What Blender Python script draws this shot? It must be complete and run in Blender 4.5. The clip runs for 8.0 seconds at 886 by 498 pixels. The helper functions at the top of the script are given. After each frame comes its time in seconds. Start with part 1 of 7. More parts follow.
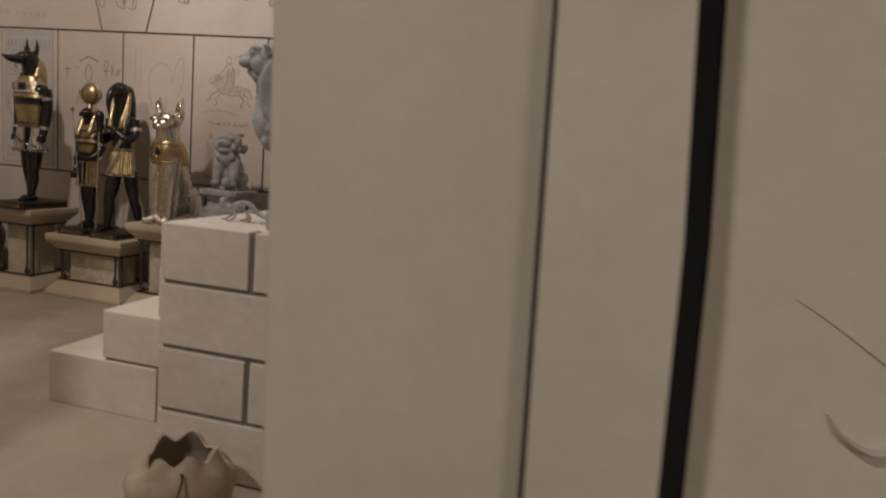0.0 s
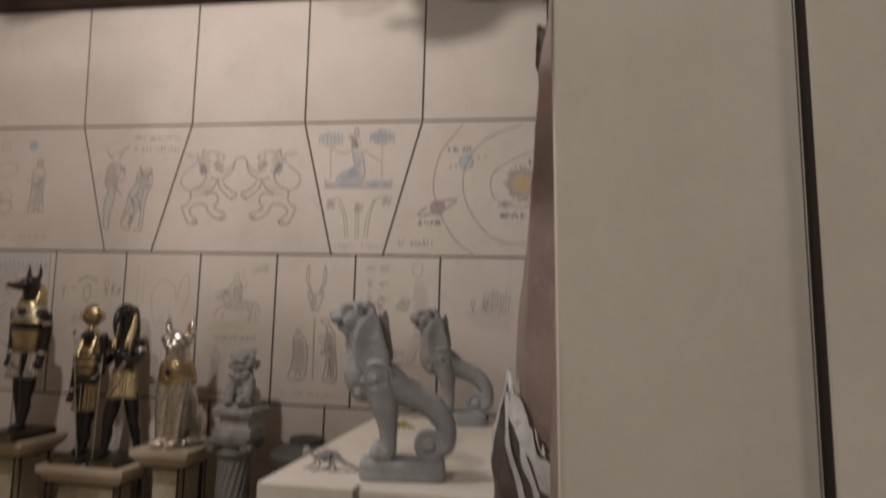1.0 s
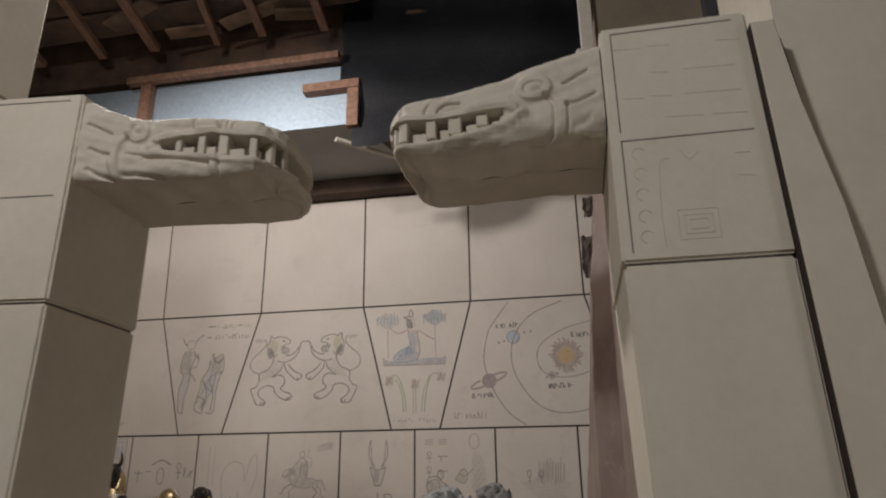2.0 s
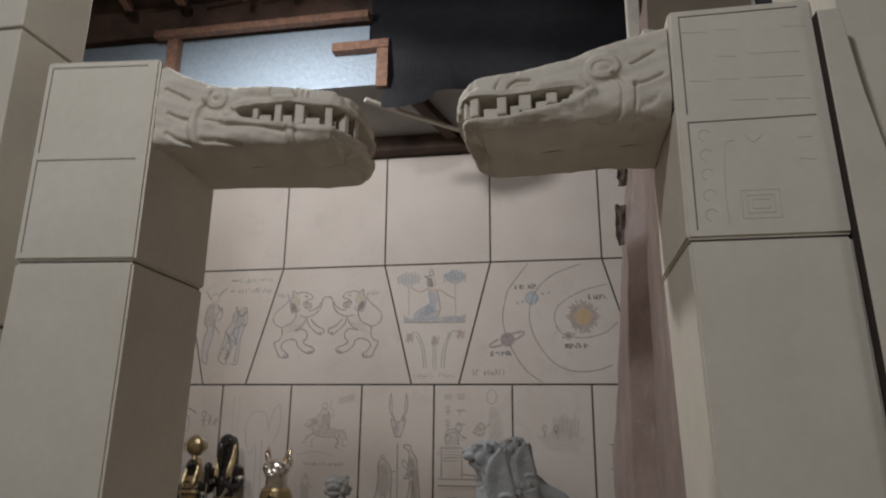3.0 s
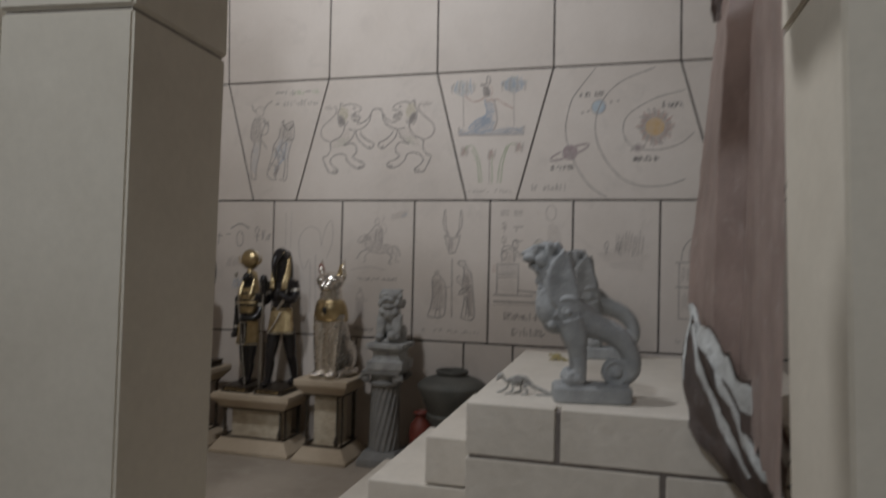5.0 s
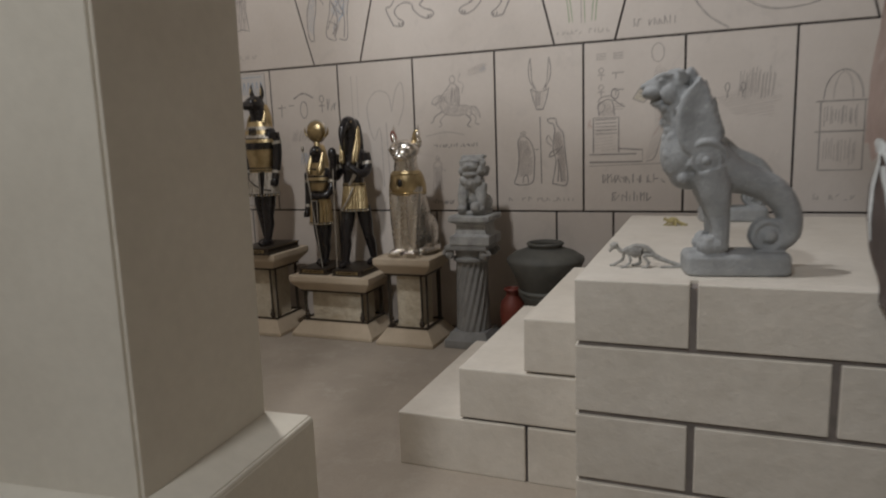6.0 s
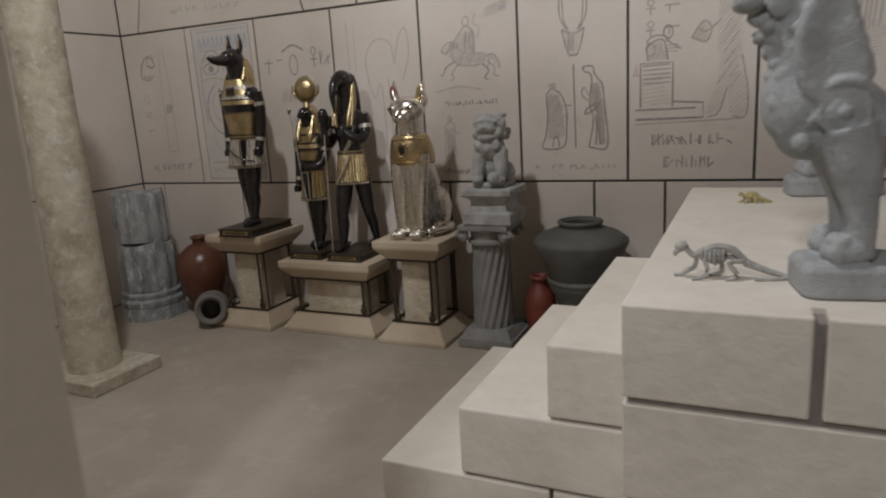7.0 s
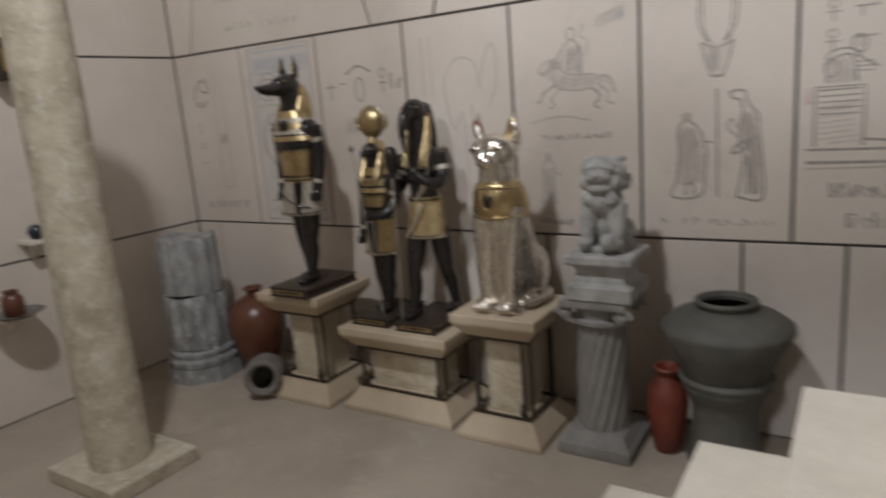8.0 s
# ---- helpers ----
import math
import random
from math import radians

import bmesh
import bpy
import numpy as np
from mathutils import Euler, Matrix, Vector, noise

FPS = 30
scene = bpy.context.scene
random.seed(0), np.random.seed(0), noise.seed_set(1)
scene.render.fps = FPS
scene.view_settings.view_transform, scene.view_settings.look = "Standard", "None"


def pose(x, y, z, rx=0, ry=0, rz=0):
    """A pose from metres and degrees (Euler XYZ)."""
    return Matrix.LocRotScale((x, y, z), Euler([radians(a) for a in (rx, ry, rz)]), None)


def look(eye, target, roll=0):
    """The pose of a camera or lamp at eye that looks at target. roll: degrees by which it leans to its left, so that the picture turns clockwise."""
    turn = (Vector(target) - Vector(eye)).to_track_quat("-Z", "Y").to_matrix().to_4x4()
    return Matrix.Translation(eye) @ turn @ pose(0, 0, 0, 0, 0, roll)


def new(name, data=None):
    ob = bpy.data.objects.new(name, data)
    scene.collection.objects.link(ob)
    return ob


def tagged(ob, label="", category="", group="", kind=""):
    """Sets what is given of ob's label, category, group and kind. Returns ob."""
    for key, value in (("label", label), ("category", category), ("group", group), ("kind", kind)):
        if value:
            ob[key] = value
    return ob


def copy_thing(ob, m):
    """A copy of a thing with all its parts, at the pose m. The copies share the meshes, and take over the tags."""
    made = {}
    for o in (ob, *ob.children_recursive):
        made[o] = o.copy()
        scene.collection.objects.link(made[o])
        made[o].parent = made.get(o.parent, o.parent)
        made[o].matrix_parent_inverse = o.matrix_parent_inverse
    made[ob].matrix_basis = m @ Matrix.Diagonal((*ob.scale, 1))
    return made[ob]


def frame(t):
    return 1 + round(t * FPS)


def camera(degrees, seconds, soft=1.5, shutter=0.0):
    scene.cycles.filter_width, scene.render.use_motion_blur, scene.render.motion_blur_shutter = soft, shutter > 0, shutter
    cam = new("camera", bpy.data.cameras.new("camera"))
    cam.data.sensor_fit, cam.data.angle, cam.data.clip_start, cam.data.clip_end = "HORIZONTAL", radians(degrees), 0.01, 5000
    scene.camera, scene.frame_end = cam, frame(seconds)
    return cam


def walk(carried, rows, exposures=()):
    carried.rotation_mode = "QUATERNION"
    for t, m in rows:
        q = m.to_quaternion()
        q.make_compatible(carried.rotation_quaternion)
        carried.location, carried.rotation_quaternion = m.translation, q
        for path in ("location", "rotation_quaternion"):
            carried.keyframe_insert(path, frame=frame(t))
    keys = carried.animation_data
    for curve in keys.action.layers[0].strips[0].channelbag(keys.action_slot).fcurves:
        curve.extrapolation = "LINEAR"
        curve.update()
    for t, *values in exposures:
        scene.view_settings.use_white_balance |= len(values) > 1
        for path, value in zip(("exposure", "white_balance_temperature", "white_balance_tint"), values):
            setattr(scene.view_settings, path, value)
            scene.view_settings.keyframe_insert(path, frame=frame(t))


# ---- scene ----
cam = camera(67.0, 8.0, soft=2.0, shutter=0.5)
PATH = [
    (0, (0.078, 0.052, 0.994), (-0.416, 1.97, 0.72), 4.8),
    (0.5, (-0.157, -0.015, 1.08), (-0.588, 1.931, 0.914), 2.9),
    (0.7, (-0.258, -0.101, 1.147), (-0.641, 1.861, 1.092), 2.8),
    (1, (-0.361, -0.175, 1.219), (-0.676, 1.789, 1.428), 1.7),
    (1.5, (-0.428, -0.391, 1.262), (-0.782, 1.504, 1.794), 0.1),
    (1.7, (-0.441, -0.488, 1.296), (-0.799, 1.372, 1.938), -0.7),
    (2.8, (-0.607, -0.705, 1.319), (-0.989, 1.178, 1.875), -0.4),
    (3, (-0.636, -0.719, 1.315), (-0.987, 1.182, 1.828), 0.6),
    (3.2, (-0.656, -0.726, 1.32), (-0.99, 1.183, 1.814), 1.2),
    (3.5, (-0.652, -0.745, 1.315), (-0.982, 1.168, 1.795), 2.0),
    (4, (-0.649, -0.722, 1.3), (-0.968, 1.2, 1.755), 2.9),
    (4.5, (-0.675, -0.631, 1.237), (-1.083, 1.312, 1.476), 2.8),
    (5, (-0.702, -0.431, 1.192), (-1.216, 1.501, 1.231), 1.3),
    (5.2, (-0.725, -0.395, 1.177), (-1.303, 1.518, 1.116), 0.4),
    (6.3, (-0.902, 0.164, 1.101), (-1.654, 1.979, 0.726), -2.6),
    (6.5, (-0.928, 0.282, 1.094), (-1.687, 2.09, 0.698), -2.8),
    (7, (-0.984, 0.601, 1.09), (-1.817, 2.367, 0.658), -3.5),
    (7.2, (-1.029, 0.727, 1.085), (-1.88, 2.48, 0.633), -3.7),
    (7.5, (-1.138, 0.939, 1.093), (-2.004, 2.68, 0.626), -3.2),
    (7.8, (-1.264, 1.119, 1.202), (-2.174, 2.842, 0.749), -3.7),
    (8, (-1.295, 1.203, 1.236), (-2.349, 2.848, 0.809), -4.6),
]
EXPOSURES = [(0.0, -0.22, 6600, 17.0), (0.5, -0.28, 6600, 17.0), (1.0, -0.33, 6300, 15.0), (1.5, -0.42, 6120, 11.5), (2.8, -0.55, 5820, 10.5), (3.2, -0.55, 5570, 7.5), (4.0, -0.57, 5470, 6.5), (5.2, -0.56, 5520, 7.5), (6.3, -0.05, 5700, 7.5), (7.3, 0.03, 5640, 8.0), (8.0, 0.22, 5600, 8.0)]
walk(cam, [(t, look(eye, target, roll)) for t, eye, target, roll in PATH], exposures=EXPOSURES)

# world, lamps
world = bpy.data.worlds.new("world")
scene.world = world
world.use_nodes = True
world.node_tree.nodes["Background"].inputs["Color"].default_value = (0.9, 0.85, 0.8, 1)
world.node_tree.nodes["Background"].inputs["Strength"].default_value = 0.008


def lamp(name, eye, target, power, size, colour):
    data = bpy.data.lights.new(name, "AREA")
    data.energy, data.size, data.color, data.shape = power, size, colour, "DISK"
    ob = new(name, data)
    ob.matrix_world = look(eye, target)
    return ob


bulb = bpy.data.lights.new("temple_lamp", "SPOT")
bulb.energy, bulb.color, bulb.shadow_soft_size = 158, (1.0, 0.9, 0.8), 0.08
bulb.spot_size, bulb.spot_blend = math.radians(170), 0.5
new("temple_lamp", bulb).matrix_world = look((-2.32, 1.45, 3.41), (-2.1, 2.4, 1.6))
lamp("hall_lamp", (-1.62, -1.5, 3.33), (-1.3, 0.9, 1.2), 50, 0.3, (1.0, 0.93, 0.85))
# unseen fill, added to brighten the gate's right wall and lower pillar
lamp("hall_side_lamp", (1.4, -0.6, 1.0), (-0.1, 0.8, 0.9), 5, 0.5, (1.0, 0.93, 0.85))

# ---- materials ----
def mat(name, colour, rough=0.7, metal=0.0, second=None, scale=6.0, fine=60.0, amount=0.5, bump=0.15, grain=0.05,
        piece=0.0, stain=None, stain_at=(0.55, 0.7), stretch=(1, 1, 1), coat=0.0, vary=0.12):
    """Two scales of noise between two colours, fine relief, optional stains and a shift for each piece."""
    m = bpy.data.materials.new(name)
    m.use_nodes = True
    nt = m.node_tree
    bsdf = nt.nodes["Principled BSDF"]
    link = nt.links.new

    def node(kind, **kw):
        n = nt.nodes.new(kind)
        for k, v in kw.items():
            n.inputs[k].default_value = v
        return n

    co = nt.nodes.new("ShaderNodeTexCoord")
    mp = node("ShaderNodeMapping", Scale=stretch)
    link(co.outputs["Object"], mp.inputs["Vector"])
    big = node("ShaderNodeTexNoise", Scale=scale, Detail=5.0, Roughness=0.6)
    small = node("ShaderNodeTexNoise", Scale=fine, Detail=4.0, Roughness=0.65)
    link(mp.outputs["Vector"], big.inputs["Vector"])
    link(mp.outputs["Vector"], small.inputs["Vector"])
    if second is None:
        second = tuple(c * 0.82 for c in colour)
    ramp = nt.nodes.new("ShaderNodeMapRange")
    ramp.inputs["From Min"].default_value, ramp.inputs["From Max"].default_value = 0.35, 0.68
    ramp.inputs["To Max"].default_value = amount * 2
    link(big.outputs["Fac"], ramp.inputs["Value"])
    mix = nt.nodes.new("ShaderNodeMix")
    mix.data_type = "RGBA"
    mix.inputs["A"].default_value, mix.inputs["B"].default_value = (*colour, 1), (*second, 1)
    link(ramp.outputs["Result"], mix.inputs["Factor"])
    out = mix.outputs["Result"]
    if stain is not None:
        spot = node("ShaderNodeTexNoise", Scale=scale * 2.3, Detail=6.0, Roughness=0.7, Distortion=0.6)
        link(mp.outputs["Vector"], spot.inputs["Vector"])
        r2 = nt.nodes.new("ShaderNodeMapRange")
        r2.inputs["From Min"].default_value, r2.inputs["From Max"].default_value = stain_at
        link(spot.outputs["Fac"], r2.inputs["Value"])
        mx = nt.nodes.new("ShaderNodeMix")
        mx.data_type = "RGBA"
        mx.inputs["B"].default_value = (*stain, 1)
        link(r2.outputs["Result"], mx.inputs["Factor"])
        link(out, mx.inputs["A"])
        out = mx.outputs["Result"]
    hsv = nt.nodes.new("ShaderNodeHueSaturation")
    val = nt.nodes.new("ShaderNodeMapRange")
    val.inputs["To Min"].default_value, val.inputs["To Max"].default_value = 1 - grain * 2, 1 + grain * 2
    link(small.outputs["Fac"], val.inputs["Value"])
    if piece:
        info = nt.nodes.new("ShaderNodeObjectInfo")
        pm = nt.nodes.new("ShaderNodeMapRange")
        pm.inputs["To Min"].default_value, pm.inputs["To Max"].default_value = 1 - piece, 1 + piece
        link(info.outputs["Random"], pm.inputs["Value"])
        mul = nt.nodes.new("ShaderNodeMath")
        mul.operation = "MULTIPLY"
        link(val.outputs["Result"], mul.inputs[0])
        link(pm.outputs["Result"], mul.inputs[1])
        link(mul.outputs["Value"], hsv.inputs["Value"])
    else:
        link(val.outputs["Result"], hsv.inputs["Value"])
    link(out, hsv.inputs["Color"])
    link(hsv.outputs["Color"], bsdf.inputs["Base Color"])
    rr = nt.nodes.new("ShaderNodeMapRange")
    rr.inputs["To Min"].default_value, rr.inputs["To Max"].default_value = max(0.02, rough - vary), min(1, rough + vary)
    link(small.outputs["Fac"], rr.inputs["Value"])
    link(rr.outputs["Result"], bsdf.inputs["Roughness"])
    bsdf.inputs["Metallic"].default_value = metal
    if coat:
        bsdf.inputs["Coat Weight"].default_value, bsdf.inputs["Coat Roughness"].default_value = coat, 0.08
    if bump:
        add = nt.nodes.new("ShaderNodeMath")
        add.operation = "MULTIPLY_ADD"
        add.inputs[1].default_value = 0.35
        link(small.outputs["Fac"], add.inputs[0])
        link(big.outputs["Fac"], add.inputs[2])
        bp = node("ShaderNodeBump", Strength=bump, Distance=0.02)
        link(add.outputs["Value"], bp.inputs["Height"])
        link(bp.outputs["Normal"], bsdf.inputs["Normal"])
    return m


PANEL = mat("painted_panel", (0.67, 0.61, 0.55), 0.62, second=(0.6, 0.54, 0.48), scale=1.9, fine=45, bump=0.05, grain=0.025, piece=0.03, stain=(0.55, 0.5, 0.45), stain_at=(0.56, 0.8))
PLASTER = mat("white_plaster", (0.68, 0.63, 0.53), 0.75, second=(0.6, 0.55, 0.455), scale=2.2, fine=38, bump=0.12, grain=0.04)
SCRATCH = mat("scratched_plaster", (0.6, 0.555, 0.47), 0.8, bump=0)
BLOCK = mat("painted_block", (0.72, 0.67, 0.59), 0.7, second=(0.63, 0.58, 0.5), scale=4, fine=26, bump=0.3, grain=0.045, piece=0.03, stain=(0.58, 0.52, 0.44), stain_at=(0.6, 0.85))
JOINT = mat("dark_joint", (0.06, 0.052, 0.05), 0.85, second=(0.1, 0.09, 0.085), scale=12, bump=0.1)
GREYJOINT = mat("grey_joint", (0.17, 0.15, 0.135), 0.85, second=(0.25, 0.22, 0.2), scale=14, bump=0.1)
FLOOR = mat("dusty_floor", (0.4, 0.345, 0.28), 0.85, second=(0.33, 0.285, 0.23), scale=2.4, fine=70, bump=0.1, grain=0.05, stain=(0.42, 0.37, 0.31), stain_at=(0.52, 0.72))
FOAM = mat("carved_foam", (0.62, 0.57, 0.48), 0.85, second=(0.54, 0.49, 0.41), scale=7, fine=90, bump=0.25, grain=0.05)
COLUMN = mat("marbled_column", (0.56, 0.51, 0.41), 0.7, second=(0.36, 0.315, 0.235), scale=9, fine=34, bump=0.3, grain=0.12, stain=(0.6, 0.57, 0.5), stain_at=(0.5, 0.66))
GREYSTONE = mat("grey_cast_stone", (0.37, 0.378, 0.38), 0.7, second=(0.275, 0.283, 0.285), scale=14, fine=110, bump=0.35, grain=0.1, stain=(0.43, 0.44, 0.44), stain_at=(0.58, 0.72))
PALESTONE = mat("pale_grey_stone", (0.44, 0.445, 0.435), 0.8, second=(0.27, 0.27, 0.265), scale=16, fine=80, bump=0.25, grain=0.08)
DRUMSTONE = mat("weathered_drum", (0.36, 0.37, 0.37), 0.75, second=(0.16, 0.165, 0.165), scale=15, fine=70, bump=0.35, grain=0.1, stretch=(1, 1, 0.4), stain=(0.5, 0.52, 0.53), stain_at=(0.54, 0.66))
COLGREY = mat("column_grey", (0.28, 0.278, 0.268), 0.8, second=(0.2, 0.198, 0.19), scale=9, fine=90, bump=0.2, grain=0.08)
SAND = mat("sandstone_trim", (0.5, 0.42, 0.31), 0.8, second=(0.44, 0.36, 0.26), scale=8, fine=90, bump=0.12, grain=0.05)
TRAVERTINE = mat("travertine", (0.6, 0.54, 0.42), 0.75, second=(0.46, 0.39, 0.28), scale=18, fine=70, bump=0.5, grain=0.1, stain=(0.36, 0.3, 0.2), stain_at=(0.6, 0.72))
BRONZE = mat("dark_bronze", (0.06, 0.048, 0.036), 0.45, 0.4, scale=20, bump=0.05)
BLACK = mat("black_lacquer", (0.012, 0.01, 0.0105), 0.3, scale=14, bump=0.04, grain=0.1, coat=0.25)
GOLD = mat("worn_gold", (0.58, 0.47, 0.27), 0.33, 1.0, second=(0.42, 0.33, 0.18), scale=22, fine=120, bump=0.2, grain=0.08)
SILVER = mat("polished_silver", (0.76, 0.72, 0.66), 0.27, 1.0, second=(0.66, 0.62, 0.56), scale=7, fine=30, bump=0.0, grain=0.02, vary=0.03)
STRIPE = mat("silver_stripe", (0.66, 0.62, 0.55), 0.35, 0.6, second=(0.25, 0.225, 0.18), scale=40, bump=0.2, stretch=(3, 3, 0.3))
RUBY = mat("inner_ear_red", (0.2, 0.05, 0.03), 0.5, bump=0)
TERRA = mat("terracotta_glaze", (0.13, 0.05, 0.027), 0.32, second=(0.09, 0.034, 0.02), scale=6, fine=50, bump=0.08, grain=0.08)
REDCLAY = mat("red_clay", (0.2, 0.045, 0.028), 0.5, second=(0.12, 0.03, 0.02), scale=9, bump=0.1)
GREYCLAY = mat("grey_clay", (0.2, 0.185, 0.165), 0.85, second=(0.14, 0.128, 0.115), scale=10, bump=0.25)
DARKPOT = mat("green_grey_pot", (0.105, 0.102, 0.088), 0.7, second=(0.07, 0.069, 0.06), scale=8, fine=70, bump=0.2, grain=0.1)
# black that paints the shade inside gaps; also fills the jar's crack
GAPSHADE = mat("gap_shade_black", (0.02, 0.018, 0.017), 0.9, bump=0)
EDGESHADE = mat("edge_shade_brown", (0.035, 0.024, 0.018), 0.85, bump=0.1)
BONE = mat("grey_bone", (0.46, 0.45, 0.42), 0.75, second=(0.26, 0.25, 0.235), scale=60, bump=0.1)
YELLOWBONE = mat("yellow_bone", (0.5, 0.43, 0.2), 0.7, second=(0.3, 0.25, 0.12), scale=80, bump=0.1)
SATIN = mat("mauve_satin", (0.6, 0.485, 0.43), 0.38, second=(0.46, 0.36, 0.315), scale=9, fine=60, bump=0.22, grain=0.05, stretch=(1, 1, 0.6), stain=(0.66, 0.58, 0.54), stain_at=(0.55, 0.72), vary=0.2)
PAINT = mat("white_paint_streak", (0.5, 0.51, 0.49), 0.55, second=(0.3, 0.29, 0.275), scale=9, fine=60, bump=0.2, grain=0.1, stain=(0.2, 0.165, 0.145), stain_at=(0.56, 0.8))
RAG = mat("streaked_rag", (0.17, 0.13, 0.11), 0.6, second=(0.1, 0.075, 0.06), scale=3.2, fine=60, bump=0.15, stain=(0.24, 0.21, 0.19), stain_at=(0.58, 0.76))
FOIL = mat("insulation_foil", (0.36, 0.43, 0.5), 0.5, 0.3, second=(0.3, 0.365, 0.43), scale=38, fine=160, bump=0.2, grain=0.06)
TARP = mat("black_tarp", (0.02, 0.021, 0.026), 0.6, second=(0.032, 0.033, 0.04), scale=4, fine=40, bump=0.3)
TIMBER = mat("raw_timber", (0.25, 0.135, 0.085), 0.75, second=(0.14, 0.08, 0.055), scale=7, fine=35, bump=0.25, grain=0.1, stretch=(6, 1, 6))
DECKPALE = mat("worn_roof_board", (0.22, 0.14, 0.09), 0.85, second=(0.1, 0.065, 0.045), scale=8, fine=40, bump=0.3, grain=0.12, piece=0.3)
DECK = mat("dark_roof_boards", (0.11, 0.066, 0.045), 0.85, second=(0.04, 0.027, 0.022), scale=5, fine=50, bump=0.3, grain=0.12, piece=0.25)
CEIL = mat("grey_ceiling", (0.36, 0.35, 0.34), 0.85, second=(0.28, 0.275, 0.27), scale=3, bump=0.1)
WHITEWOOD = mat("white_timber", (0.62, 0.58, 0.52), 0.7, second=(0.5, 0.46, 0.4), scale=9, bump=0.1)
BROWNBOARD = mat("brown_board", (0.28, 0.23, 0.17), 0.85, second=(0.22, 0.18, 0.13), scale=4, bump=0.1)
PENCIL = mat("pencil_grey", (0.27, 0.245, 0.23), 0.85, second=(0.4, 0.365, 0.335), scale=25, fine=300, bump=0, grain=0.15)
FAINT = mat("faint_pencil", (0.45, 0.405, 0.37), 0.85, second=(0.53, 0.48, 0.435), scale=25, fine=300, bump=0, grain=0.1)
BLUE = mat("blue_pencil", (0.31, 0.38, 0.48), 0.85, second=(0.45, 0.46, 0.49), scale=30, bump=0)
GREEN = mat("green_pencil", (0.36, 0.42, 0.26), 0.85, second=(0.5, 0.5, 0.4), scale=30, bump=0)
PINK = mat("red_pencil", (0.44, 0.29, 0.25), 0.85, second=(0.52, 0.42, 0.37), scale=30, bump=0)
SUNYELLOW = mat("yellow_pencil", (0.58, 0.4, 0.2), 0.85, second=(0.56, 0.46, 0.34), scale=30, bump=0)
PAPER = mat("sketch_paper", (0.61, 0.57, 0.525), 0.8, second=(0.55, 0.53, 0.51), scale=5, bump=0.03)


# ---- building helpers ----
def ob_from(name, bm, material, parent=None, label=""):
    me = bpy.data.meshes.new(name)
    bmesh.ops.recalc_face_normals(bm, faces=bm.faces[:])
    bm.to_mesh(me)
    bm.free()
    for m in (material if isinstance(material, (list, tuple)) else [material]):
        me.materials.append(m)
    ob = new(name, me)
    if parent is not None:
        ob.parent = parent
    return tagged(ob, label) if label else ob


def part(name, bm, material, parent, label=""):
    return ob_from(name, bm, material, parent, label)


def thing(name, at, label, category, group="", turn=0.0):
    e = new(name)
    e.empty_display_size = 0.1
    e.matrix_world = pose(*at, 0, 0, turn)
    return tagged(e, label, category, group)


def smooth(bm, limit=40):
    c = math.cos(radians(limit))
    bm.normal_update()
    for f in bm.faces:
        f.smooth = True
    for e in bm.edges:
        if len(e.link_faces) == 2:
            e.smooth = e.link_faces[0].normal.dot(e.link_faces[1].normal) > c
    return bm


def box(bm, x0, x1, y0, y1, z0, z1, bevel=0.0, mi=0, turn=None):
    vs = [bm.verts.new((x, y, z)) for z in (z0, z1) for y in (y0, y1) for x in (x0, x1)]
    quads = [(0, 2, 3, 1), (4, 5, 7, 6), (0, 1, 5, 4), (2, 6, 7, 3), (0, 4, 6, 2), (1, 3, 7, 5)]
    fs = [bm.faces.new([vs[i] for i in q]) for q in quads]
    if turn is not None:
        bmesh.ops.transform(bm, matrix=turn, verts=vs)
    if bevel:
        es = list({e for f in fs for e in f.edges})
        r = bmesh.ops.bevel(bm, geom=es, offset=bevel, segments=2, profile=0.6, affect="EDGES")
        fs = list({f for f in r["faces"]} | {f for f in fs if f.is_valid})
    for f in fs:
        f.material_index = mi
    return bm


def rings(bm, sections, caps=True, mi=0):
    """Skin a row of closed loops of equal count."""
    rows = [[bm.verts.new(p) for p in s] for s in sections]
    n = len(rows[0])
    for a, b in zip(rows, rows[1:]):
        for i in range(n):
            bm.faces.new((a[i], a[(i + 1) % n], b[(i + 1) % n], b[i])).material_index = mi
    if caps:
        bm.faces.new(rows[0][::-1]).material_index = mi
        bm.faces.new(rows[-1]).material_index = mi
    return bm


def oval(cx, cy, z, rx, ry, n=20, power=2.0):
    out = []
    for i in range(n):
        a = 2 * math.pi * i / n
        c, s = math.cos(a), math.sin(a)
        out.append((cx + rx * math.copysign(abs(c) ** (2 / power), c), cy + ry * math.copysign(abs(s) ** (2 / power), s), z))
    return out


def loft(bm, levels, n=20, mi=0, power=2.0):
    """levels: (cx, cy, z, rx, ry)."""
    return rings(bm, [oval(*lv, n=n, power=power) for lv in levels], mi=mi)


def lathe(bm, profile, n=32, mi=0, cx=0.0, cy=0.0):
    return rings(bm, [oval(cx, cy, z, max(r, 0.0005), max(r, 0.0005), n) for r, z in profile], mi=mi)


def ball(bm, c, r, n=14, mi=0, turn=(0, 0, 0)):
    r = (r, r, r) if isinstance(r, (int, float)) else r
    m = Matrix.LocRotScale(c, Euler([radians(a) for a in turn]), r)
    g = bmesh.ops.create_uvsphere(bm, u_segments=n, v_segments=max(6, n * 2 // 3), radius=1, matrix=m)
    for v in g["verts"]:
        for f in v.link_faces:
            f.material_index = mi
    return bm


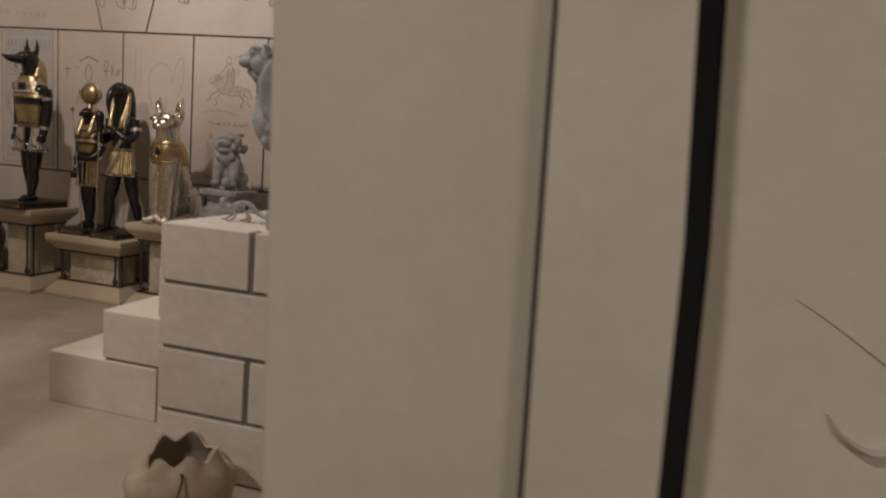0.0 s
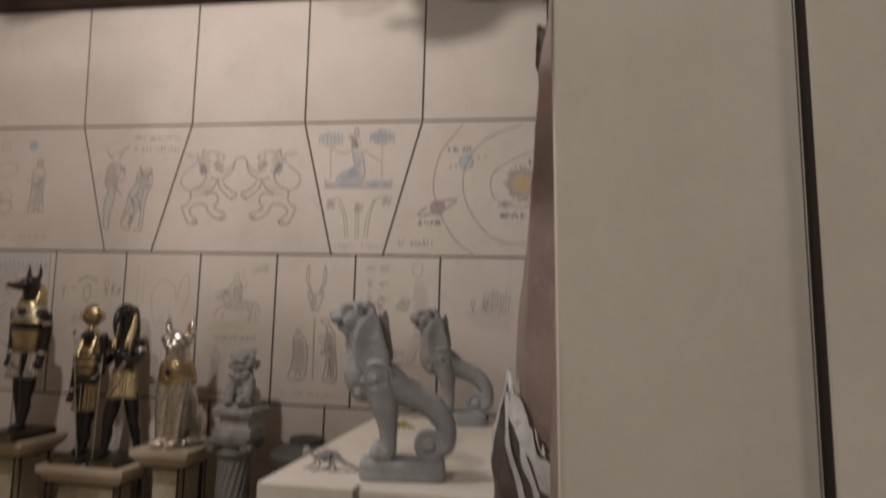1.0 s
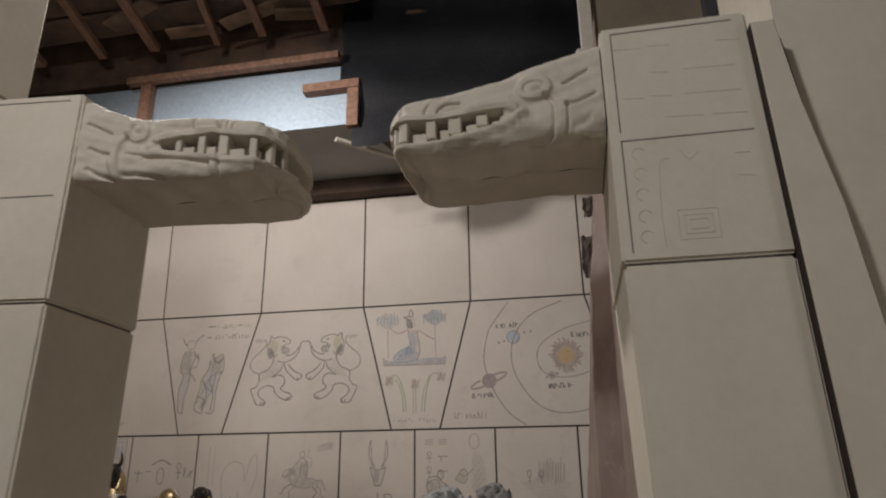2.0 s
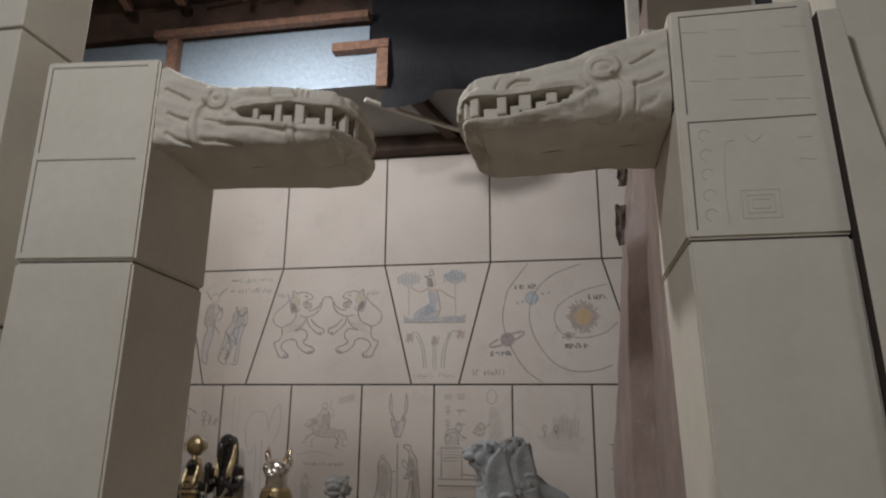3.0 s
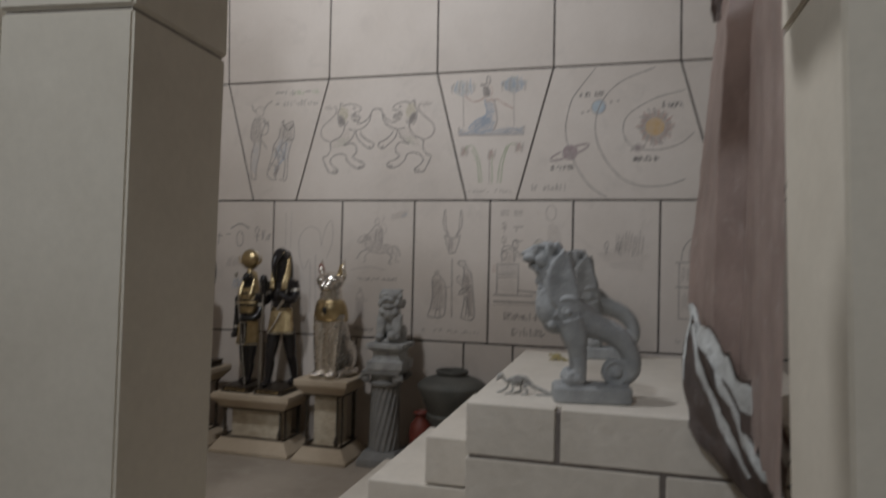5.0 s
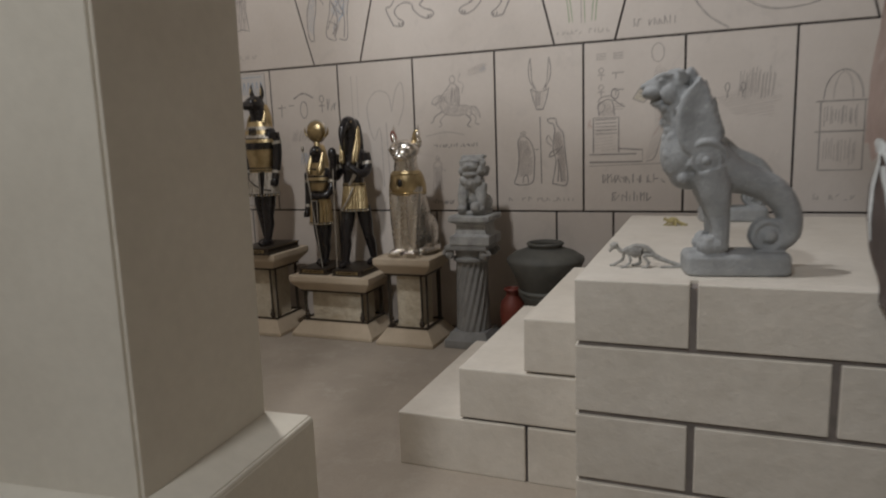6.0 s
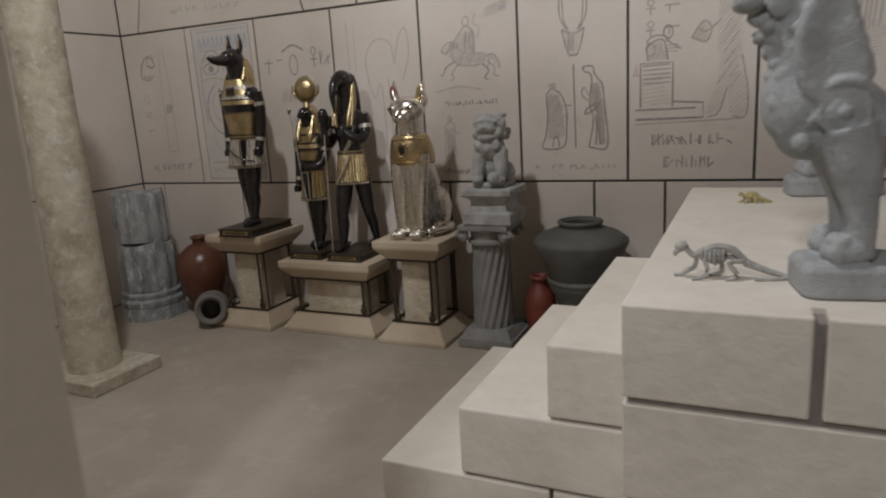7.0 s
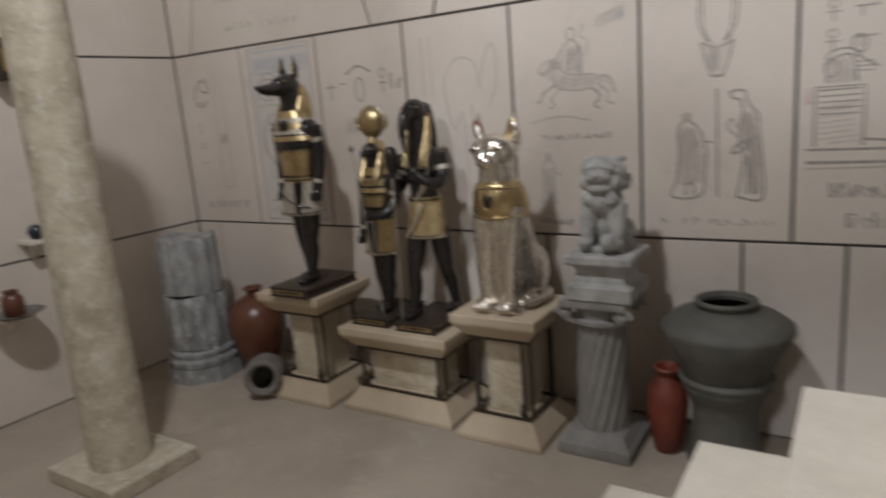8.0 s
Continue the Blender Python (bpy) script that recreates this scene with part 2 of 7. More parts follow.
def spline(pts, steps=6):
    """Catmull-Rom through a few points."""
    p = [Vector(q) for q in pts]
    p = [p[0] * 2 - p[1]] + p + [p[-1] * 2 - p[-2]]
    out = []
    for a, b, c, d in zip(p, p[1:], p[2:], p[3:]):
        for i in range(steps):
            t = i / steps
            out.append(0.5 * (2 * b + (c - a) * t + (2 * a - 5 * b + 4 * c - d) * t * t + (3 * b - a - 3 * c + d) * t ** 3))
    return out + [p[-2]]


def tube(bm, pts, radii, n=10, mi=0, steps=5, squash=1.0):
    """A round limb through a few points, its radius running through the given ones."""
    way = spline(pts, steps) if len(pts) > 2 else [Vector(q) for q in pts]
    if isinstance(radii, (int, float)):
        radii = (radii, radii)
    secs = []
    up = Vector((0.31, 0.17, 0.93))
    for i, c in enumerate(way):
        t = (way[min(i + 1, len(way) - 1)] - way[max(i - 1, 0)]).normalized()
        u = t.cross(up)
        if u.length < 0.05:
            u = t.cross(Vector((1, 0, 0)))
        u.normalize()
        v = t.cross(u)
        f = i / max(1, len(way) - 1) * (len(radii) - 1)
        k = min(int(f), len(radii) - 2)
        r = radii[k] + (radii[k + 1] - radii[k]) * (f - k)
        secs.append([tuple(c + (u * math.cos(a) + v * math.sin(a) * squash) * r) for a in (2 * math.pi * j / n for j in range(n))])
    return rings(bm, secs, mi=mi)


def prism(bm, poly, y0, y1, inset=0.0, bevel=0.0, mi=0):
    """A polygon in x and z, pulled in by inset and given depth from y0 (front) to y1."""
    cx = sum(p[0] for p in poly) / len(poly)
    cz = sum(p[1] for p in poly) / len(poly)
    n = len(poly)
    shifted = []
    area = sum(poly[i][0] * poly[(i + 1) % n][1] - poly[(i + 1) % n][0] * poly[i][1] for i in range(n))
    sgn = 1 if area > 0 else -1
    lines = []
    for i in range(n):
        a, b = Vector(poly[i]), Vector(poly[(i + 1) % n])
        d = (b - a).normalized()
        lines.append((a + Vector((-d.y, d.x)) * inset * sgn, d))
    for i in range(n):
        (p, d), (q, e) = lines[i - 1], lines[i]
        den = d.x * e.y - d.y * e.x
        t = ((q.x - p.x) * e.y - (q.y - p.y) * e.x) / den
        shifted.append(p + d * t)
    bot = [bm.verts.new((p.x, y1, p.y)) for p in shifted]
    top = [bm.verts.new((p.x, y0, p.y)) for p in shifted]
    f = bm.faces.new(top)
    g = bm.faces.new(bot[::-1])
    for i in range(n):
        bm.faces.new((bot[i], bot[(i + 1) % n], top[(i + 1) % n], top[i])).material_index = mi
    f.material_index = g.material_index = mi
    if bevel:
        bmesh.ops.bevel(bm, geom=list(f.edges), offset=bevel, segments=1, affect="EDGES")
    return bm


def jitter(bm, size, scale=12.0):
    for v in bm.verts:
        v.co += Vector(noise.noise_vector(v.co * scale)) * size
    return bm


# ---- the setting ----
WALL_Y, TOP_Z = 3.6, 3.17
ROWS_Z = (0.0, 0.698, 1.577, 2.378, TOP_Z)

bm = bmesh.new()
box(bm, -7, 3.2, -3.6, 4.4, -0.12, 0)
tagged(ob_from("floor", bm, FLOOR), "dusty beige painted floor with faint marks", "floor", kind="structure")

bm = bmesh.new()
box(bm, -4.75, 1.2, WALL_Y + 0.009, WALL_Y + 0.14, 0, TOP_Z)
wall_north = tagged(ob_from("wall_north", bm, JOINT), "off-white panelled temple wall with dark joints and pencil drawings", "wall", kind="structure")


def wall_panel(poly, parent, label=""):
    bm = bmesh.new()
    prism(bm, poly, WALL_Y, WALL_Y + 0.013, inset=0.0055, bevel=0.0012)
    return part("panel", bm, PANEL, parent, label)


def rect(x0, x1, z0, z1):
    return [(x0, z0), (x1, z0), (x1, z1), (x0, z1)]


low = (-4.43, -4.26, -3.65, -3.0, -2.34, -1.63, -1.325, -0.69, -0.04, 1.2)
for a, b in zip(low, low[1:]):
    wall_panel(rect(a, b, ROWS_Z[0] + 0.002, ROWS_Z[1]), wall_north)
mid = (-4.43, -3.93, -3.437, -2.951, -2.457, -1.966, -1.482, -0.98, -0.487, 0.0, 0.6, 1.2)
for a, b in zip(mid, mid[1:]):
    wall_panel(rect(a, b, ROWS_Z[1], ROWS_Z[2]), wall_north)
upper = (-4.07, -3.32, -2.574, -1.837, -1.111, -0.387, 0.35)
lower = (-4.285, -3.106, -2.791, -1.633, -1.322, -0.165, 0.15)
edges = [(-4.43, -4.43)] + list(zip(upper, lower)) + [(1.2, 1.2)]
for (a, c), (b, d) in zip(edges, edges[1:]):
    wall_panel([(c, ROWS_Z[2]), (d, ROWS_Z[2]), (b, ROWS_Z[3]), (a, ROWS_Z[3])], wall_north)
high = (-4.43, -4.08, -3.34, -2.576, -1.843, -1.113, -0.392, 0.35, 1.2)
for (a, c), (b, d) in zip(zip(high, (-4.43, *upper, 1.2)), zip(high[1:], (*upper, 1.2))):
    wall_panel([(c, ROWS_Z[3]), (d, ROWS_Z[3]), (b, TOP_Z - 0.002), (a, TOP_Z - 0.002)], wall_north)

# left wall, same panelling
LEFT_X = -4.43
bm = bmesh.new()
box(bm, LEFT_X - 0.14, LEFT_X - 0.009, 1.25, WALL_Y + 0.009, 0, TOP_Z)
wall_west = tagged(ob_from("wall_west", bm, JOINT), "off-white panelled side wall with dark joints", "wall", kind="structure")
for i, (z0, z1) in enumerate(zip(ROWS_Z, ROWS_Z[1:])):
    cuts = ((1.25, 1.9, 3.6), (1.25, 2.0, 3.6), (1.25, 2.1, 3.6), (1.25, 2.3, 3.6))[i]
    for a, b in zip(cuts, cuts[1:]):
        bm = bmesh.new()
        prism(bm, rect(a, b, z0 + (0.002 if i == 0 else 0), z1), -0.013, 0.0, inset=0.0055, bevel=0.0012)
        ob = part("panel", bm, PANEL, wall_west)
        ob.matrix_local = Matrix(((0, 1, 0, LEFT_X), (1, 0, 0, 0), (0, 0, 1, 0), (0, 0, 0, 1)))

# walls that close the place
for name, dims in (("wall_east", (1.2, 1.34, 1.25, 4.4, 0, 4.6)), ("wall_hall_east", (2.4, 2.54, -3.6, 1.25, 0, 4.6)),
                   ("wall_hall_west", (-5.2, -5.06, -3.6, 1.25, 0, 4.6)), ("wall_south", (-5.2, 2.54, -3.74, -3.6, 0, 4.6))):
    bm = bmesh.new()
    box(bm, *dims)
    tagged(ob_from(name, bm, PLASTER), "plain off-white plaster wall", "wall", kind="structure")

# wall beside the left pillar
bm = bmesh.new()
FRONT_CUTS = (0.0, 0.663, 1.588, 2.52, 3.04)
box(bm, -5.06, -2.3, 0.885, 1.125, 0, 3.03)
front_wall = tagged(ob_from("wall_gate_west", bm, GREYJOINT), "off-white gate wall in tall courses with dark joints", "wall", kind="structure")
for z0, z1 in zip(FRONT_CUTS, FRONT_CUTS[1:]):
    bm = bmesh.new()
    box(bm, -5.06, -2.285, 0.87, 1.14, z0 + 0.006, z1 - 0.006, 0.004)
    part("course", bm, PLASTER, front_wall)

# wall and tapered slab beside the right pillar
SLAB = ((0.17, 0.0), (0.144, 0.92), (0.122, 1.25), (0.069, 1.806), (0.029, 2.041), (0.008, 2.25))
bm = bmesh.new()
prism(bm, [(2.4, 0.0), (2.4, 4.2), (0.04, 4.2), (0.034, 2.29)] + [(x + 0.035, z) for x, z in SLAB[::-1]], 0.835, 1.25)
gate_east = tagged(ob_from("wall_gate_east", bm, PLASTER), "white plaster gate wall beside the pillar", "wall", kind="structure")
# a pale streak, and a bright glint painted as a white bulge
bm = bmesh.new()
tube(bm, [(0.273, 0.8345, 0.873), (0.31, 0.8345, 0.852), (0.368, 0.8345, 0.814)], (0.0012, 0.003), n=6, squash=0.4)
tube(bm, [(0.319, 0.8345, 0.754), (0.335, 0.8345, 0.732), (0.362, 0.8345, 0.718), (0.395, 0.8345, 0.722)], (0.003, 0.012, 0.016, 0.008), n=8, squash=0.3)
part("scuff", smooth(bm), WHITEWOOD, gate_east, "pale scuffs scraped into the plaster")
bm = bmesh.new()
prism(bm, [(0.031, 0.0), *SLAB, (-0.04, 2.25)], 0.757, 0.98, bevel=0.003)
slab = tagged(ob_from("tapered_slab", bm, PLASTER), "tall tapering off-white slab standing beside the gate pillar", "slab")
# shade on the slab's left side, coloured in with a dark strip
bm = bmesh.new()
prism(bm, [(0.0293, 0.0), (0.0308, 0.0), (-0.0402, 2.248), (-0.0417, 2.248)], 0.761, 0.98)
part("edge_strip", bm, EDGESHADE, slab, "dark unpainted edge of the slab")
# the gap's deep shade, put in as a black strip
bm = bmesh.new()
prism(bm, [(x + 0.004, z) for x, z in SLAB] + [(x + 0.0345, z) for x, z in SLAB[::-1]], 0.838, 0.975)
part("gap_strip", bm, GAPSHADE, slab, "black strip set back in the gap beside the slab")
# added board in tarp black, stands in for the shade behind the slab
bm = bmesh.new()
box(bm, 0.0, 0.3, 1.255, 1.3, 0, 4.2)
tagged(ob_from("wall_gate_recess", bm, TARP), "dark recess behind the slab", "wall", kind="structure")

# ceiling over the temple, with foil, tarp, timbers and roof
bm = bmesh.new()
box(bm, -4.75, 1.34, 2.744, 4.4, 3.28, 3.34)
tagged(ob_from("ceiling_low", bm, [CEIL]), "grey low ceiling with dark joists above the wall", "ceiling", kind="structure")
bm = bmesh.new()
box(bm, -4.75, 1.2, 3.47, 3.6, 3.172, 3.279, 0.003)
tagged(ob_from("beam", bm, DECK), "dark stained beam along the top of the wall", "beam", kind="structure")

for x in (-3.3, -1.52, -0.1):
    bm = bmesh.new()
    box(bm, -0.04, 0.04, 0, 0.72, 0, 0.06, 0.003)
    ob = tagged(ob_from("joist", bm, DECK), "dark stained joist under the grey ceiling", "joist", "ceiling joists")
    ob.matrix_world = pose(x, 2.76, 3.219, 0, 0, -14)
foil_poly = [(-4.75, 3.27), (-1.63, 3.27), (-1.63, 3.5), (-1.74, 3.5), (-1.74, 3.67), (-4.75, 3.72)]
bm = bmesh.new()
prism(bm, foil_poly, 2.73, 2.742)
tagged(ob_from("foil_sheet", bm, FOIL), "silver insulation foil sheet stapled between dark timbers", "insulation")
bm = bmesh.new()
xs = [-1.86 + i * 0.06 for i in range(52)]
rowsv = []
for j in range(22):
    z = 3.165 + j * 0.07
    row = []
    for x in xs:
        y = 2.715 + 0.02 * math.sin(x * 5 + z * 2) + 0.012 * math.sin(z * 17 + x * 3)
        zz = z + (0.03 * math.sin(x * 9) - (0.05 if x < -1.35 else 0.0) if j == 0 else 0)
        row.append(bm.verts.new((max(x, -1.64 if z < 3.5 else -1.72), y, zz)))
    rowsv.append(row)
for a, b in zip(rowsv, rowsv[1:]):
    for i in range(len(xs) - 1):
        bm.faces.new((a[i], a[i + 1], b[i + 1], b[i]))
bmesh.ops.solidify(bm, geom=bm.faces[:], thickness=0.004)
smooth(bm, 60)
tarp = tagged(ob_from("black_tarp", bm, TARP), "black plastic tarp hanging in loose folds under the roof", "tarp")


def timber(x0, x1, y0, y1, z0, z1, label="raw reddish timber stud under the roof", turn=None, at=(0, 0, 0), material=None):
    bm = bmesh.new()
    box(bm, x0, x1, y0, y1, z0, z1, 0.003)
    ob = ob_from("timber", bm, material or TIMBER)
    if turn is not None:
        ob.matrix_world = pose(*at, *turn)
    return tagged(ob, label, "timber", "roof timbers")


timber(-1.95, -1.6, 2.66, 2.72, 3.475, 3.53)
timber(-1.67, -1.6, 2.66, 2.71, 3.22, 3.47)
timber(-3.045, -2.975, 2.66, 2.72, 3.27, 3.7)
timber(-3.12, -1.72, 2.62, 2.67, 3.665, 3.71, "long reddish timber plate along the roof edge")
for x, z, turn, half in ((-3.75, 3.9, 8, 0.03), (-3.3, 3.9, 10, 0.025), (-2.93, 3.9, 8, 0.03), (-2.5, 3.88, 13, 0.02), (-2.2, 3.9, 8, 0.026), (-1.8, 3.88, 5, 0.025)):
    timber(-half, half, -3.2, 0, -0.045, 0.0, "dull reddish rafter running up under the roof", (-6, 0, turn), (x, 2.6, z))
for x, y, wide, turn in ((-2.62, 2.52, 0.16, 12), (-2.2, 2.45, 0.2, -8), (-1.95, 2.5, 0.12, 20), (-2.9, 2.3, 0.18, -16), (-2.42, 2.2, 0.15, 30)):
    timber(-wide, wide, -0.05, 0.05, 0.0, 0.018, "scrap of rough roof board caught between the rafters", (4, -8, turn), (x, y, 3.9), DECKPALE)
bm = bmesh.new()
tube(bm, [(-1.74, 2.7, 3.16), (-1.55, 2.86, 3.14), (-1.27, 3.2, 3.165), (-1.1, 3.42, 3.178)], 0.022, n=8, squash=0.6)
tagged(ob_from("white_batten", smooth(bm), WHITEWOOD), "thin sagging white batten slung beneath the ceiling", "batten")

bm = bmesh.new()
box(bm, -5.2, 2.6, -3.74, 2.76, 4.28, 4.36)
box(bm, -5.2, 2.6, 2.745, 4.4, 3.76, 4.36)
k = 0
y = -3.5
while y < 2.5:
    z = 3.9 + (2.6 - y) * 0.105
    if y > -1.2:
        box(bm, -5.2, -1.55, y, y + 0.19, min(z, 4.2), min(z, 4.2) + 0.022)
    y += 0.215
    k += 1
tagged(ob_from("roof_boards", bm, DECK), "dark stained roof boards seen from below", "roof", kind="structure")

# boards and studs behind the right pillar's top
bm = bmesh.new()
box(bm, -0.315, 0.6, 1.62, 1.65, 2.38, 4.28)
board = tagged(ob_from("backing_board", bm, BROWNBOARD), "brown backing board between white studs", "board")
timber(-0.366, -0.321, 1.56, 1.618, 2.38, 4.285, "white painted stud behind the gate pillar", material=WHITEWOOD)
timber(0.085, 0.13, 1.54, 1.618, 2.38, 4.285, "white painted stud behind the gate pillar", material=WHITEWOOD)


# ---- the gate ----
def pillar(corner, turn, wide, deep, cap, top, foot, side, label):
    """corner: the inner front edge; side -1: the pillar lies to the left of it; the right one narrows upwards on its outer side."""
    th = thing("gate_pillar", (*corner, 0), label, "pillar", "gate pillars", turn)
    bat = 0.012 if side < 0 else 0.036
    splay = 0.066 if side < 0 else 0.034

    def span(z, inset=0.0):
        if side < 0:
            return -wide - 0.02 * max(0.0, 1.7 - z) + inset, -inset
        return inset, wide + 0.03 * (1.0 - z) - inset

    def block(name, levels, bevel, material, label=""):
        bm = bmesh.new()
        secs = []
        for z, grow, inner in levels:
            x0, x1 = span(z, -grow)
            if side < 0:
                x1 -= inner
            else:
                x0 += inner
            xb = x1 + (0.014 - inner * 0.5 if side < 0 else 0)
            secs.append([(x0, -grow, z), (x1, -grow, z), (xb, deep + grow, z), (x0, deep + grow, z)])
        rings(bm, secs)
        if bevel:
            bmesh.ops.bevel(bm, geom=bm.edges[:], offset=bevel, segments=2, affect="EDGES")
        return part(name, bm, material, th, label)

    block("shaft", ((foot, 0, bat), (cap - 0.006, 0, 0)), 0.006, PLASTER)
    block("joint", ((cap - 0.01, -0.008, 0), (cap + 0.01, -0.008, 0)), 0, GREYJOINT)
    block("capital", ((cap, 0.003, 0), (top, 0.003, 0)), 0.006, PLASTER, "off-white capital block with two incised panels")
    half = (cap + top) / 2
    for z0, z1 in ((cap + 0.02, half - 0.008), (half + 0.012, top - 0.018)):
        bm = bmesh.new()
        w = 0.0026
        x0, x1 = span(z1)
        x0, x1 = (x0 + 0.014, x1 - 0.03) if side < 0 else (x0 + 0.02, x1 - 0.03)
        box(bm, x0, x1, -0.0045, 0, z1 - w, z1)
        box(bm, x0, x0 + w, -0.0045, 0, z0, z1)
        part("incised_line", bm, GREYJOINT, th)
    block("base", ((foot + 0.03, 0.0, bat), (foot, splay - 0.004, bat * 0.5), (foot - 0.01, splay, bat * 0.5), (0.0, splay, bat * 0.5)), 0.003, PLASTER, "off-white splayed base block")
    return th


pillar((-1.678, 0.722), 5.5, 0.312, 0.365, 1.706, 2.26, 0.53, -1, "off-white square gate pillar set slightly askew")
east_pillar = pillar((-0.36, 0.788), 0, 0.3566, 0.41, 1.723, 2.3, 0.35, 1, "off-white square gate pillar with incised capital panels")
# faint signs cut into its capital: dashes above; curls, a bent line and nested squares below
MARKS = [[(a, z), (b, z - 0.004)] for z, a, b in ((2.238, 0.02, 0.085), (2.238, 0.1, 0.15), (2.232, 0.25, 0.3), (2.168, 0.1, 0.14), (2.168, 0.17, 0.28), (2.108, 0.034, 0.08), (2.108, 0.095, 0.14), (2.105, 0.167, 0.285), (2.052, 0.12, 0.2), (2.048, 0.22, 0.29))]
MARKS += [[(0.12 + g, 1.765 + g), (0.2 - g, 1.765 + g), (0.2 - g, 1.83 - g), (0.12 + g, 1.83 - g), (0.12 + g, 1.765 + g)] for g in (0.0, 0.012, 0.022)]
MARKS += [[(0.055 + 0.014 * math.cos(a), z + 0.014 * math.sin(a)) for a in (0.5 + 0.8 * i for i in range(6))] for z in (1.968, 1.92, 1.872, 1.822, 1.776)]
MARKS += [[(0.118, 1.952), (0.098, 1.945), (0.092, 1.9), (0.088, 1.82), (0.09, 1.753)], [(0.14, 1.968), (0.158, 1.945), (0.178, 1.962)], [(0.25, 1.95), (0.28, 1.95)], [(0.25, 1.9), (0.285, 1.895)]]
for mark in MARKS:
    bm = bmesh.new()
    tube(bm, [(x, -0.003, z) for x, z in mark], 0.0011, n=4, steps=1 if len(mark) < 6 and mark[0] == mark[-1] else 3)
    part("carved_mark", bm, SCRATCH, east_pillar)


# ---- the stepped altar ----
def brick(name, dims, parent, material, bevel=0.006):
    bm = bmesh.new()
    box(bm, *dims, bevel)
    jitter(bm, 0.0015, 9)
    return part(name, bm, material, parent)


ALTAR_X, ALTAR_Y, ALTAR_Z, ALTAR_END = -1.174, 1.682, 0.743, 0.0
bm = bmesh.new()
box(bm, ALTAR_X + 0.009, ALTAR_END - 0.009, ALTAR_Y + 0.009, 3.06, 0, ALTAR_Z - 0.012)
altar = tagged(ob_from("altar", bm, GREYJOINT), "off-white block altar with dark grey painted joints", "altar")
courses = ((0.0, 0.19), (0.19, 0.38), (0.38, 0.572), (0.572, 0.743))
for i, (z0, z1) in enumerate(courses):
    cuts = [ALTAR_X, -0.883, -0.265, ALTAR_END] if i % 2 else [ALTAR_X, -0.569, ALTAR_END]
    for a, b in zip(cuts, cuts[1:]):
        x0 = a + (0 if a == ALTAR_X else 0.009)
        x1 = b - (0 if b == ALTAR_END else 0.009)
        deep = 3.075 if i == 3 else ALTAR_Y + 0.3
        brick("brick", (x0, x1, ALTAR_Y, ALTAR_Y + 0.06, z0 + 0.006, z1 - (0.006 if i < 3 else 0)), altar, BLOCK, 0.004)
bm = bmesh.new()
box(bm, ALTAR_X - 0.001, ALTAR_END, ALTAR_Y + 0.0595, 3.075, ALTAR_Z - 0.014, ALTAR_Z - 0.0005, 0.003)
part("top", bm, BLOCK, altar)
bm = bmesh.new()
box(bm, ALTAR_X - 0.001, ALTAR_X + 0.02, ALTAR_Y + 0.062, 3.07, 0, ALTAR_Z - 0.015, 0.003)
part("side", bm, BLOCK, altar)

bm = bmesh.new()
box(bm, -1.828, -1.178, 1.961, 2.785, 0, 0.185)
box(bm, -1.6, -1.178, 1.961, 2.785, 0.18, 0.36)
steps = tagged(ob_from("altar_steps", bm, JOINT), "off-white block steps leading up to the altar", "steps")
for dims in ((-1.837, -1.387, 1.951, 2.797, 0.0, 0.19), (-1.379, -1.176, 1.951, 2.797, 0.0, 0.19),
             (-1.608, -1.176, 1.951, 2.797, 0.198, 0.37), (-1.386, -1.176, 1.951, 2.797, 0.378, 0.552)):
    brick("block", dims, steps, BLOCK, 0.006)


# ---- serpent heads on the gate ----
def along(rows, f):
    for (a, u), (b, v) in zip(rows, rows[1:]):
        if f <= b:
            k = max(0.0, (f - a) / (b - a))
            return u + (v - u) * k
    return rows[-1][1]


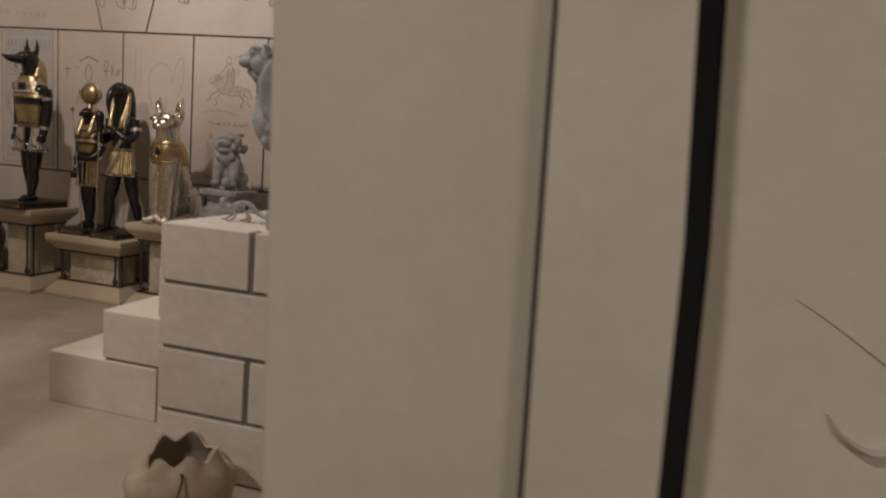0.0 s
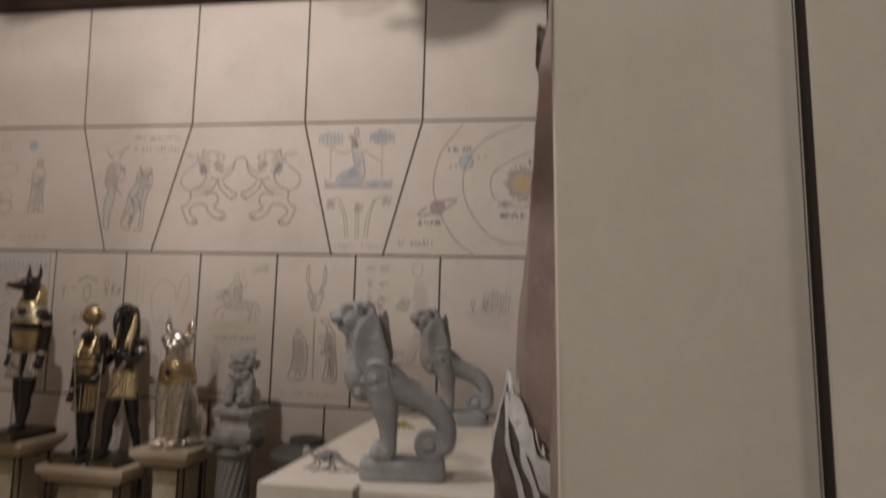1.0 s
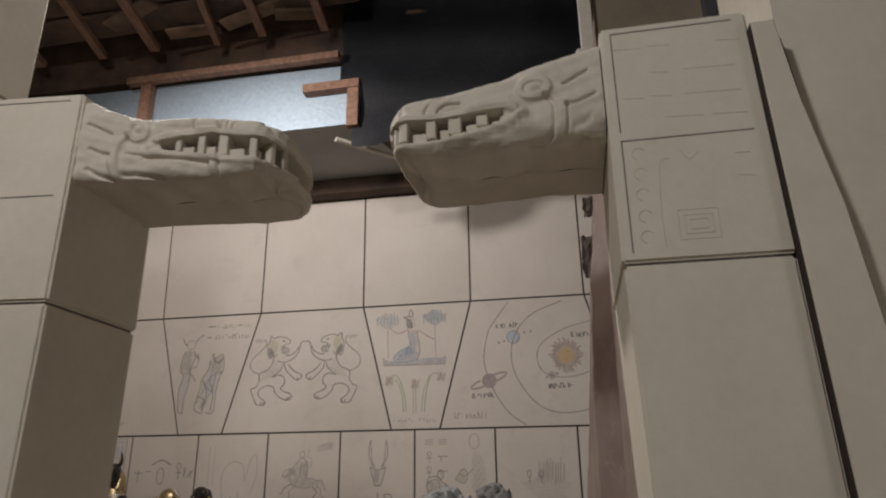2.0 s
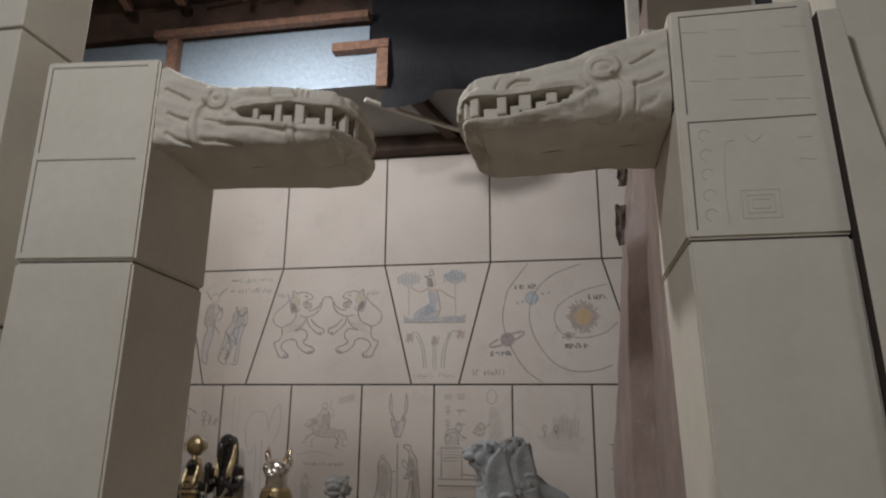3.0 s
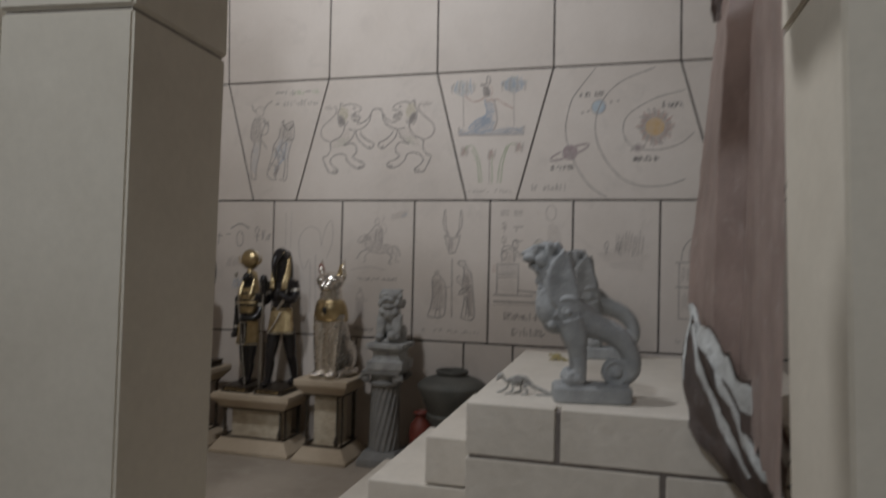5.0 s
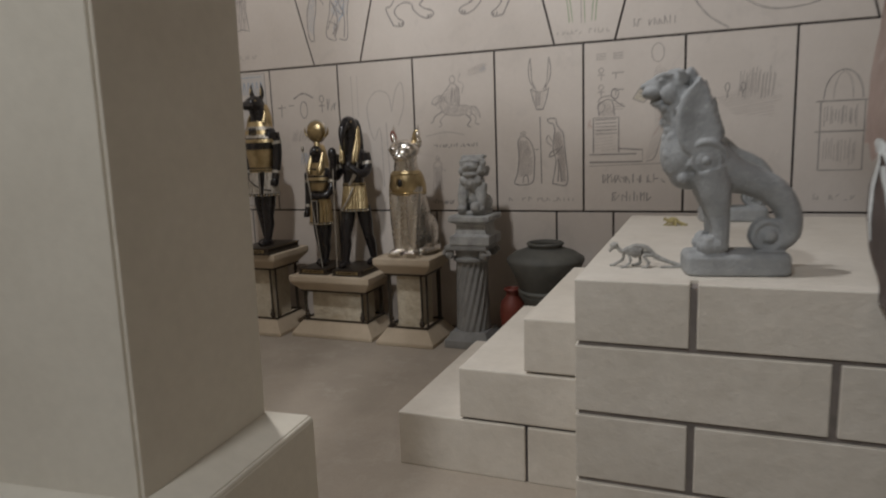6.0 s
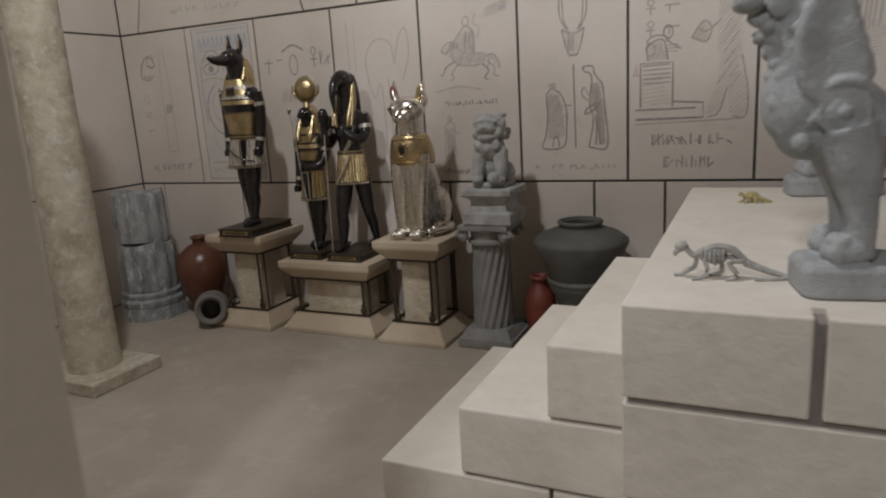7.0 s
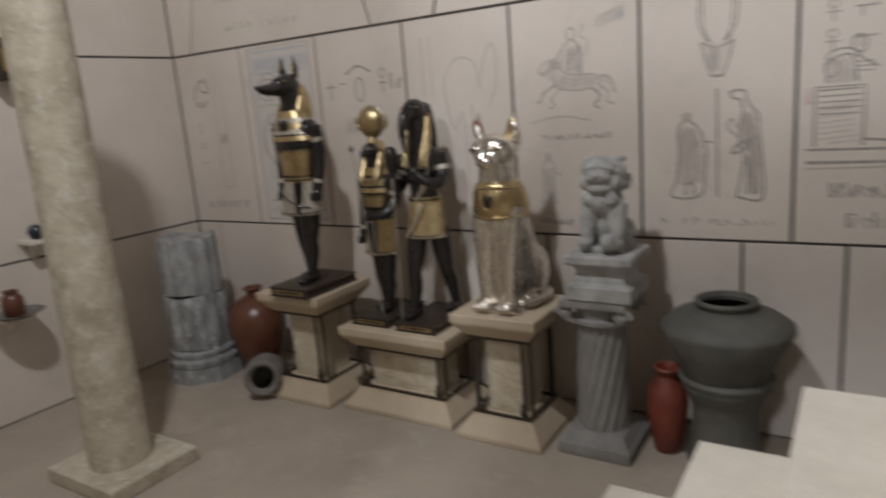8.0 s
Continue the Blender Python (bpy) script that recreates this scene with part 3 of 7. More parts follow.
def serpent_head(at, turn, flat, rx, deep, flip, top, low, belly, slot_hi, slot_lo, carved, teeth, seed, label):
    """A head reaching from its pillar along local x: straight for the length flat, then rounded over rx (flip mirrors x).
    Heights run over the way s along the front and round the nose; carved: (kind, width, height, line of (s, z))."""
    th = thing("serpent_head", at, label, "carving", "gate serpent heads", turn)
    sx = -1 if flip else 1
    ry = deep / 2
    arc = math.pi / 2 * math.sqrt((rx * rx + ry * ry) / 2)
    end = flat + arc

    def plan(s):
        """Point and outward direction of the outline at s, in numpy arrays."""
        t = np.clip((s - flat) / arc, 0, 2) * math.pi / 2
        x = np.where(s < flat, s, np.where(s > end + arc, flat - (s - end - arc), flat + rx * np.sin(t)))
        y = np.where(s > end + arc, deep, ry * (1 - np.cos(t)))
        nx, ny = np.sin(t) / rx, -np.cos(t) / ry
        n = np.hypot(nx, ny)
        return x, y, nx / n, ny / n

    def over(rows_, s):
        return np.interp(s, [r_[0] for r_ in rows_], [r_[1] for r_ in rows_])

    s1 = np.concatenate([np.linspace(0, flat, 210), flat + arc * np.linspace(0.012, 1, 80), end + arc * np.linspace(0.1, 1, 14), end + arc + np.linspace(0.02, flat, 14)])
    mirror = np.where(s1 > end, 2 * end - s1, s1)
    zb, zt = over(low, mirror), over(top, mirror)
    rl, rt = belly, 0.03
    # rows of the section: share of the way to the middle, height, and the height as it is drawn on the front
    q, z, w = [], [], []
    under = np.linspace(1, 0.0, 26)[:-1]
    for k in under:
        inset = k * (1 - rl / ry)
        q.append(inset + rl / ry + 0 * s1)
        z.append(zb + 0.004 * k + 0 * s1)
        w.append(zb - 0.47 * (ry * (inset + rl / ry)) + 0 * s1)
    for k in range(12):
        t = math.pi / 2 * k / 11
        q.append(rl / ry * (1 - math.sin(t)) + 0 * s1)
        z.append(zb + rl * (1 - math.cos(t)))
        w.append(zb + rl * (1 - math.cos(t)) - 0.3 * rl * (1 - math.sin(t)))
    for k in range(1, 108):
        f = k / 108
        zz = zb + rl + (zt - rt - zb - rl) * f
        q.append(0 * s1)
        z.append(zz)
        w.append(zz)
    for k in range(8):
        t = math.pi / 2 * k / 7
        q.append(rt / ry * (1 - math.cos(t)) + 0 * s1)
        z.append(zt - rt + rt * math.sin(t))
        w.append(zt - rt + rt * math.sin(t))
    for k in (0.35, 0.7, 1.0):
        q.append(rt / ry + (1 - rt / ry) * k + 0 * s1)
        z.append(zt + 0.006 * k)
        w.append(zt + 0.05 * k)
    q, z, w = np.array(q), np.array(z), np.array(w)
    S = np.broadcast_to(mirror, q.shape)
    # carving
    d = np.zeros_like(q)
    for kind, wide, high, pts in carved:
        way = [(p.x, p.z) for p in spline([(u, 0, v) for u, v in pts], 4)] if len(pts) > 2 else pts
        e = np.full(q.shape, 9.0)
        for (ax, az), (bx, bz) in zip(way, way[1:]):
            dx, dz = bx - ax, bz - az
            k = np.clip(((S - ax) * dx + (w - az) * dz) / (dx * dx + dz * dz + 1e-12), 0, 1)
            e = np.minimum(e, np.hypot(S - ax - k * dx, w - az - k * dz))
        if kind == "cut":
            d -= high * np.exp(-(e / (0.85 * wide)) ** 2)
        elif kind == "ridge":
            d += high / (1 + (e / wide) ** 6)
        else:
            d += high * np.exp(-(e / wide) ** 2)
    hi, lo = over(slot_hi, S), over(slot_lo, S)
    inside = np.clip(np.minimum(np.minimum(hi - w, w - lo), S - slot_hi[0][0]) / 0.003, 0, 1)
    d = d * (1 - inside) - 0.05 * inside
    d *= np.clip(1 - q * 1.2, 0, 1)
    d += 0.003 * np.sin(S * 31 + seed + 2.1 * np.sin(w * 43)) * np.cos(w * 37 + seed) + 0.0013 * np.sin(S * 113 + w * 71 + seed) * np.cos(w * 131 - S * 47)
    zshift = 0.005 * np.sin(S * 40 + seed) * np.cos(S * 17) * (q > 0.2)
    x, y, nx, ny = plan(np.broadcast_to(s1, q.shape))
    cx = np.minimum(x, flat)
    px = x + (cx - x) * q + nx * d
    py = y + (ry - y) * q + ny * d
    pz = z + zshift
    rows_n, cols = q.shape
    verts = [(sx * float(a), float(b), float(c)) for a, b, c in zip(px.ravel(), py.ravel(), pz.ravel())]
    faces = [(i * cols + j, i * cols + j + 1, (i + 1) * cols + j + 1, (i + 1) * cols + j) for i in range(rows_n - 1) for j in range(cols - 1)]
    me = bpy.data.meshes.new("head")
    me.from_pydata(verts, [], faces if not flip else [f[::-1] for f in faces])
    me.polygons.foreach_set("use_smooth", [True] * len(faces))
    me.materials.append(FOAM)
    head = new("head", me)
    head.parent = th

    def tooth(name, a, b, za, zb_, back, thick):
        bm = bmesh.new()
        secs = []
        for i in range(4):
            s = np.array([a + (b - a) * i / 3])
            x_, y_, n0, n1 = (float(v[0]) for v in plan(s))
            secs.append([(sx * (x_ - n0 * o), y_ - n1 * o, zz) for o, zz in ((back, za), (back + thick, za), (back + thick, zb_), (back, zb_))])
        rings(bm, secs)
        bmesh.ops.bevel(bm, geom=bm.edges[:], offset=0.002, segments=1, affect="EDGES")
        part(name, jitter(bm, 0.0015, 25), FOAM, head)

    for i, (a, b) in enumerate(teeth):
        m = (a + b) / 2
        tooth("upper_tooth", a, b, float(over(slot_lo, m)) + 0.002, float(over(slot_hi, m)) + 0.008, 0.001, 0.06)
        if i + 1 < len(teeth) and i < 4:
            m = (b + teeth[i + 1][0]) / 2
            zl, zh = float(over(slot_lo, m)), float(over(slot_hi, m))
            tooth("lower_tooth", b - 0.002, teeth[i + 1][0] - (0.3 if i < 3 else 0.5) * (teeth[i + 1][0] - b), zl - 0.008, zl + (zh - zl) * 0.5, 0.012, 0.05)
    return th


LEFT_CARVING = [
     ("ridge", 0.011, 0.009, [(0.127, -0.01), (0.117, 0.036), (0.111, 0.081), (0.118, 0.12), (0.137, 0.141)]),
     ("ridge", 0.009, 0.008, [(0.193, 0.153), (0.187, 0.168), (0.173, 0.177), (0.157, 0.177), (0.146, 0.168), (0.143, 0.153), (0.15, 0.137), (0.164, 0.128), (0.179, 0.128), (0.19, 0.137), (0.193, 0.153)]),
     ("bump", 0.009, 0.008, [(0.168, 0.153), (0.169, 0.152)]),
     ("bump", 0.008, 0.006, [(0.201, 0.105), (0.203, 0.104)]),
     ("cut", 0.006, 0.009, [(0.027, 0.18), (0.056, 0.166), (0.091, 0.148)]),
     ("cut", 0.006, 0.009, [(0.042, 0.109), (0.07, 0.096), (0.096, 0.089)]),
     ("cut", 0.007, 0.012, [(0.041, 0.054), (0.069, 0.036), (0.105, 0.023)]),
     ("cut", 0.007, 0.012, [(0.137, 0.034), (0.174, 0.031), (0.236, 0.018)]),
     ("cut", 0.005, 0.007, [(0.142, 0.089), (0.186, 0.081)]),
     ("cut", 0.006, 0.011, [(0.186, 0.076), (0.235, 0.071), (0.29, 0.063), (0.359, 0.052)]),
     ("ridge", 0.012, 0.006, [(0.215, 0.084), (0.288, 0.073), (0.355, 0.064)]),
     ("ridge", 0.012, 0.009, [(0.374, 0.064), (0.378, 0.019), (0.384, -0.03)]),
     ("cut", 0.004, 0.008, [(0.387, 0.049), (0.39, 0.012), (0.393, -0.027)]),
     ("ridge", 0.01, 0.008, [(0.373, 0.063), (0.427, 0.055), (0.503, 0.048), (0.577, 0.047), (0.645, 0.049)]),
     ("ridge", 0.01, 0.008, [(0.222, 0.122), (0.281, 0.13), (0.34, 0.135), (0.399, 0.132), (0.466, 0.121), (0.531, 0.117), (0.599, 0.113), (0.633, 0.111)]),
     ("bump", 0.018, 0.01, [(0.232, 0.163), (0.264, 0.169), (0.308, 0.171)]),
     ("bump", 0.026, 0.012, [(0.339, 0.159), (0.363, 0.161)]),
     ("cut", 0.004, 0.008, [(0.317, 0.141), (0.318, 0.167), (0.334, 0.181), (0.364, 0.179), (0.378, 0.167), (0.386, 0.141)]),
     ("cut", 0.004, 0.009, [(0.388, 0.165), (0.389, 0.141)]),
     ("cut", 0.004, 0.009, [(0.402, 0.165), (0.404, 0.14)]),
     ("cut", 0.004, 0.009, [(0.418, 0.161), (0.419, 0.138)]),
     ("cut", 0.006, 0.01, [(0.511, 0.162), (0.546, 0.151), (0.566, 0.13)]),
     ("cut", 0.004, 0.005, [(0.492, 0.039), (0.488, -0.007)]),
    ]
RIGHT_CARVING = [
     ("ridge", 0.009, 0.009, [(0.123, 0.179), (0.129, 0.194), (0.145, 0.203), (0.166, 0.203), (0.184, 0.194), (0.192, 0.179), (0.187, 0.164), (0.17, 0.155), (0.149, 0.155), (0.131, 0.164), (0.123, 0.179)]),
     ("bump", 0.012, 0.009, [(0.16, 0.179), (0.155, 0.179)]),
     ("cut", 0.007, 0.011, [(0.132, 0.156), (0.114, 0.136), (0.112, 0.103), (0.117, 0.063), (0.136, 0.043), (0.17, 0.031)]),
     ("bump", 0.02, 0.012, [(0.213, 0.033), (0.177, 0.023), (0.135, 0.017)]),
     ("cut", 0.005, 0.008, [(0.218, 0.042), (0.189, 0.03)]),
     ("cut", 0.005, 0.009, [(0.087, 0.183), (0.062, 0.195), (0.032, 0.213)]),
     ("cut", 0.006, 0.01, [(0.083, 0.126), (0.052, 0.133), (0.018, 0.148)]),
     ("cut", 0.005, 0.008, [(0.069, 0.069), (0.05, 0.077), (0.029, 0.093)]),
     ("cut", 0.005, 0.008, [(0.081, 0.131), (0.081, 0.09), (0.087, 0.049)]),
     ("ridge", 0.02, 0.006, [(0.095, 0.123), (0.1, 0.063)]),
     ("cut", 0.005, 0.009, [(0.42, 0.142), (0.413, 0.162), (0.396, 0.175), (0.368, 0.183)]),
     ("cut", 0.005, 0.009, [(0.389, 0.14), (0.383, 0.151), (0.368, 0.159), (0.336, 0.16)]),
     ("bump", 0.016, 0.01, [(0.307, 0.146), (0.264, 0.15), (0.221, 0.156)]),
     ("ridge", 0.01, 0.008, [(0.571, 0.121), (0.532, 0.132), (0.499, 0.134), (0.4, 0.128), (0.308, 0.133), (0.228, 0.136), (0.205, 0.128)]),
     ("ridge", 0.01, 0.008, [(0.184, 0.115), (0.22, 0.095), (0.27, 0.08), (0.344, 0.067), (0.439, 0.057), (0.52, 0.062), (0.579, 0.062)]),
     ("cut", 0.004, 0.008, [(0.182, 0.108), (0.221, 0.085), (0.296, 0.065), (0.37, 0.053), (0.505, 0.051)]),
     ("ridge", 0.013, 0.01, [(0.386, 0.047), (0.391, -0.003), (0.394, -0.057), (0.399, -0.117)]),
     ("cut", 0.004, 0.008, [(0.505, 0.05), (0.509, -0.003), (0.506, -0.071)]),
     ("bump", 0.02, 0.01, [(0.205, 0.13), (0.193, 0.12)]),
     ("cut", 0.005, 0.008, [(0.495, 0.169), (0.509, 0.157), (0.523, 0.139)]),
    ]
serpent_head((-1.682, 0.728, 1.992), 4.5, 0.472, 0.07, 0.36, False,
             [(0.017, 0.257), (0.059, 0.234), (0.103, 0.214), (0.172, 0.192), (0.274, 0.187), (0.393, 0.178), (0.458, 0.17), (0.54, 0.16), (0.624, 0.161)],
             [(0, 0.02), (0.14, 0.021), (0.29, 0.018), (0.4, 0.016), (0.5, 0.022), (0.65, 0.036)], 0.03,
             [(0.227, 0.111), (0.235, 0.117), (0.317, 0.125), (0.37, 0.129), (0.437, 0.115), (0.533, 0.109), (0.6, 0.107), (0.634, 0.107)],
             [(0.227, 0.106), (0.238, 0.094), (0.299, 0.081), (0.36, 0.071), (0.42, 0.065), (0.502, 0.052), (0.577, 0.05), (0.644, 0.054)],
             LEFT_CARVING, [(0.27, 0.285), (0.329, 0.347), (0.383, 0.407), (0.463, 0.494), (0.549, 0.568), (0.595, 0.615)], 1.3,
             "pale carved foam serpent head with square teeth on the gate pillar")
east_head = serpent_head((-0.366, 0.798, 1.992), 0, 0.462, 0.08, 0.41, True,
             [(0.0, 0.285), (0.072, 0.27), (0.122, 0.258), (0.184, 0.239), (0.235, 0.222), (0.303, 0.208), (0.365, 0.199), (0.506, 0.184), (0.549, 0.176)],
             [(0, 0.05), (0.2, 0.052), (0.43, 0.042), (0.55, 0.055), (0.67, 0.085)], 0.06,
             [(0.23, 0.128), (0.241, 0.13), (0.309, 0.126), (0.401, 0.122), (0.504, 0.126), (0.545, 0.128), (0.572, 0.118)],
             [(0.231, 0.116), (0.243, 0.108), (0.269, 0.095), (0.343, 0.08), (0.438, 0.069), (0.518, 0.075), (0.56, 0.075), (0.577, 0.075)],
             RIGHT_CARVING, [(0.269, 0.296), (0.333, 0.363), (0.394, 0.418), (0.466, 0.514), (0.539, 0.554)], 4.1,
             "pale carved foam serpent head with square teeth on the gate pillar")
# shade in the joint with the pillar, painted as a thin black box
bm = bmesh.new()
box(bm, 0.0005, 0.0055, 0.006, 0.395, 0.056, 0.262)
part("gap", bm, GAPSHADE, east_head, "dark gap between carving and pillar")
timber(-0.026, 0.026, -0.05, 0.05, 0, 0.02, "small pale board offcut lying on the carved head", (0, 4, 12), (-0.4, 0.9, 2.276), WHITEWOOD)


# ---- pedestals ----
def pedestal(cx, cy, hx, hy, height, label):
    th = thing("pedestal", (cx, cy, 0), label, "pedestal", "statue pedestals")
    t = height

    def frustum(levels, name, material, label=""):
        bm = bmesh.new()
        rings(bm, [[(-hx + g, -hy + g, z), (hx - g, -hy + g, z), (hx - g, hy - g, z), (-hx + g, hy - g, z)] for g, z in levels])
        es = [e for e in bm.edges]
        bmesh.ops.bevel(bm, geom=es, offset=0.003, segments=1, affect="EDGES")
        return part(name, bm, material, th, label)

    frustum(((0, 0), (0, 0.02), (0.05, 0.085), (0.05, 0.088)), "base", SAND)
    frustum(((0.05, t - 0.09), (0.008, t - 0.04), (0.004, t - 0.03), (0.004, t)), "cornice", SAND)
    g = 0.098
    bm = bmesh.new()
    box(bm, -hx + g, hx - g, -hy + g, hy - g, 0.087, t - 0.089, 0.003)
    jitter(bm, 0.002, 30)
    part("core", bm, TRAVERTINE, th, "rough cream travertine core")
    for sx in (-1, 1):
        for sy in (-1, 1):
            for k in (0, 1):
                bm = bmesh.new()
                x = sx * (hx - 0.058 - 0.022 * k)
                y = sy * (hy - 0.058 - 0.022 * (1 - k))
                tube(bm, [(x, y, 0.088), (x, y, t - 0.09)], 0.006, n=8)
                part("rod", smooth(bm), BRONZE, th)
    for z in (0.094, t - 0.096):
        for sy in (-1, 1):
            bm = bmesh.new()
            box(bm, -hx + 0.052, hx - 0.052, sy * (hy - 0.058) - 0.005, sy * (hy - 0.058) + 0.005, z - 0.005, z + 0.005)
            part("rail", bm, BRONZE, th)
        for sx in (-1, 1):
            bm = bmesh.new()
            box(bm, sx * (hx - 0.058) - 0.005, sx * (hx - 0.058) + 0.005, -hy + 0.064, hy - 0.064, z - 0.005, z + 0.005)
            part("rail", bm, BRONZE, th)
    for sx in (-1, 1):
        bm = bmesh.new()
        ball(bm, (sx * (hx - 0.085), -hy + 0.06, 0.118), (0.016, 0.012, 0.02), 8)
        ball(bm, (sx * (hx - 0.085), -hy + 0.058, 0.144), (0.009, 0.008, 0.01), 8)
        part("scarab_foot", smooth(bm), BRONZE, th)
    return th


pedestal(-3.353, 3.324, 0.182, 0.185, 0.488, "sandstone pedestal with travertine core and dark rods")
pedestal(-2.856, 3.353, 0.265, 0.17, 0.362, "low wide sandstone pedestal with travertine core and dark rods")
pedestal(-2.381, 3.331, 0.172, 0.175, 0.486, "sandstone pedestal with travertine core and dark rods")


# ---- statues: each one plain mesh ----
def statue(name, at, mats, build, label, turn=0.0, fuse=0.0, soft=3):
    bm = bmesh.new()
    build(bm)
    smooth(bm, 55)
    ob = ob_from(name, bm, mats)
    if fuse:
        # melt the limbs into one cast body
        m = ob.modifiers.new("fuse", "REMESH")
        m.mode, m.voxel_size, m.use_smooth_shade = "VOXEL", fuse, True
        m = ob.modifiers.new("soften", "SMOOTH")
        m.factor, m.iterations = 0.5, soft
        bpy.context.view_layer.update()
        rough = ob.data
        ob.data = bpy.data.meshes.new_from_object(ob.evaluated_get(bpy.context.evaluated_depsgraph_get()))
        ob.data.name = name
        ob.modifiers.clear()
        bpy.data.meshes.remove(rough)
    ob.matrix_world = pose(*at, 0, 0, turn)
    return tagged(ob, label, "statue", "temple statues")


def plinth(bm, w, d, h, mi=3, trim=1):
    """A moulded block with a gilt plate that carries a row of small dark marks."""
    rings(bm, [[(-w + g, -d + g, z), (w - g, -d + g, z), (w - g, d - g, z), (-w + g, d - g, z)] for g, z in
               ((0, 0), (0, h * 0.2), (0.004, h * 0.26), (0.004, h * 0.76), (0, h * 0.82), (0, h * 0.97), (0.003, h))], mi=mi)
    box(bm, -w * 0.72, w * 0.72, -d + 0.0005, -d + 0.006, h * 0.3, h * 0.72, 0, trim)
    rnd = random.Random(int(d * 1000))
    u = -w * 0.6
    while u < w * 0.58:
        step = rnd.uniform(0.006, 0.013)
        box(bm, u, u + step * 0.7, -d - 0.001, -d + 0.001, h * 0.42, h * 0.6, 0, 0)
        u += step
    for s in (-1, 1):
        box(bm, s * w - 0.0015, s * w + 0.0015, -d * 0.9, d * 0.9, h * 0.86, h * 0.93, 0, trim)


def foot(bm, x, y, z, k=1.0, mi=0):
    tube(bm, [(x, y + 0.026 * k, z + 0.017), (x, y - 0.012 * k, z + 0.02), (x, y - 0.05 * k, z + 0.014), (x, y - 0.075 * k, z + 0.009)], (0.019 * k, 0.023 * k, 0.024 * k, 0.012 * k), n=12, mi=mi, squash=0.8)


def leg(bm, hip, knee, ankle, k=1.0):
    h, n, a = Vector(hip), Vector(knee), Vector(ankle)
    calf = n.lerp(a, 0.35) + Vector((0, 0.007, 0))
    tube(bm, [tuple(h), tuple(h.lerp(n, 0.55)), tuple(n), tuple(calf), tuple(a)], (0.045 * k, 0.041 * k, 0.03 * k, 0.031 * k, 0.0195 * k), n=16)
    ball(bm, (n.x, n.y - 0.012 * k, n.z), (0.02 * k, 0.016 * k, 0.024 * k), 10)
    foot(bm, a.x, a.y, 0.04 if a.z < 0.2 else a.z, k)


def arm(bm, pts, k=1.0, band=True, bracelet=True):
    tube(bm, pts, (0.036 * k, 0.031 * k, 0.026 * k, 0.02 * k), n=14)
    way = spline(pts, 6)

    def cuff(f, r, wide):
        i = int(f * (len(way) - 1))
        p, q = way[i], way[min(i + 1, len(way) - 1)]
        d = (q - p).normalized()
        tube(bm, [tuple(p - d * wide), tuple(p + d * wide)], r, n=16, mi=2)

    if band:
        cuff(0.24, 0.0355 * k, 0.009)
    if bracelet:
        cuff(0.84, 0.025 * k, 0.008)
    ball(bm, pts[-1], (0.021 * k, 0.026 * k, 0.03 * k), 12)
    e = Vector(pts[-1])
    for j in range(4):
        tube(bm, [(e.x - 0.012 * k + 0.008 * k * j, e.y - 0.016, e.z + 0.008), (e.x - 0.012 * k + 0.008 * k * j, e.y - 0.02, e.z - 0.022)], 0.0055 * k, n=6)


def kilt(bm, k, z0, z1, mi, flare=1.0, pleats=30, fold=0.0022):
    """A pleated wrap with a hem of beads and a belt."""
    secs = []
    for i in range(9):
        f = i / 8
        z = z0 + (z1 - z0) * f
        rx, ry = (0.088 * flare * (1 - f) + 0.07 * f) * k, (0.07 * flare * (1 - f) + 0.054 * f) * k
        secs.append([((rx + fold * math.cos(pleats * t)) * math.cos(t), -0.008 * (1 - f) + (ry + fold * math.cos(pleats * t)) * math.sin(t), z) for t in (2 * math.pi * j / 96 for j in range(96))])
    rings(bm, secs, mi=mi)
    loft(bm, [(0, -0.008, z0 - 0.006, 0.087 * flare * k, 0.069 * flare * k), (0, -0.008, z0 + 0.01, 0.0905 * flare * k, 0.0725 * flare * k)], n=40, mi=0)
    for i in range(22):
        t = math.pi * (0.98 + 1.04 * i / 21)
        ball(bm, (0.09 * flare * k * math.cos(t), -0.008 + 0.072 * flare * k * math.sin(t), z0 + 0.001), (0.0045, 0.0045, 0.006), 6, 2 if i % 2 else 1)
    loft(bm, [(0, 0, z1 - 0.009, 0.0735 * k, 0.0575 * k), (0, 0, z1 + 0.011, 0.0735 * k, 0.0575 * k)], n=36, mi=1)
    loft(bm, [(0, 0, z1 - 0.002, 0.0745 * k, 0.0585 * k), (0, 0, z1 + 0.004, 0.0745 * k, 0.0585 * k)], n=36, mi=0)


def torso(bm, k, z0, z1, mi=0):
    d = z1 - z0
    loft(bm, [(0, 0, z0, 0.066 * k, 0.05 * k), (0, -0.002, z0 + d * 0.3, 0.067 * k, 0.051 * k), (0, -0.005, z0 + d * 0.62, 0.084 * k, 0.058 * k), (0, -0.002, z0 + d * 0.85, 0.1 * k, 0.056 * k),
              (0, 0.002, z1, 0.09 * k, 0.046 * k), (0, 0.004, z1 + 0.02, 0.042 * k, 0.036 * k)], n=32, mi=mi, power=2.2)


def bib(bm, k, z_top, z_low, rows_of=((0.0, 1), (0.3, 2), (0.42, 1), (0.74, 0), (1.0, 0))):
    """A broad collar in bands from the neck to the shoulders."""
    for (f0, m), (f1, _) in zip(rows_of, rows_of[1:]):
        lv = []
        for f in (f0, f1):
            lv.append((0, -0.004, z_top + (z_low - z_top) * f, (0.05 + 0.05 * f ** 0.8) * k, (0.046 + 0.02 * f) * k))
        loft(bm, lv[::-1], n=36, mi=m, power=2.2)


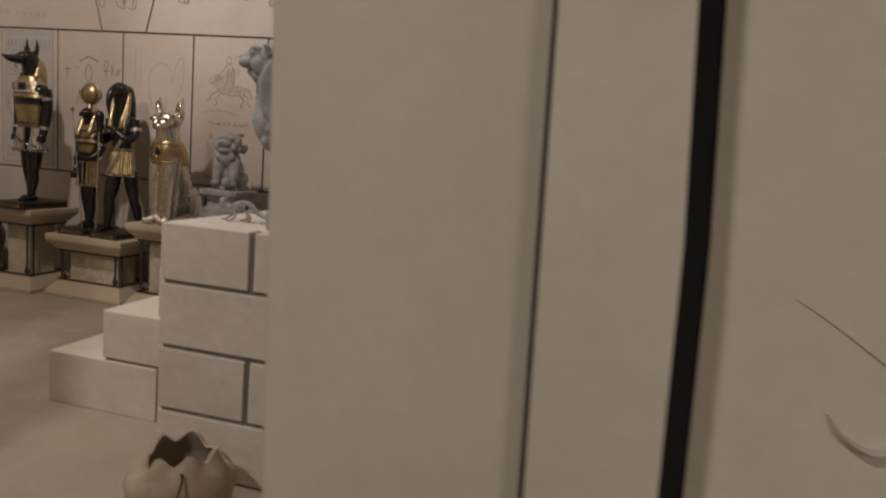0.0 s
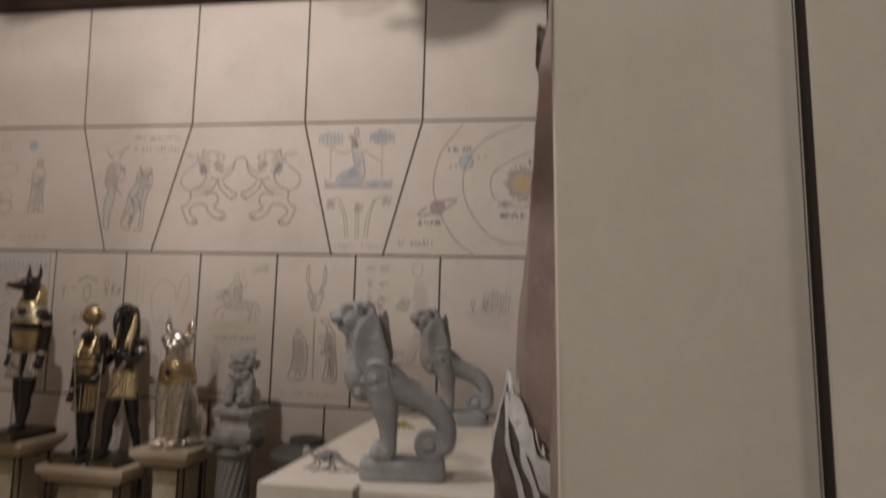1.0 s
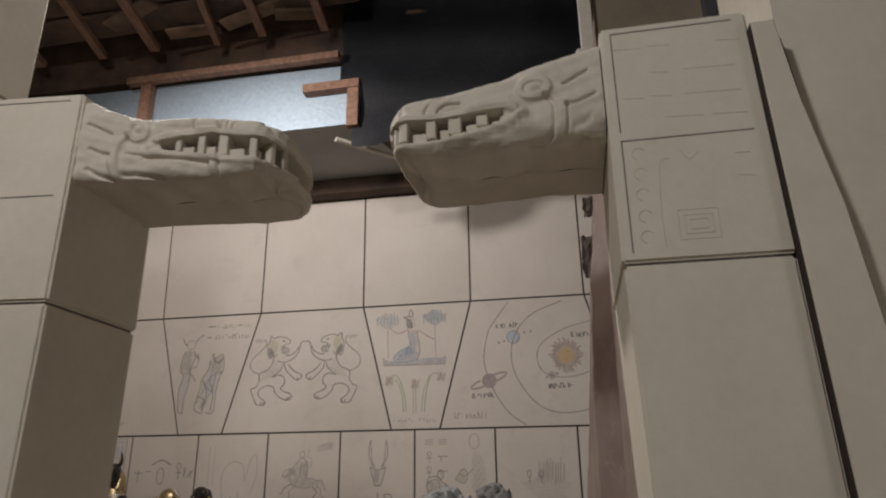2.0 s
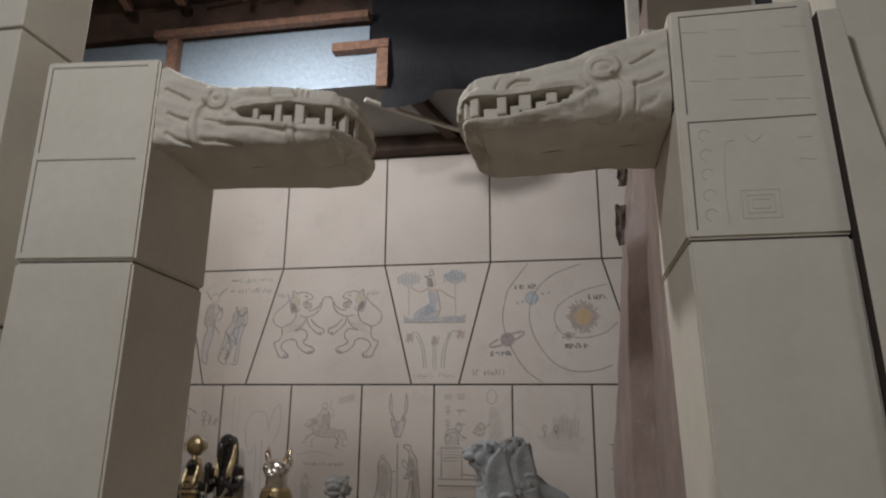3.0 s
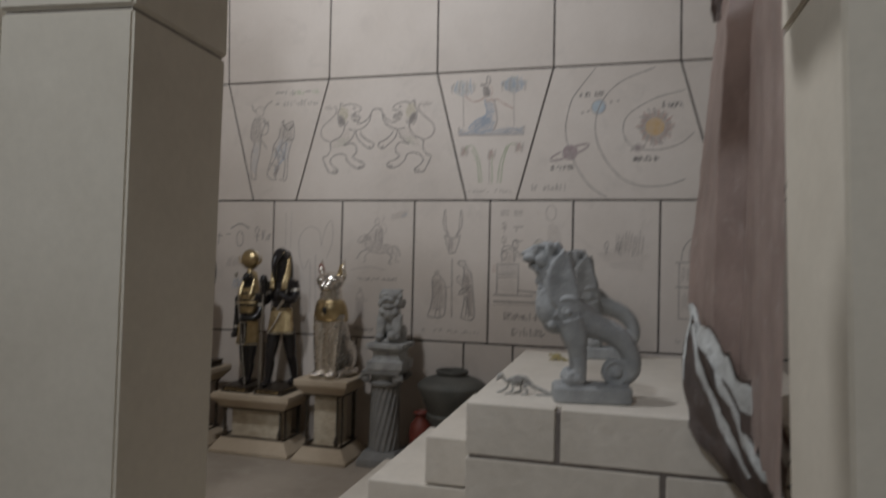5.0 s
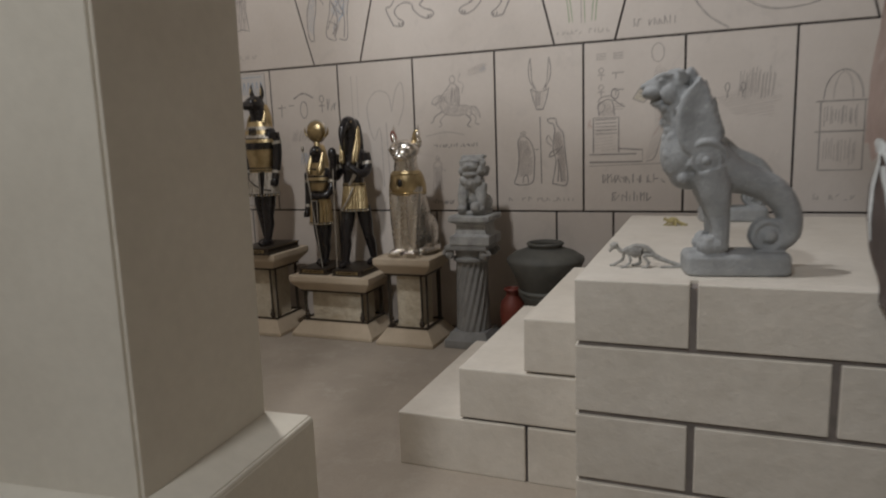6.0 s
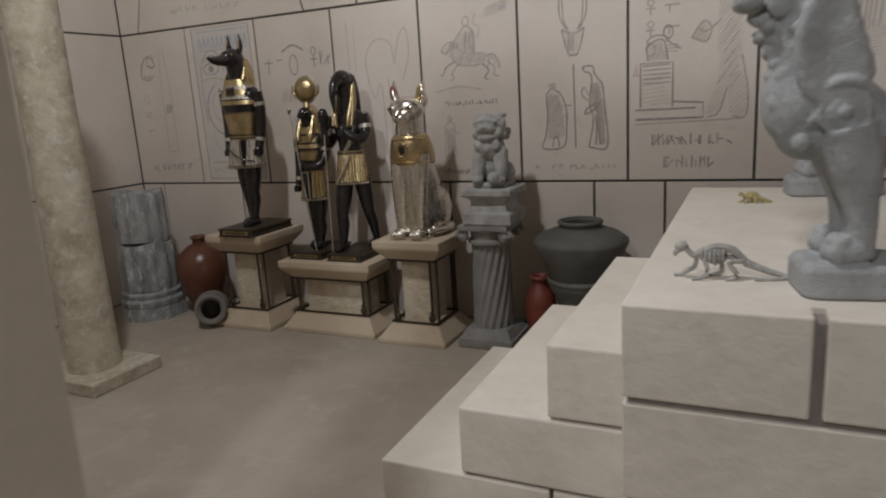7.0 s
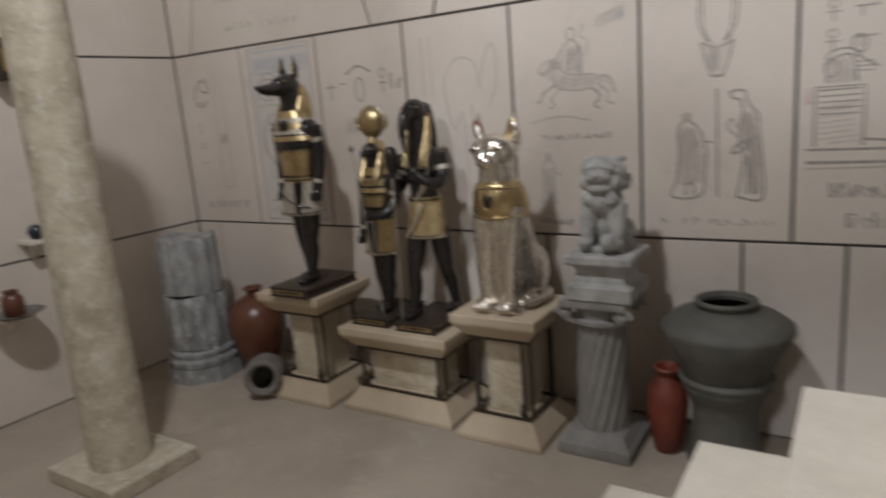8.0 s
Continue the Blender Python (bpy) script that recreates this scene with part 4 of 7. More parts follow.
def shell(bm, k, z0, z1, mi=1):
    """A gilt plate round the waist with a dotted edge above and below."""
    loft(bm, [(0, -0.004, z0, 0.0685 * k, 0.0535 * k), (0, -0.005, (z0 + z1) / 2, 0.073 * k, 0.0575 * k), (0, -0.007, z1, 0.086 * k, 0.062 * k)], n=36, mi=mi, power=2.2)
    for z, a, b in ((z0 + 0.004, 0.07, 0.055), (z1 - 0.004, 0.087, 0.063)):
        for i in range(17):
            t = math.pi * (1.04 + 0.92 * i / 16)
            ball(bm, (a * k * math.cos(t), -0.006 + b * k * math.sin(t), z), (0.0045, 0.004, 0.0035), 6, 0)


def nemes(bm, z, drop, w, d, mi=1, dy=0.0, front=1.35, lap=1):
    """A striped head cloth: crown, back fall and two lappets."""
    loft(bm, [(0, 0.03 + dy, z - drop * 1.15, w * 1.15, d * 0.55), (0, 0.03 + dy, z - drop * 0.8, w * 1.28, d * 0.75), (0, 0.026 + dy, z - drop * 0.4, w * 1.25, d * 0.95), (0, 0.02 + dy, z, w * 1.06, d),
              (0, 0.02 + dy, z + 0.03, w * 0.82, d * 0.8), (0, 0.022 + dy, z + 0.042, w * 0.4, d * 0.4)], n=28, mi=mi)
    for s in (-1, 1):
        tube(bm, [(s * w * 0.98, 0.0 + dy, z - drop * 0.1), (s * w * 1.05, -0.022 + dy, z - drop * 0.6), (s * w * 0.92, -0.044 + dy, z - drop * 1.0), (s * w * 0.72, -0.056 + dy, z - drop * front)],
             (0.013, 0.02, 0.021, 0.013), n=12, mi=lap, squash=0.6)
        for j in range(7):
            f = j / 6
            ball(bm, (s * w * (1.05 - 0.28 * f), -0.024 - 0.034 * f + dy, z - drop * (0.55 + (front - 0.6) * f)), (0.019, 0.014, 0.0016), 8, 0)


def jackal(bm):
    plinth(bm, 0.108, 0.16, 0.042)
    leg(bm, (-0.032, 0.012, 0.37), (-0.027, 0.006, 0.215), (-0.022, 0.02, 0.075), 1.0)
    leg(bm, (0.034, -0.006, 0.37), (0.029, -0.018, 0.215), (0.024, -0.03, 0.075), 1.0)
    kilt(bm, 1.12, 0.342, 0.485, 2, 1.02)
    tube(bm, [(-0.082, -0.052, 0.468), (-0.02, -0.088, 0.42), (0.042, -0.087, 0.385), (0.088, -0.052, 0.37)], 0.0035, n=6, mi=0)
    box(bm, 0.03, 0.05, -0.09, -0.05, 0.35, 0.48, 0.004, 0)
    box(bm, 0.036, 0.044, -0.093, -0.05, 0.35, 0.48, 0.002, 2)
    torso(bm, 1.1, 0.48, 0.725)
    shell(bm, 1.1, 0.5, 0.612)
    loft(bm, [(0, -0.006, 0.628, 0.096, 0.067), (0, -0.006, 0.648, 0.102, 0.068)], n=36, mi=0, power=2.2)
    bib(bm, 1.12, 0.772, 0.65, ((0.0, 1), (0.24, 2), (0.4, 1), (0.62, 2), (0.78, 0), (0.84, 1), (1.0, 1)))
    for j in range(5):
        tube(bm, [(-0.02 + 0.01 * j, -0.066, 0.735), (-0.022 + 0.011 * j, -0.071, 0.69)], 0.0028, n=5, mi=0)
    for s in (-1, 1):
        for j in range(8):
            ball(bm, (s * (0.062 + 0.0035 * j), -0.052 + 0.001 * j, 0.655 + 0.011 * j), (0.009, 0.006, 0.0035), 6, 2 if j % 2 else 0)
        arm(bm, [(s * 0.09, 0.004, 0.705), (s * 0.1, 0.012, 0.62), (s * 0.1, 0.006, 0.53), (s * 0.094, -0.018, 0.42)], 1.0)
    nemes(bm, 0.838, 0.11, 0.047, 0.05, 1, 0.01, 1.1, 1)
    tube(bm, [(0, 0.004, 0.74), (0, -0.004, 0.8), (0, -0.014, 0.85)], (0.048, 0.043, 0.044), n=18)
    ball(bm, (0, -0.02, 0.872), (0.047, 0.06, 0.05), 22)
    ball(bm, (0, -0.056, 0.876), (0.037, 0.04, 0.034), 18)
    tube(bm, [(0, -0.07, 0.872), (0, -0.115, 0.864), (0, -0.16, 0.862), (0, -0.176, 0.864)], (0.031, 0.024, 0.018, 0.013), n=16, squash=0.85)
    ball(bm, (0, -0.183, 0.868), (0.011, 0.009, 0.009), 10)
    tube(bm, [(0, -0.08, 0.852), (0, -0.13, 0.85), (0, -0.165, 0.852)], (0.018, 0.012, 0.008), n=10)
    for s in (-1, 1):
        tube(bm, [(s * 0.026, 0.0, 0.9), (s * 0.036, 0.004, 0.935), (s * 0.036, 0.002, 0.965), (s * 0.031, 0.0, 0.99)], (0.02, 0.021, 0.014, 0.002), n=14, squash=0.55)
        ball(bm, (s * 0.036, -0.01, 0.938), (0.007, 0.004, 0.03), 8, 1)
        ball(bm, (s * 0.033, -0.062, 0.89), (0.005, 0.011, 0.0045), 8, 1)
    bmesh.ops.scale(bm, vec=(1, 1, 0.988), verts=bm.verts[:])


def sun_bearer(bm):
    plinth(bm, 0.096, 0.14, 0.036)
    leg(bm, (-0.028, 0.012, 0.32), (-0.025, 0.008, 0.18), (-0.022, 0.02, 0.068), 0.86)
    leg(bm, (0.03, -0.006, 0.32), (0.026, -0.014, 0.18), (0.022, -0.022, 0.068), 0.86)
    kilt(bm, 0.86, 0.285, 0.43, 1, 0.95, 26)
    box(bm, -0.02, 0.018, -0.073, -0.045, 0.29, 0.425, 0.004, 2)
    torso(bm, 0.8, 0.425, 0.6)
    bib(bm, 0.82, 0.64, 0.54, ((0.0, 1), (0.3, 0), (0.42, 1), (0.72, 0), (0.82, 1), (1.0, 1)))
    shell(bm, 0.86, 0.475, 0.53)
    arm(bm, [(-0.07, 0.004, 0.58), (-0.08, 0.01, 0.51), (-0.082, 0.0, 0.43), (-0.084, -0.02, 0.345)], 0.82)
    arm(bm, [(0.07, 0.004, 0.58), (0.082, 0.0, 0.51), (0.07, -0.05, 0.455), (-0.01, -0.075, 0.452)], 0.82, True, False)
    nemes(bm, 0.705, 0.105, 0.036, 0.04, 1, 0.004, 1.25, 1)
    tube(bm, [(0, 0, 0.6), (0, -0.008, 0.66), (0, -0.014, 0.7)], (0.034, 0.03, 0.028), n=14)
    ball(bm, (0, -0.02, 0.705), (0.03, 0.042, 0.034), 18)
    tube(bm, [(0, -0.05, 0.708), (0, -0.072, 0.7), (0, -0.077, 0.684)], (0.014, 0.01, 0.003), n=10)
    for s in (-1, 1):
        ball(bm, (s * 0.024, -0.04, 0.714), (0.004, 0.009, 0.004), 8, 1)
        tube(bm, [(s * 0.055, 0.002, 0.79), (s * 0.075, 0.002, 0.81), (s * 0.077, 0.0, 0.845)], (0.007, 0.006, 0.002), n=8, mi=1)
    tube(bm, [(0, 0, 0.735), (0, 0, 0.765)], (0.022, 0.014), n=12, mi=1)
    ball(bm, (0, 0.0, 0.82), (0.06, 0.04, 0.06), 32, 1)
    g = [(0.062 * math.cos(t), 0.004, 0.82 + 0.062 * math.sin(t)) for t in (2 * math.pi * i / 36 for i in range(37))]
    tube(bm, g, 0.0055, n=8, mi=2, steps=1)
    tube(bm, [(-0.045, -0.085, 0.72), (0.0, -0.096, 0.4), (0.045, -0.1, 0.036)], 0.0035, n=8, mi=2)
    ball(bm, (-0.046, -0.085, 0.724), (0.009, 0.014, 0.016), 10, 2)


def ibis_scribe(bm):
    plinth(bm, 0.096, 0.15, 0.036)
    leg(bm, (-0.036, -0.012, 0.39), (-0.046, -0.05, 0.215), (-0.05, -0.06, 0.068), 0.95)
    leg(bm, (0.038, 0.02, 0.39), (0.05, 0.045, 0.215), (0.058, 0.085, 0.068), 0.95)
    kilt(bm, 0.94, 0.365, 0.51, 1, 1.0, 34)
    tube(bm, [(0.03, -0.07, 0.5), (0.0, -0.085, 0.43), (-0.045, -0.08, 0.37)], 0.006, n=6, mi=2)
    torso(bm, 0.86, 0.505, 0.7)
    tube(bm, [(0.0, -0.055, 0.51), (0.045, -0.056, 0.58), (0.06, -0.05, 0.64)], (0.011, 0.013), n=8, mi=2, squash=0.4)
    arm(bm, [(-0.078, 0.0, 0.685), (-0.09, -0.004, 0.6), (-0.09, -0.05, 0.56), (-0.08, -0.085, 0.62), (-0.074, -0.095, 0.68)], 0.88, True, False)
    arm(bm, [(0.078, 0.0, 0.685), (0.094, -0.004, 0.61), (0.084, -0.055, 0.575), (0.02, -0.085, 0.62)], 0.88, True, False)
    loft(bm, [(-0.075, -0.096, 0.66, 0.018, 0.02), (-0.075, -0.098, 0.685, 0.026, 0.026), (-0.075, -0.098, 0.71, 0.022, 0.023), (-0.075, -0.097, 0.725, 0.01, 0.012)], n=16)
    loft(bm, [(-0.083, -0.072, 0.6, 0.027, 0.026), (-0.081, -0.078, 0.624, 0.026, 0.025)], n=16, mi=2)
    tube(bm, [(-0.075, -0.098, 0.68), (-0.085, -0.106, 0.036)], 0.0035, n=8, mi=2)
    nemes(bm, 0.84, 0.16, 0.042, 0.046, 0, 0.004, 1.3, 1)
    tube(bm, [(0, 0, 0.69), (0, -0.012, 0.77), (0, -0.024, 0.84)], (0.046, 0.04, 0.038), n=16)
    ball(bm, (0, -0.024, 0.85), (0.043, 0.056, 0.046), 22)
    tube(bm, [(0, -0.062, 0.852), (0, -0.1, 0.822), (0, -0.115, 0.77), (0, -0.11, 0.7)], (0.028, 0.021, 0.014, 0.004), n=14)
    for s in (-1, 1):
        tube(bm, [(s * 0.046, 0.0, 0.84), (s * 0.056, -0.02, 0.75), (s * 0.052, -0.05, 0.64)], (0.006, 0.013, 0.008), n=8, mi=1, squash=0.6)
        ball(bm, (s * 0.034, -0.058, 0.864), (0.005, 0.01, 0.0045), 8, 1)


def seated_cat(bm):
    box(bm, -0.09, 0.09, -0.13, 0.17, 0, 0.016, 0.005, 0)
    for s in (-1, 1):
        tube(bm, [(s * 0.046, -0.05, 0.42), (s * 0.046, -0.08, 0.24), (s * 0.042, -0.084, 0.04)], (0.05, 0.036, 0.026), n=18)
        ball(bm, (s * 0.044, -0.104, 0.032), (0.032, 0.044, 0.022), 16)
        for k in (-1, 0, 1):
            ball(bm, (s * 0.044 + k * 0.019, -0.14, 0.028), (0.0105, 0.02, 0.014), 10)
        ball(bm, (s * 0.062, 0.075, 0.125), (0.05, 0.1, 0.125), 22)
        tube(bm, [(s * 0.07, 0.05, 0.032), (s * 0.07, -0.03, 0.032)], (0.026, 0.022), n=12)
        ball(bm, (s * 0.07, -0.042, 0.032), (0.024, 0.03, 0.018), 12)
    loft(bm, [(0, 0.03, 0.03, 0.085, 0.13), (0, 0.04, 0.13, 0.098, 0.13), (0, 0.024, 0.25, 0.094, 0.108), (0, -0.014, 0.36, 0.09, 0.09), (0, -0.035, 0.46, 0.076, 0.074),
              (0, -0.04, 0.53, 0.064, 0.064), (0, -0.042, 0.57, 0.06, 0.062), (0, -0.042, 0.61, 0.06, 0.062)], n=32)
    loft(bm, [(0, -0.022, 0.372, 0.09, 0.088), (0, -0.024, 0.38, 0.097, 0.095), (0, -0.03, 0.43, 0.098, 0.096), (0, -0.036, 0.48, 0.09, 0.088), (0, -0.04, 0.514, 0.076, 0.076), (0, -0.04, 0.522, 0.066, 0.066)], n=40, mi=1)
    for z, r in ((0.388, 0.099), (0.5, 0.083)):
        loft(bm, [(0, -0.027 - (z - 0.36) * 0.1, z - 0.007, r - 0.003, r - 0.005), (0, -0.027 - (z - 0.36) * 0.1, z, r + 0.003, r + 0.001), (0, -0.027 - (z - 0.36) * 0.1, z + 0.007, r - 0.003, r - 0.005)], n=40, mi=1)
    ball(bm, (0, -0.128, 0.45), (0.013, 0.007, 0.024), 14, 2)
    g = [(0.02 * math.cos(a), -0.127, 0.45 + 0.033 * math.sin(a)) for a in (2 * math.pi * i / 16 for i in range(17))]
    tube(bm, g, 0.004, n=8, mi=1, steps=1)
    ball(bm, (0, -0.052, 0.645), (0.082, 0.07, 0.062), 26)
    ball(bm, (0, -0.076, 0.622), (0.062, 0.058, 0.04), 20)
    ball(bm, (0, -0.118, 0.604), (0.038, 0.036, 0.026), 16)
    tube(bm, [(0, -0.105, 0.665), (0, -0.136, 0.638), (0, -0.155, 0.616)], (0.018, 0.014, 0.009), n=12)
    ball(bm, (0, -0.156, 0.616), (0.009, 0.006, 0.006), 10, 2)
    for s in (-1, 1):
        tube(bm, [(s * 0.05, -0.03, 0.665), (s * 0.066, -0.028, 0.725), (s * 0.07, -0.02, 0.79)], (0.04, 0.034, 0.003), n=16, squash=0.45)
        ball(bm, (s * 0.062, -0.046, 0.72), (0.018, 0.006, 0.042), 12, 3 if s < 0 else 1, (0, s * 8, 0))
        ball(bm, (s * 0.042, -0.121, 0.65), (0.011, 0.007, 0.006), 12, 2)
        ball(bm, (s * 0.042, -0.116, 0.65), (0.022, 0.009, 0.014), 12, 0)
    tube(bm, [(0.05, 0.16, 0.032), (0.105, 0.1, 0.032), (0.112, 0.0, 0.03), (0.095, -0.06, 0.028)], (0.022, 0.021, 0.017, 0.012), n=12)


statue("jackal_statue", (-3.31, 3.285, 0.488), [BLACK, GOLD, STRIPE, BRONZE], jackal, "black and gold jackal-headed statue on a sandstone pedestal")
statue("sun_disc_statue", (-2.985, 3.38, 0.362), [BLACK, GOLD, STRIPE, BRONZE], sun_bearer, "black and gold statue with a golden sun disc and staff")
statue("ibis_statue", (-2.755, 3.38, 0.362), [BLACK, GOLD, STRIPE, BRONZE], ibis_scribe, "black and gold ibis-headed statue striding with a staff")
def low_cat(bm):
    seated_cat(bm)
    bmesh.ops.scale(bm, vec=(1.04, 1.0, 0.895), verts=bm.verts[:])


statue("cat_statue", (-2.386, 3.341, 0.486), [SILVER, GOLD, BLACK, RUBY], low_cat, "polished silver seated cat statue with a golden collar")


WING = ((0.312, -0.122, -0.066), (0.33, -0.142, -0.05), (0.352, -0.154, -0.046), (0.38, -0.159, -0.055), (0.42, -0.158, -0.068), (0.455, -0.149, -0.078), (0.478, -0.134, -0.088), (0.49, -0.118, -0.098), (0.496, -0.108, -0.104))


def griffin(bm):
    secs = []
    for z, g in ((0.0, 0.004), (0.006, 0.0), (0.046, 0.0), (0.056, 0.006), (0.058, 0.014)):
        secs.append(oval(0, 0, z, 0.128 - g, 0.066 - g, n=40, power=7))
    rings(bm, secs)
    # body from the chest down to the rear, as one thick limb
    tube(bm, [(-0.118, 0, 0.31), (-0.06, 0, 0.283), (-0.015, 0, 0.256), (0.03, 0, 0.24), (0.078, 0, 0.217), (0.114, 0, 0.18), (0.131, 0, 0.135), (0.126, 0, 0.092), (0.095, 0, 0.064)],
         (0.07, 0.065, 0.053, 0.045, 0.042, 0.037, 0.032, 0.027, 0.02), n=20, squash=0.9)
    ball(bm, (-0.125, 0, 0.315), (0.066, 0.058, 0.082), 24)
    ball(bm, (-0.118, 0, 0.262), (0.05, 0.05, 0.045), 18)
    # coiled tail
    coil = [(0.076 + (0.031 - 0.0017 * i) * math.sin(0.5 * i), 0, 0.098 - (0.031 - 0.0017 * i) * math.cos(0.5 * i)) for i in range(17)]
    tube(bm, coil, (0.02, 0.018, 0.012), n=14, steps=3, squash=1.3)
    ball(bm, (0.076, 0, 0.098), (0.044, 0.024, 0.044), 24)
    for s in (-1, 1):
        ring = [(0.077 + 0.036 * math.cos(t), s * 0.016, 0.098 + 0.036 * math.sin(t)) for t in (2 * math.pi * i / 24 for i in range(25))]
        tube(bm, ring, 0.009, n=10, steps=1)
        ball(bm, (0.078, s * 0.024, 0.098), (0.019, 0.012, 0.017), 14)
    for s in (-1, 1):
        # forelegs and paws
        tube(bm, [(-0.075, s * 0.03, 0.27), (-0.058, s * 0.034, 0.21), (-0.047, s * 0.035, 0.15), (-0.045, s * 0.035, 0.09), (-0.048, s * 0.035, 0.07)], (0.05, 0.041, 0.026, 0.024, 0.028), n=14)
        ball(bm, (-0.056, s * 0.036, 0.078), (0.034, 0.029, 0.026), 16)
        for k in (-1, 0, 1):
            ball(bm, (-0.083 + 0.006 * abs(k), s * 0.036 + k * 0.018, 0.074), (0.019, 0.0115, 0.018), 10)
            ball(bm, (-0.079 + 0.006 * abs(k), s * 0.036 + k * 0.017, 0.09), (0.016, 0.01, 0.014), 10)
        # wing: a hollow paddle with a raised rim and a ribbed rear edge
        secs = []
        for i in range(45):
            f = i / 44
            z = 0.312 + 0.184 * (1 - (1 - f) ** 1.5)
            x0, x1 = along([(q[0], q[1]) for q in WING], z), along([(q[0], q[2]) for q in WING], z)
            cx, wide = (x0 + x1) / 2, (x1 - x0) / 2
            if s > 0:
                cx += 0.03 * f
            y = 0.058 + 0.006 * math.sin(math.pi * f) - 0.012 * f
            ring = []
            for j in range(32):
                t = 2 * math.pi * j / 32
                c, d = math.cos(t), math.sin(t)
                hollow = 0.011 * max(0.0, 1 - (c / 0.8) ** 2) * math.sin(math.pi * min(1, 0.12 + f)) if d > 0 else 0
                rib = 0.0016 * math.sin(z * 260) if c > 0.3 else 0
                ring.append((cx + (wide + rib) * c, s * (y + 0.016 * d - hollow + (rib if c > 0.4 and d <= 0 else 0)), z + 0.006 * c))
            secs.append(ring)
        rings(bm, secs)
        # shoulder roundel: ring within ring round a boss
        for r, w, y in ((0.034, 0.005, 0.064), (0.019, 0.0045, 0.068)):
            ring = [(-0.086 + r * math.cos(t), s * y, 0.294 + r * 0.92 * math.sin(t)) for t in (2 * math.pi * i / 24 for i in range(25))]
            tube(bm, ring, w, n=10, steps=1)
        ball(bm, (-0.086, s * 0.058, 0.294), (0.036, 0.016, 0.034), 18)
        ball(bm, (-0.086, s * 0.074, 0.294), (0.01, 0.007, 0.009), 10)
        tube(bm, [(-0.122, s * 0.058, 0.318), (-0.1, s * 0.066, 0.338), (-0.07, s * 0.066, 0.338), (-0.045, s * 0.058, 0.32), (-0.035, s * 0.05, 0.296)], (0.006, 0.009, 0.009, 0.005), n=8)
        # chest curls
        for x, z, r in ((-0.163, 0.352, 0.022), (-0.172, 0.312, 0.021), (-0.16, 0.276, 0.019), (-0.14, 0.25, 0.017), (-0.14, 0.33, 0.018), (-0.138, 0.29, 0.016)):
            ball(bm, (x + 0.004, s * (0.024 if x < -0.15 else 0.042), z), (r * 0.85, r * 0.8, r), 12)
        # ear, brow, cheek, eye
        tube(bm, [(-0.14, s * 0.036, 0.49), (-0.146, s * 0.046, 0.512), (-0.156, s * 0.044, 0.518)], (0.016, 0.013, 0.005), n=10, squash=0.6)
        tube(bm, [(-0.168, s * 0.034, 0.506), (-0.186, s * 0.03, 0.51), (-0.203, s * 0.02, 0.503)], (0.007, 0.008, 0.005), n=8)
        ball(bm, (-0.19, s * 0.03, 0.496), (0.009, 0.006, 0.006), 10)
        ball(bm, (-0.212, s * 0.017, 0.468), (0.024, 0.019, 0.016), 14)
        ball(bm, (-0.172, s * 0.034, 0.462), (0.022, 0.014, 0.024), 12)
    # neck, mane, skull and muzzle
    tube(bm, [(-0.115, 0, 0.35), (-0.13, 0, 0.4), (-0.138, 0, 0.44), (-0.14, 0, 0.475)], (0.062, 0.05, 0.045, 0.042), n=18)
    ball(bm, (-0.152, 0, 0.483), (0.047, 0.042, 0.044), 22)
    ball(bm, (-0.182, 0, 0.488), (0.036, 0.032, 0.03), 18)
    tube(bm, [(-0.18, 0, 0.486), (-0.205, 0, 0.483), (-0.226, 0, 0.479)], (0.03, 0.024, 0.017), n=14)
    ball(bm, (-0.234, 0, 0.484), (0.007, 0.013, 0.008), 10)
    tube(bm, [(-0.17, 0, 0.448), (-0.195, 0, 0.443), (-0.213, 0, 0.45)], (0.02, 0.015, 0.009), n=12)
    for k in range(5):
        ball(bm, (-0.183 + 0.006 * (k % 2) + 0.002 * k, 0.009 * (k % 3 - 1), 0.43 - 0.019 * k), (0.013, 0.022, 0.015), 12)
    for k in range(9):
        for s in (-1, 1):
            t = 0.2 + 0.3 * k
            ball(bm, (-0.128 + 0.022 * math.sin(t), s * 0.034, 0.462 + 0.05 * math.cos(t)), (0.012, 0.011, 0.015), 10)
            ball(bm, (-0.15 + 0.01 * (k % 2), s * (0.034 + 0.003 * (k % 3)), 0.452 - 0.014 * k), (0.011, 0.01, 0.013), 10)
    jitter(bm, 0.0015, 25)


lion = statue("griffin_statue", (-0.79, 1.855, ALTAR_Z), [GREYSTONE], griffin, "grey cast-stone winged lion with a coiled tail", 10.0, 0.0028, 4)
tagged(lion, group="winged lions")
lion_two = copy_thing(lion, pose(-0.765, 2.935, ALTAR_Z, 0, 0, 8))
tagged(lion_two, "grey cast-stone winged lion at the back of the altar")


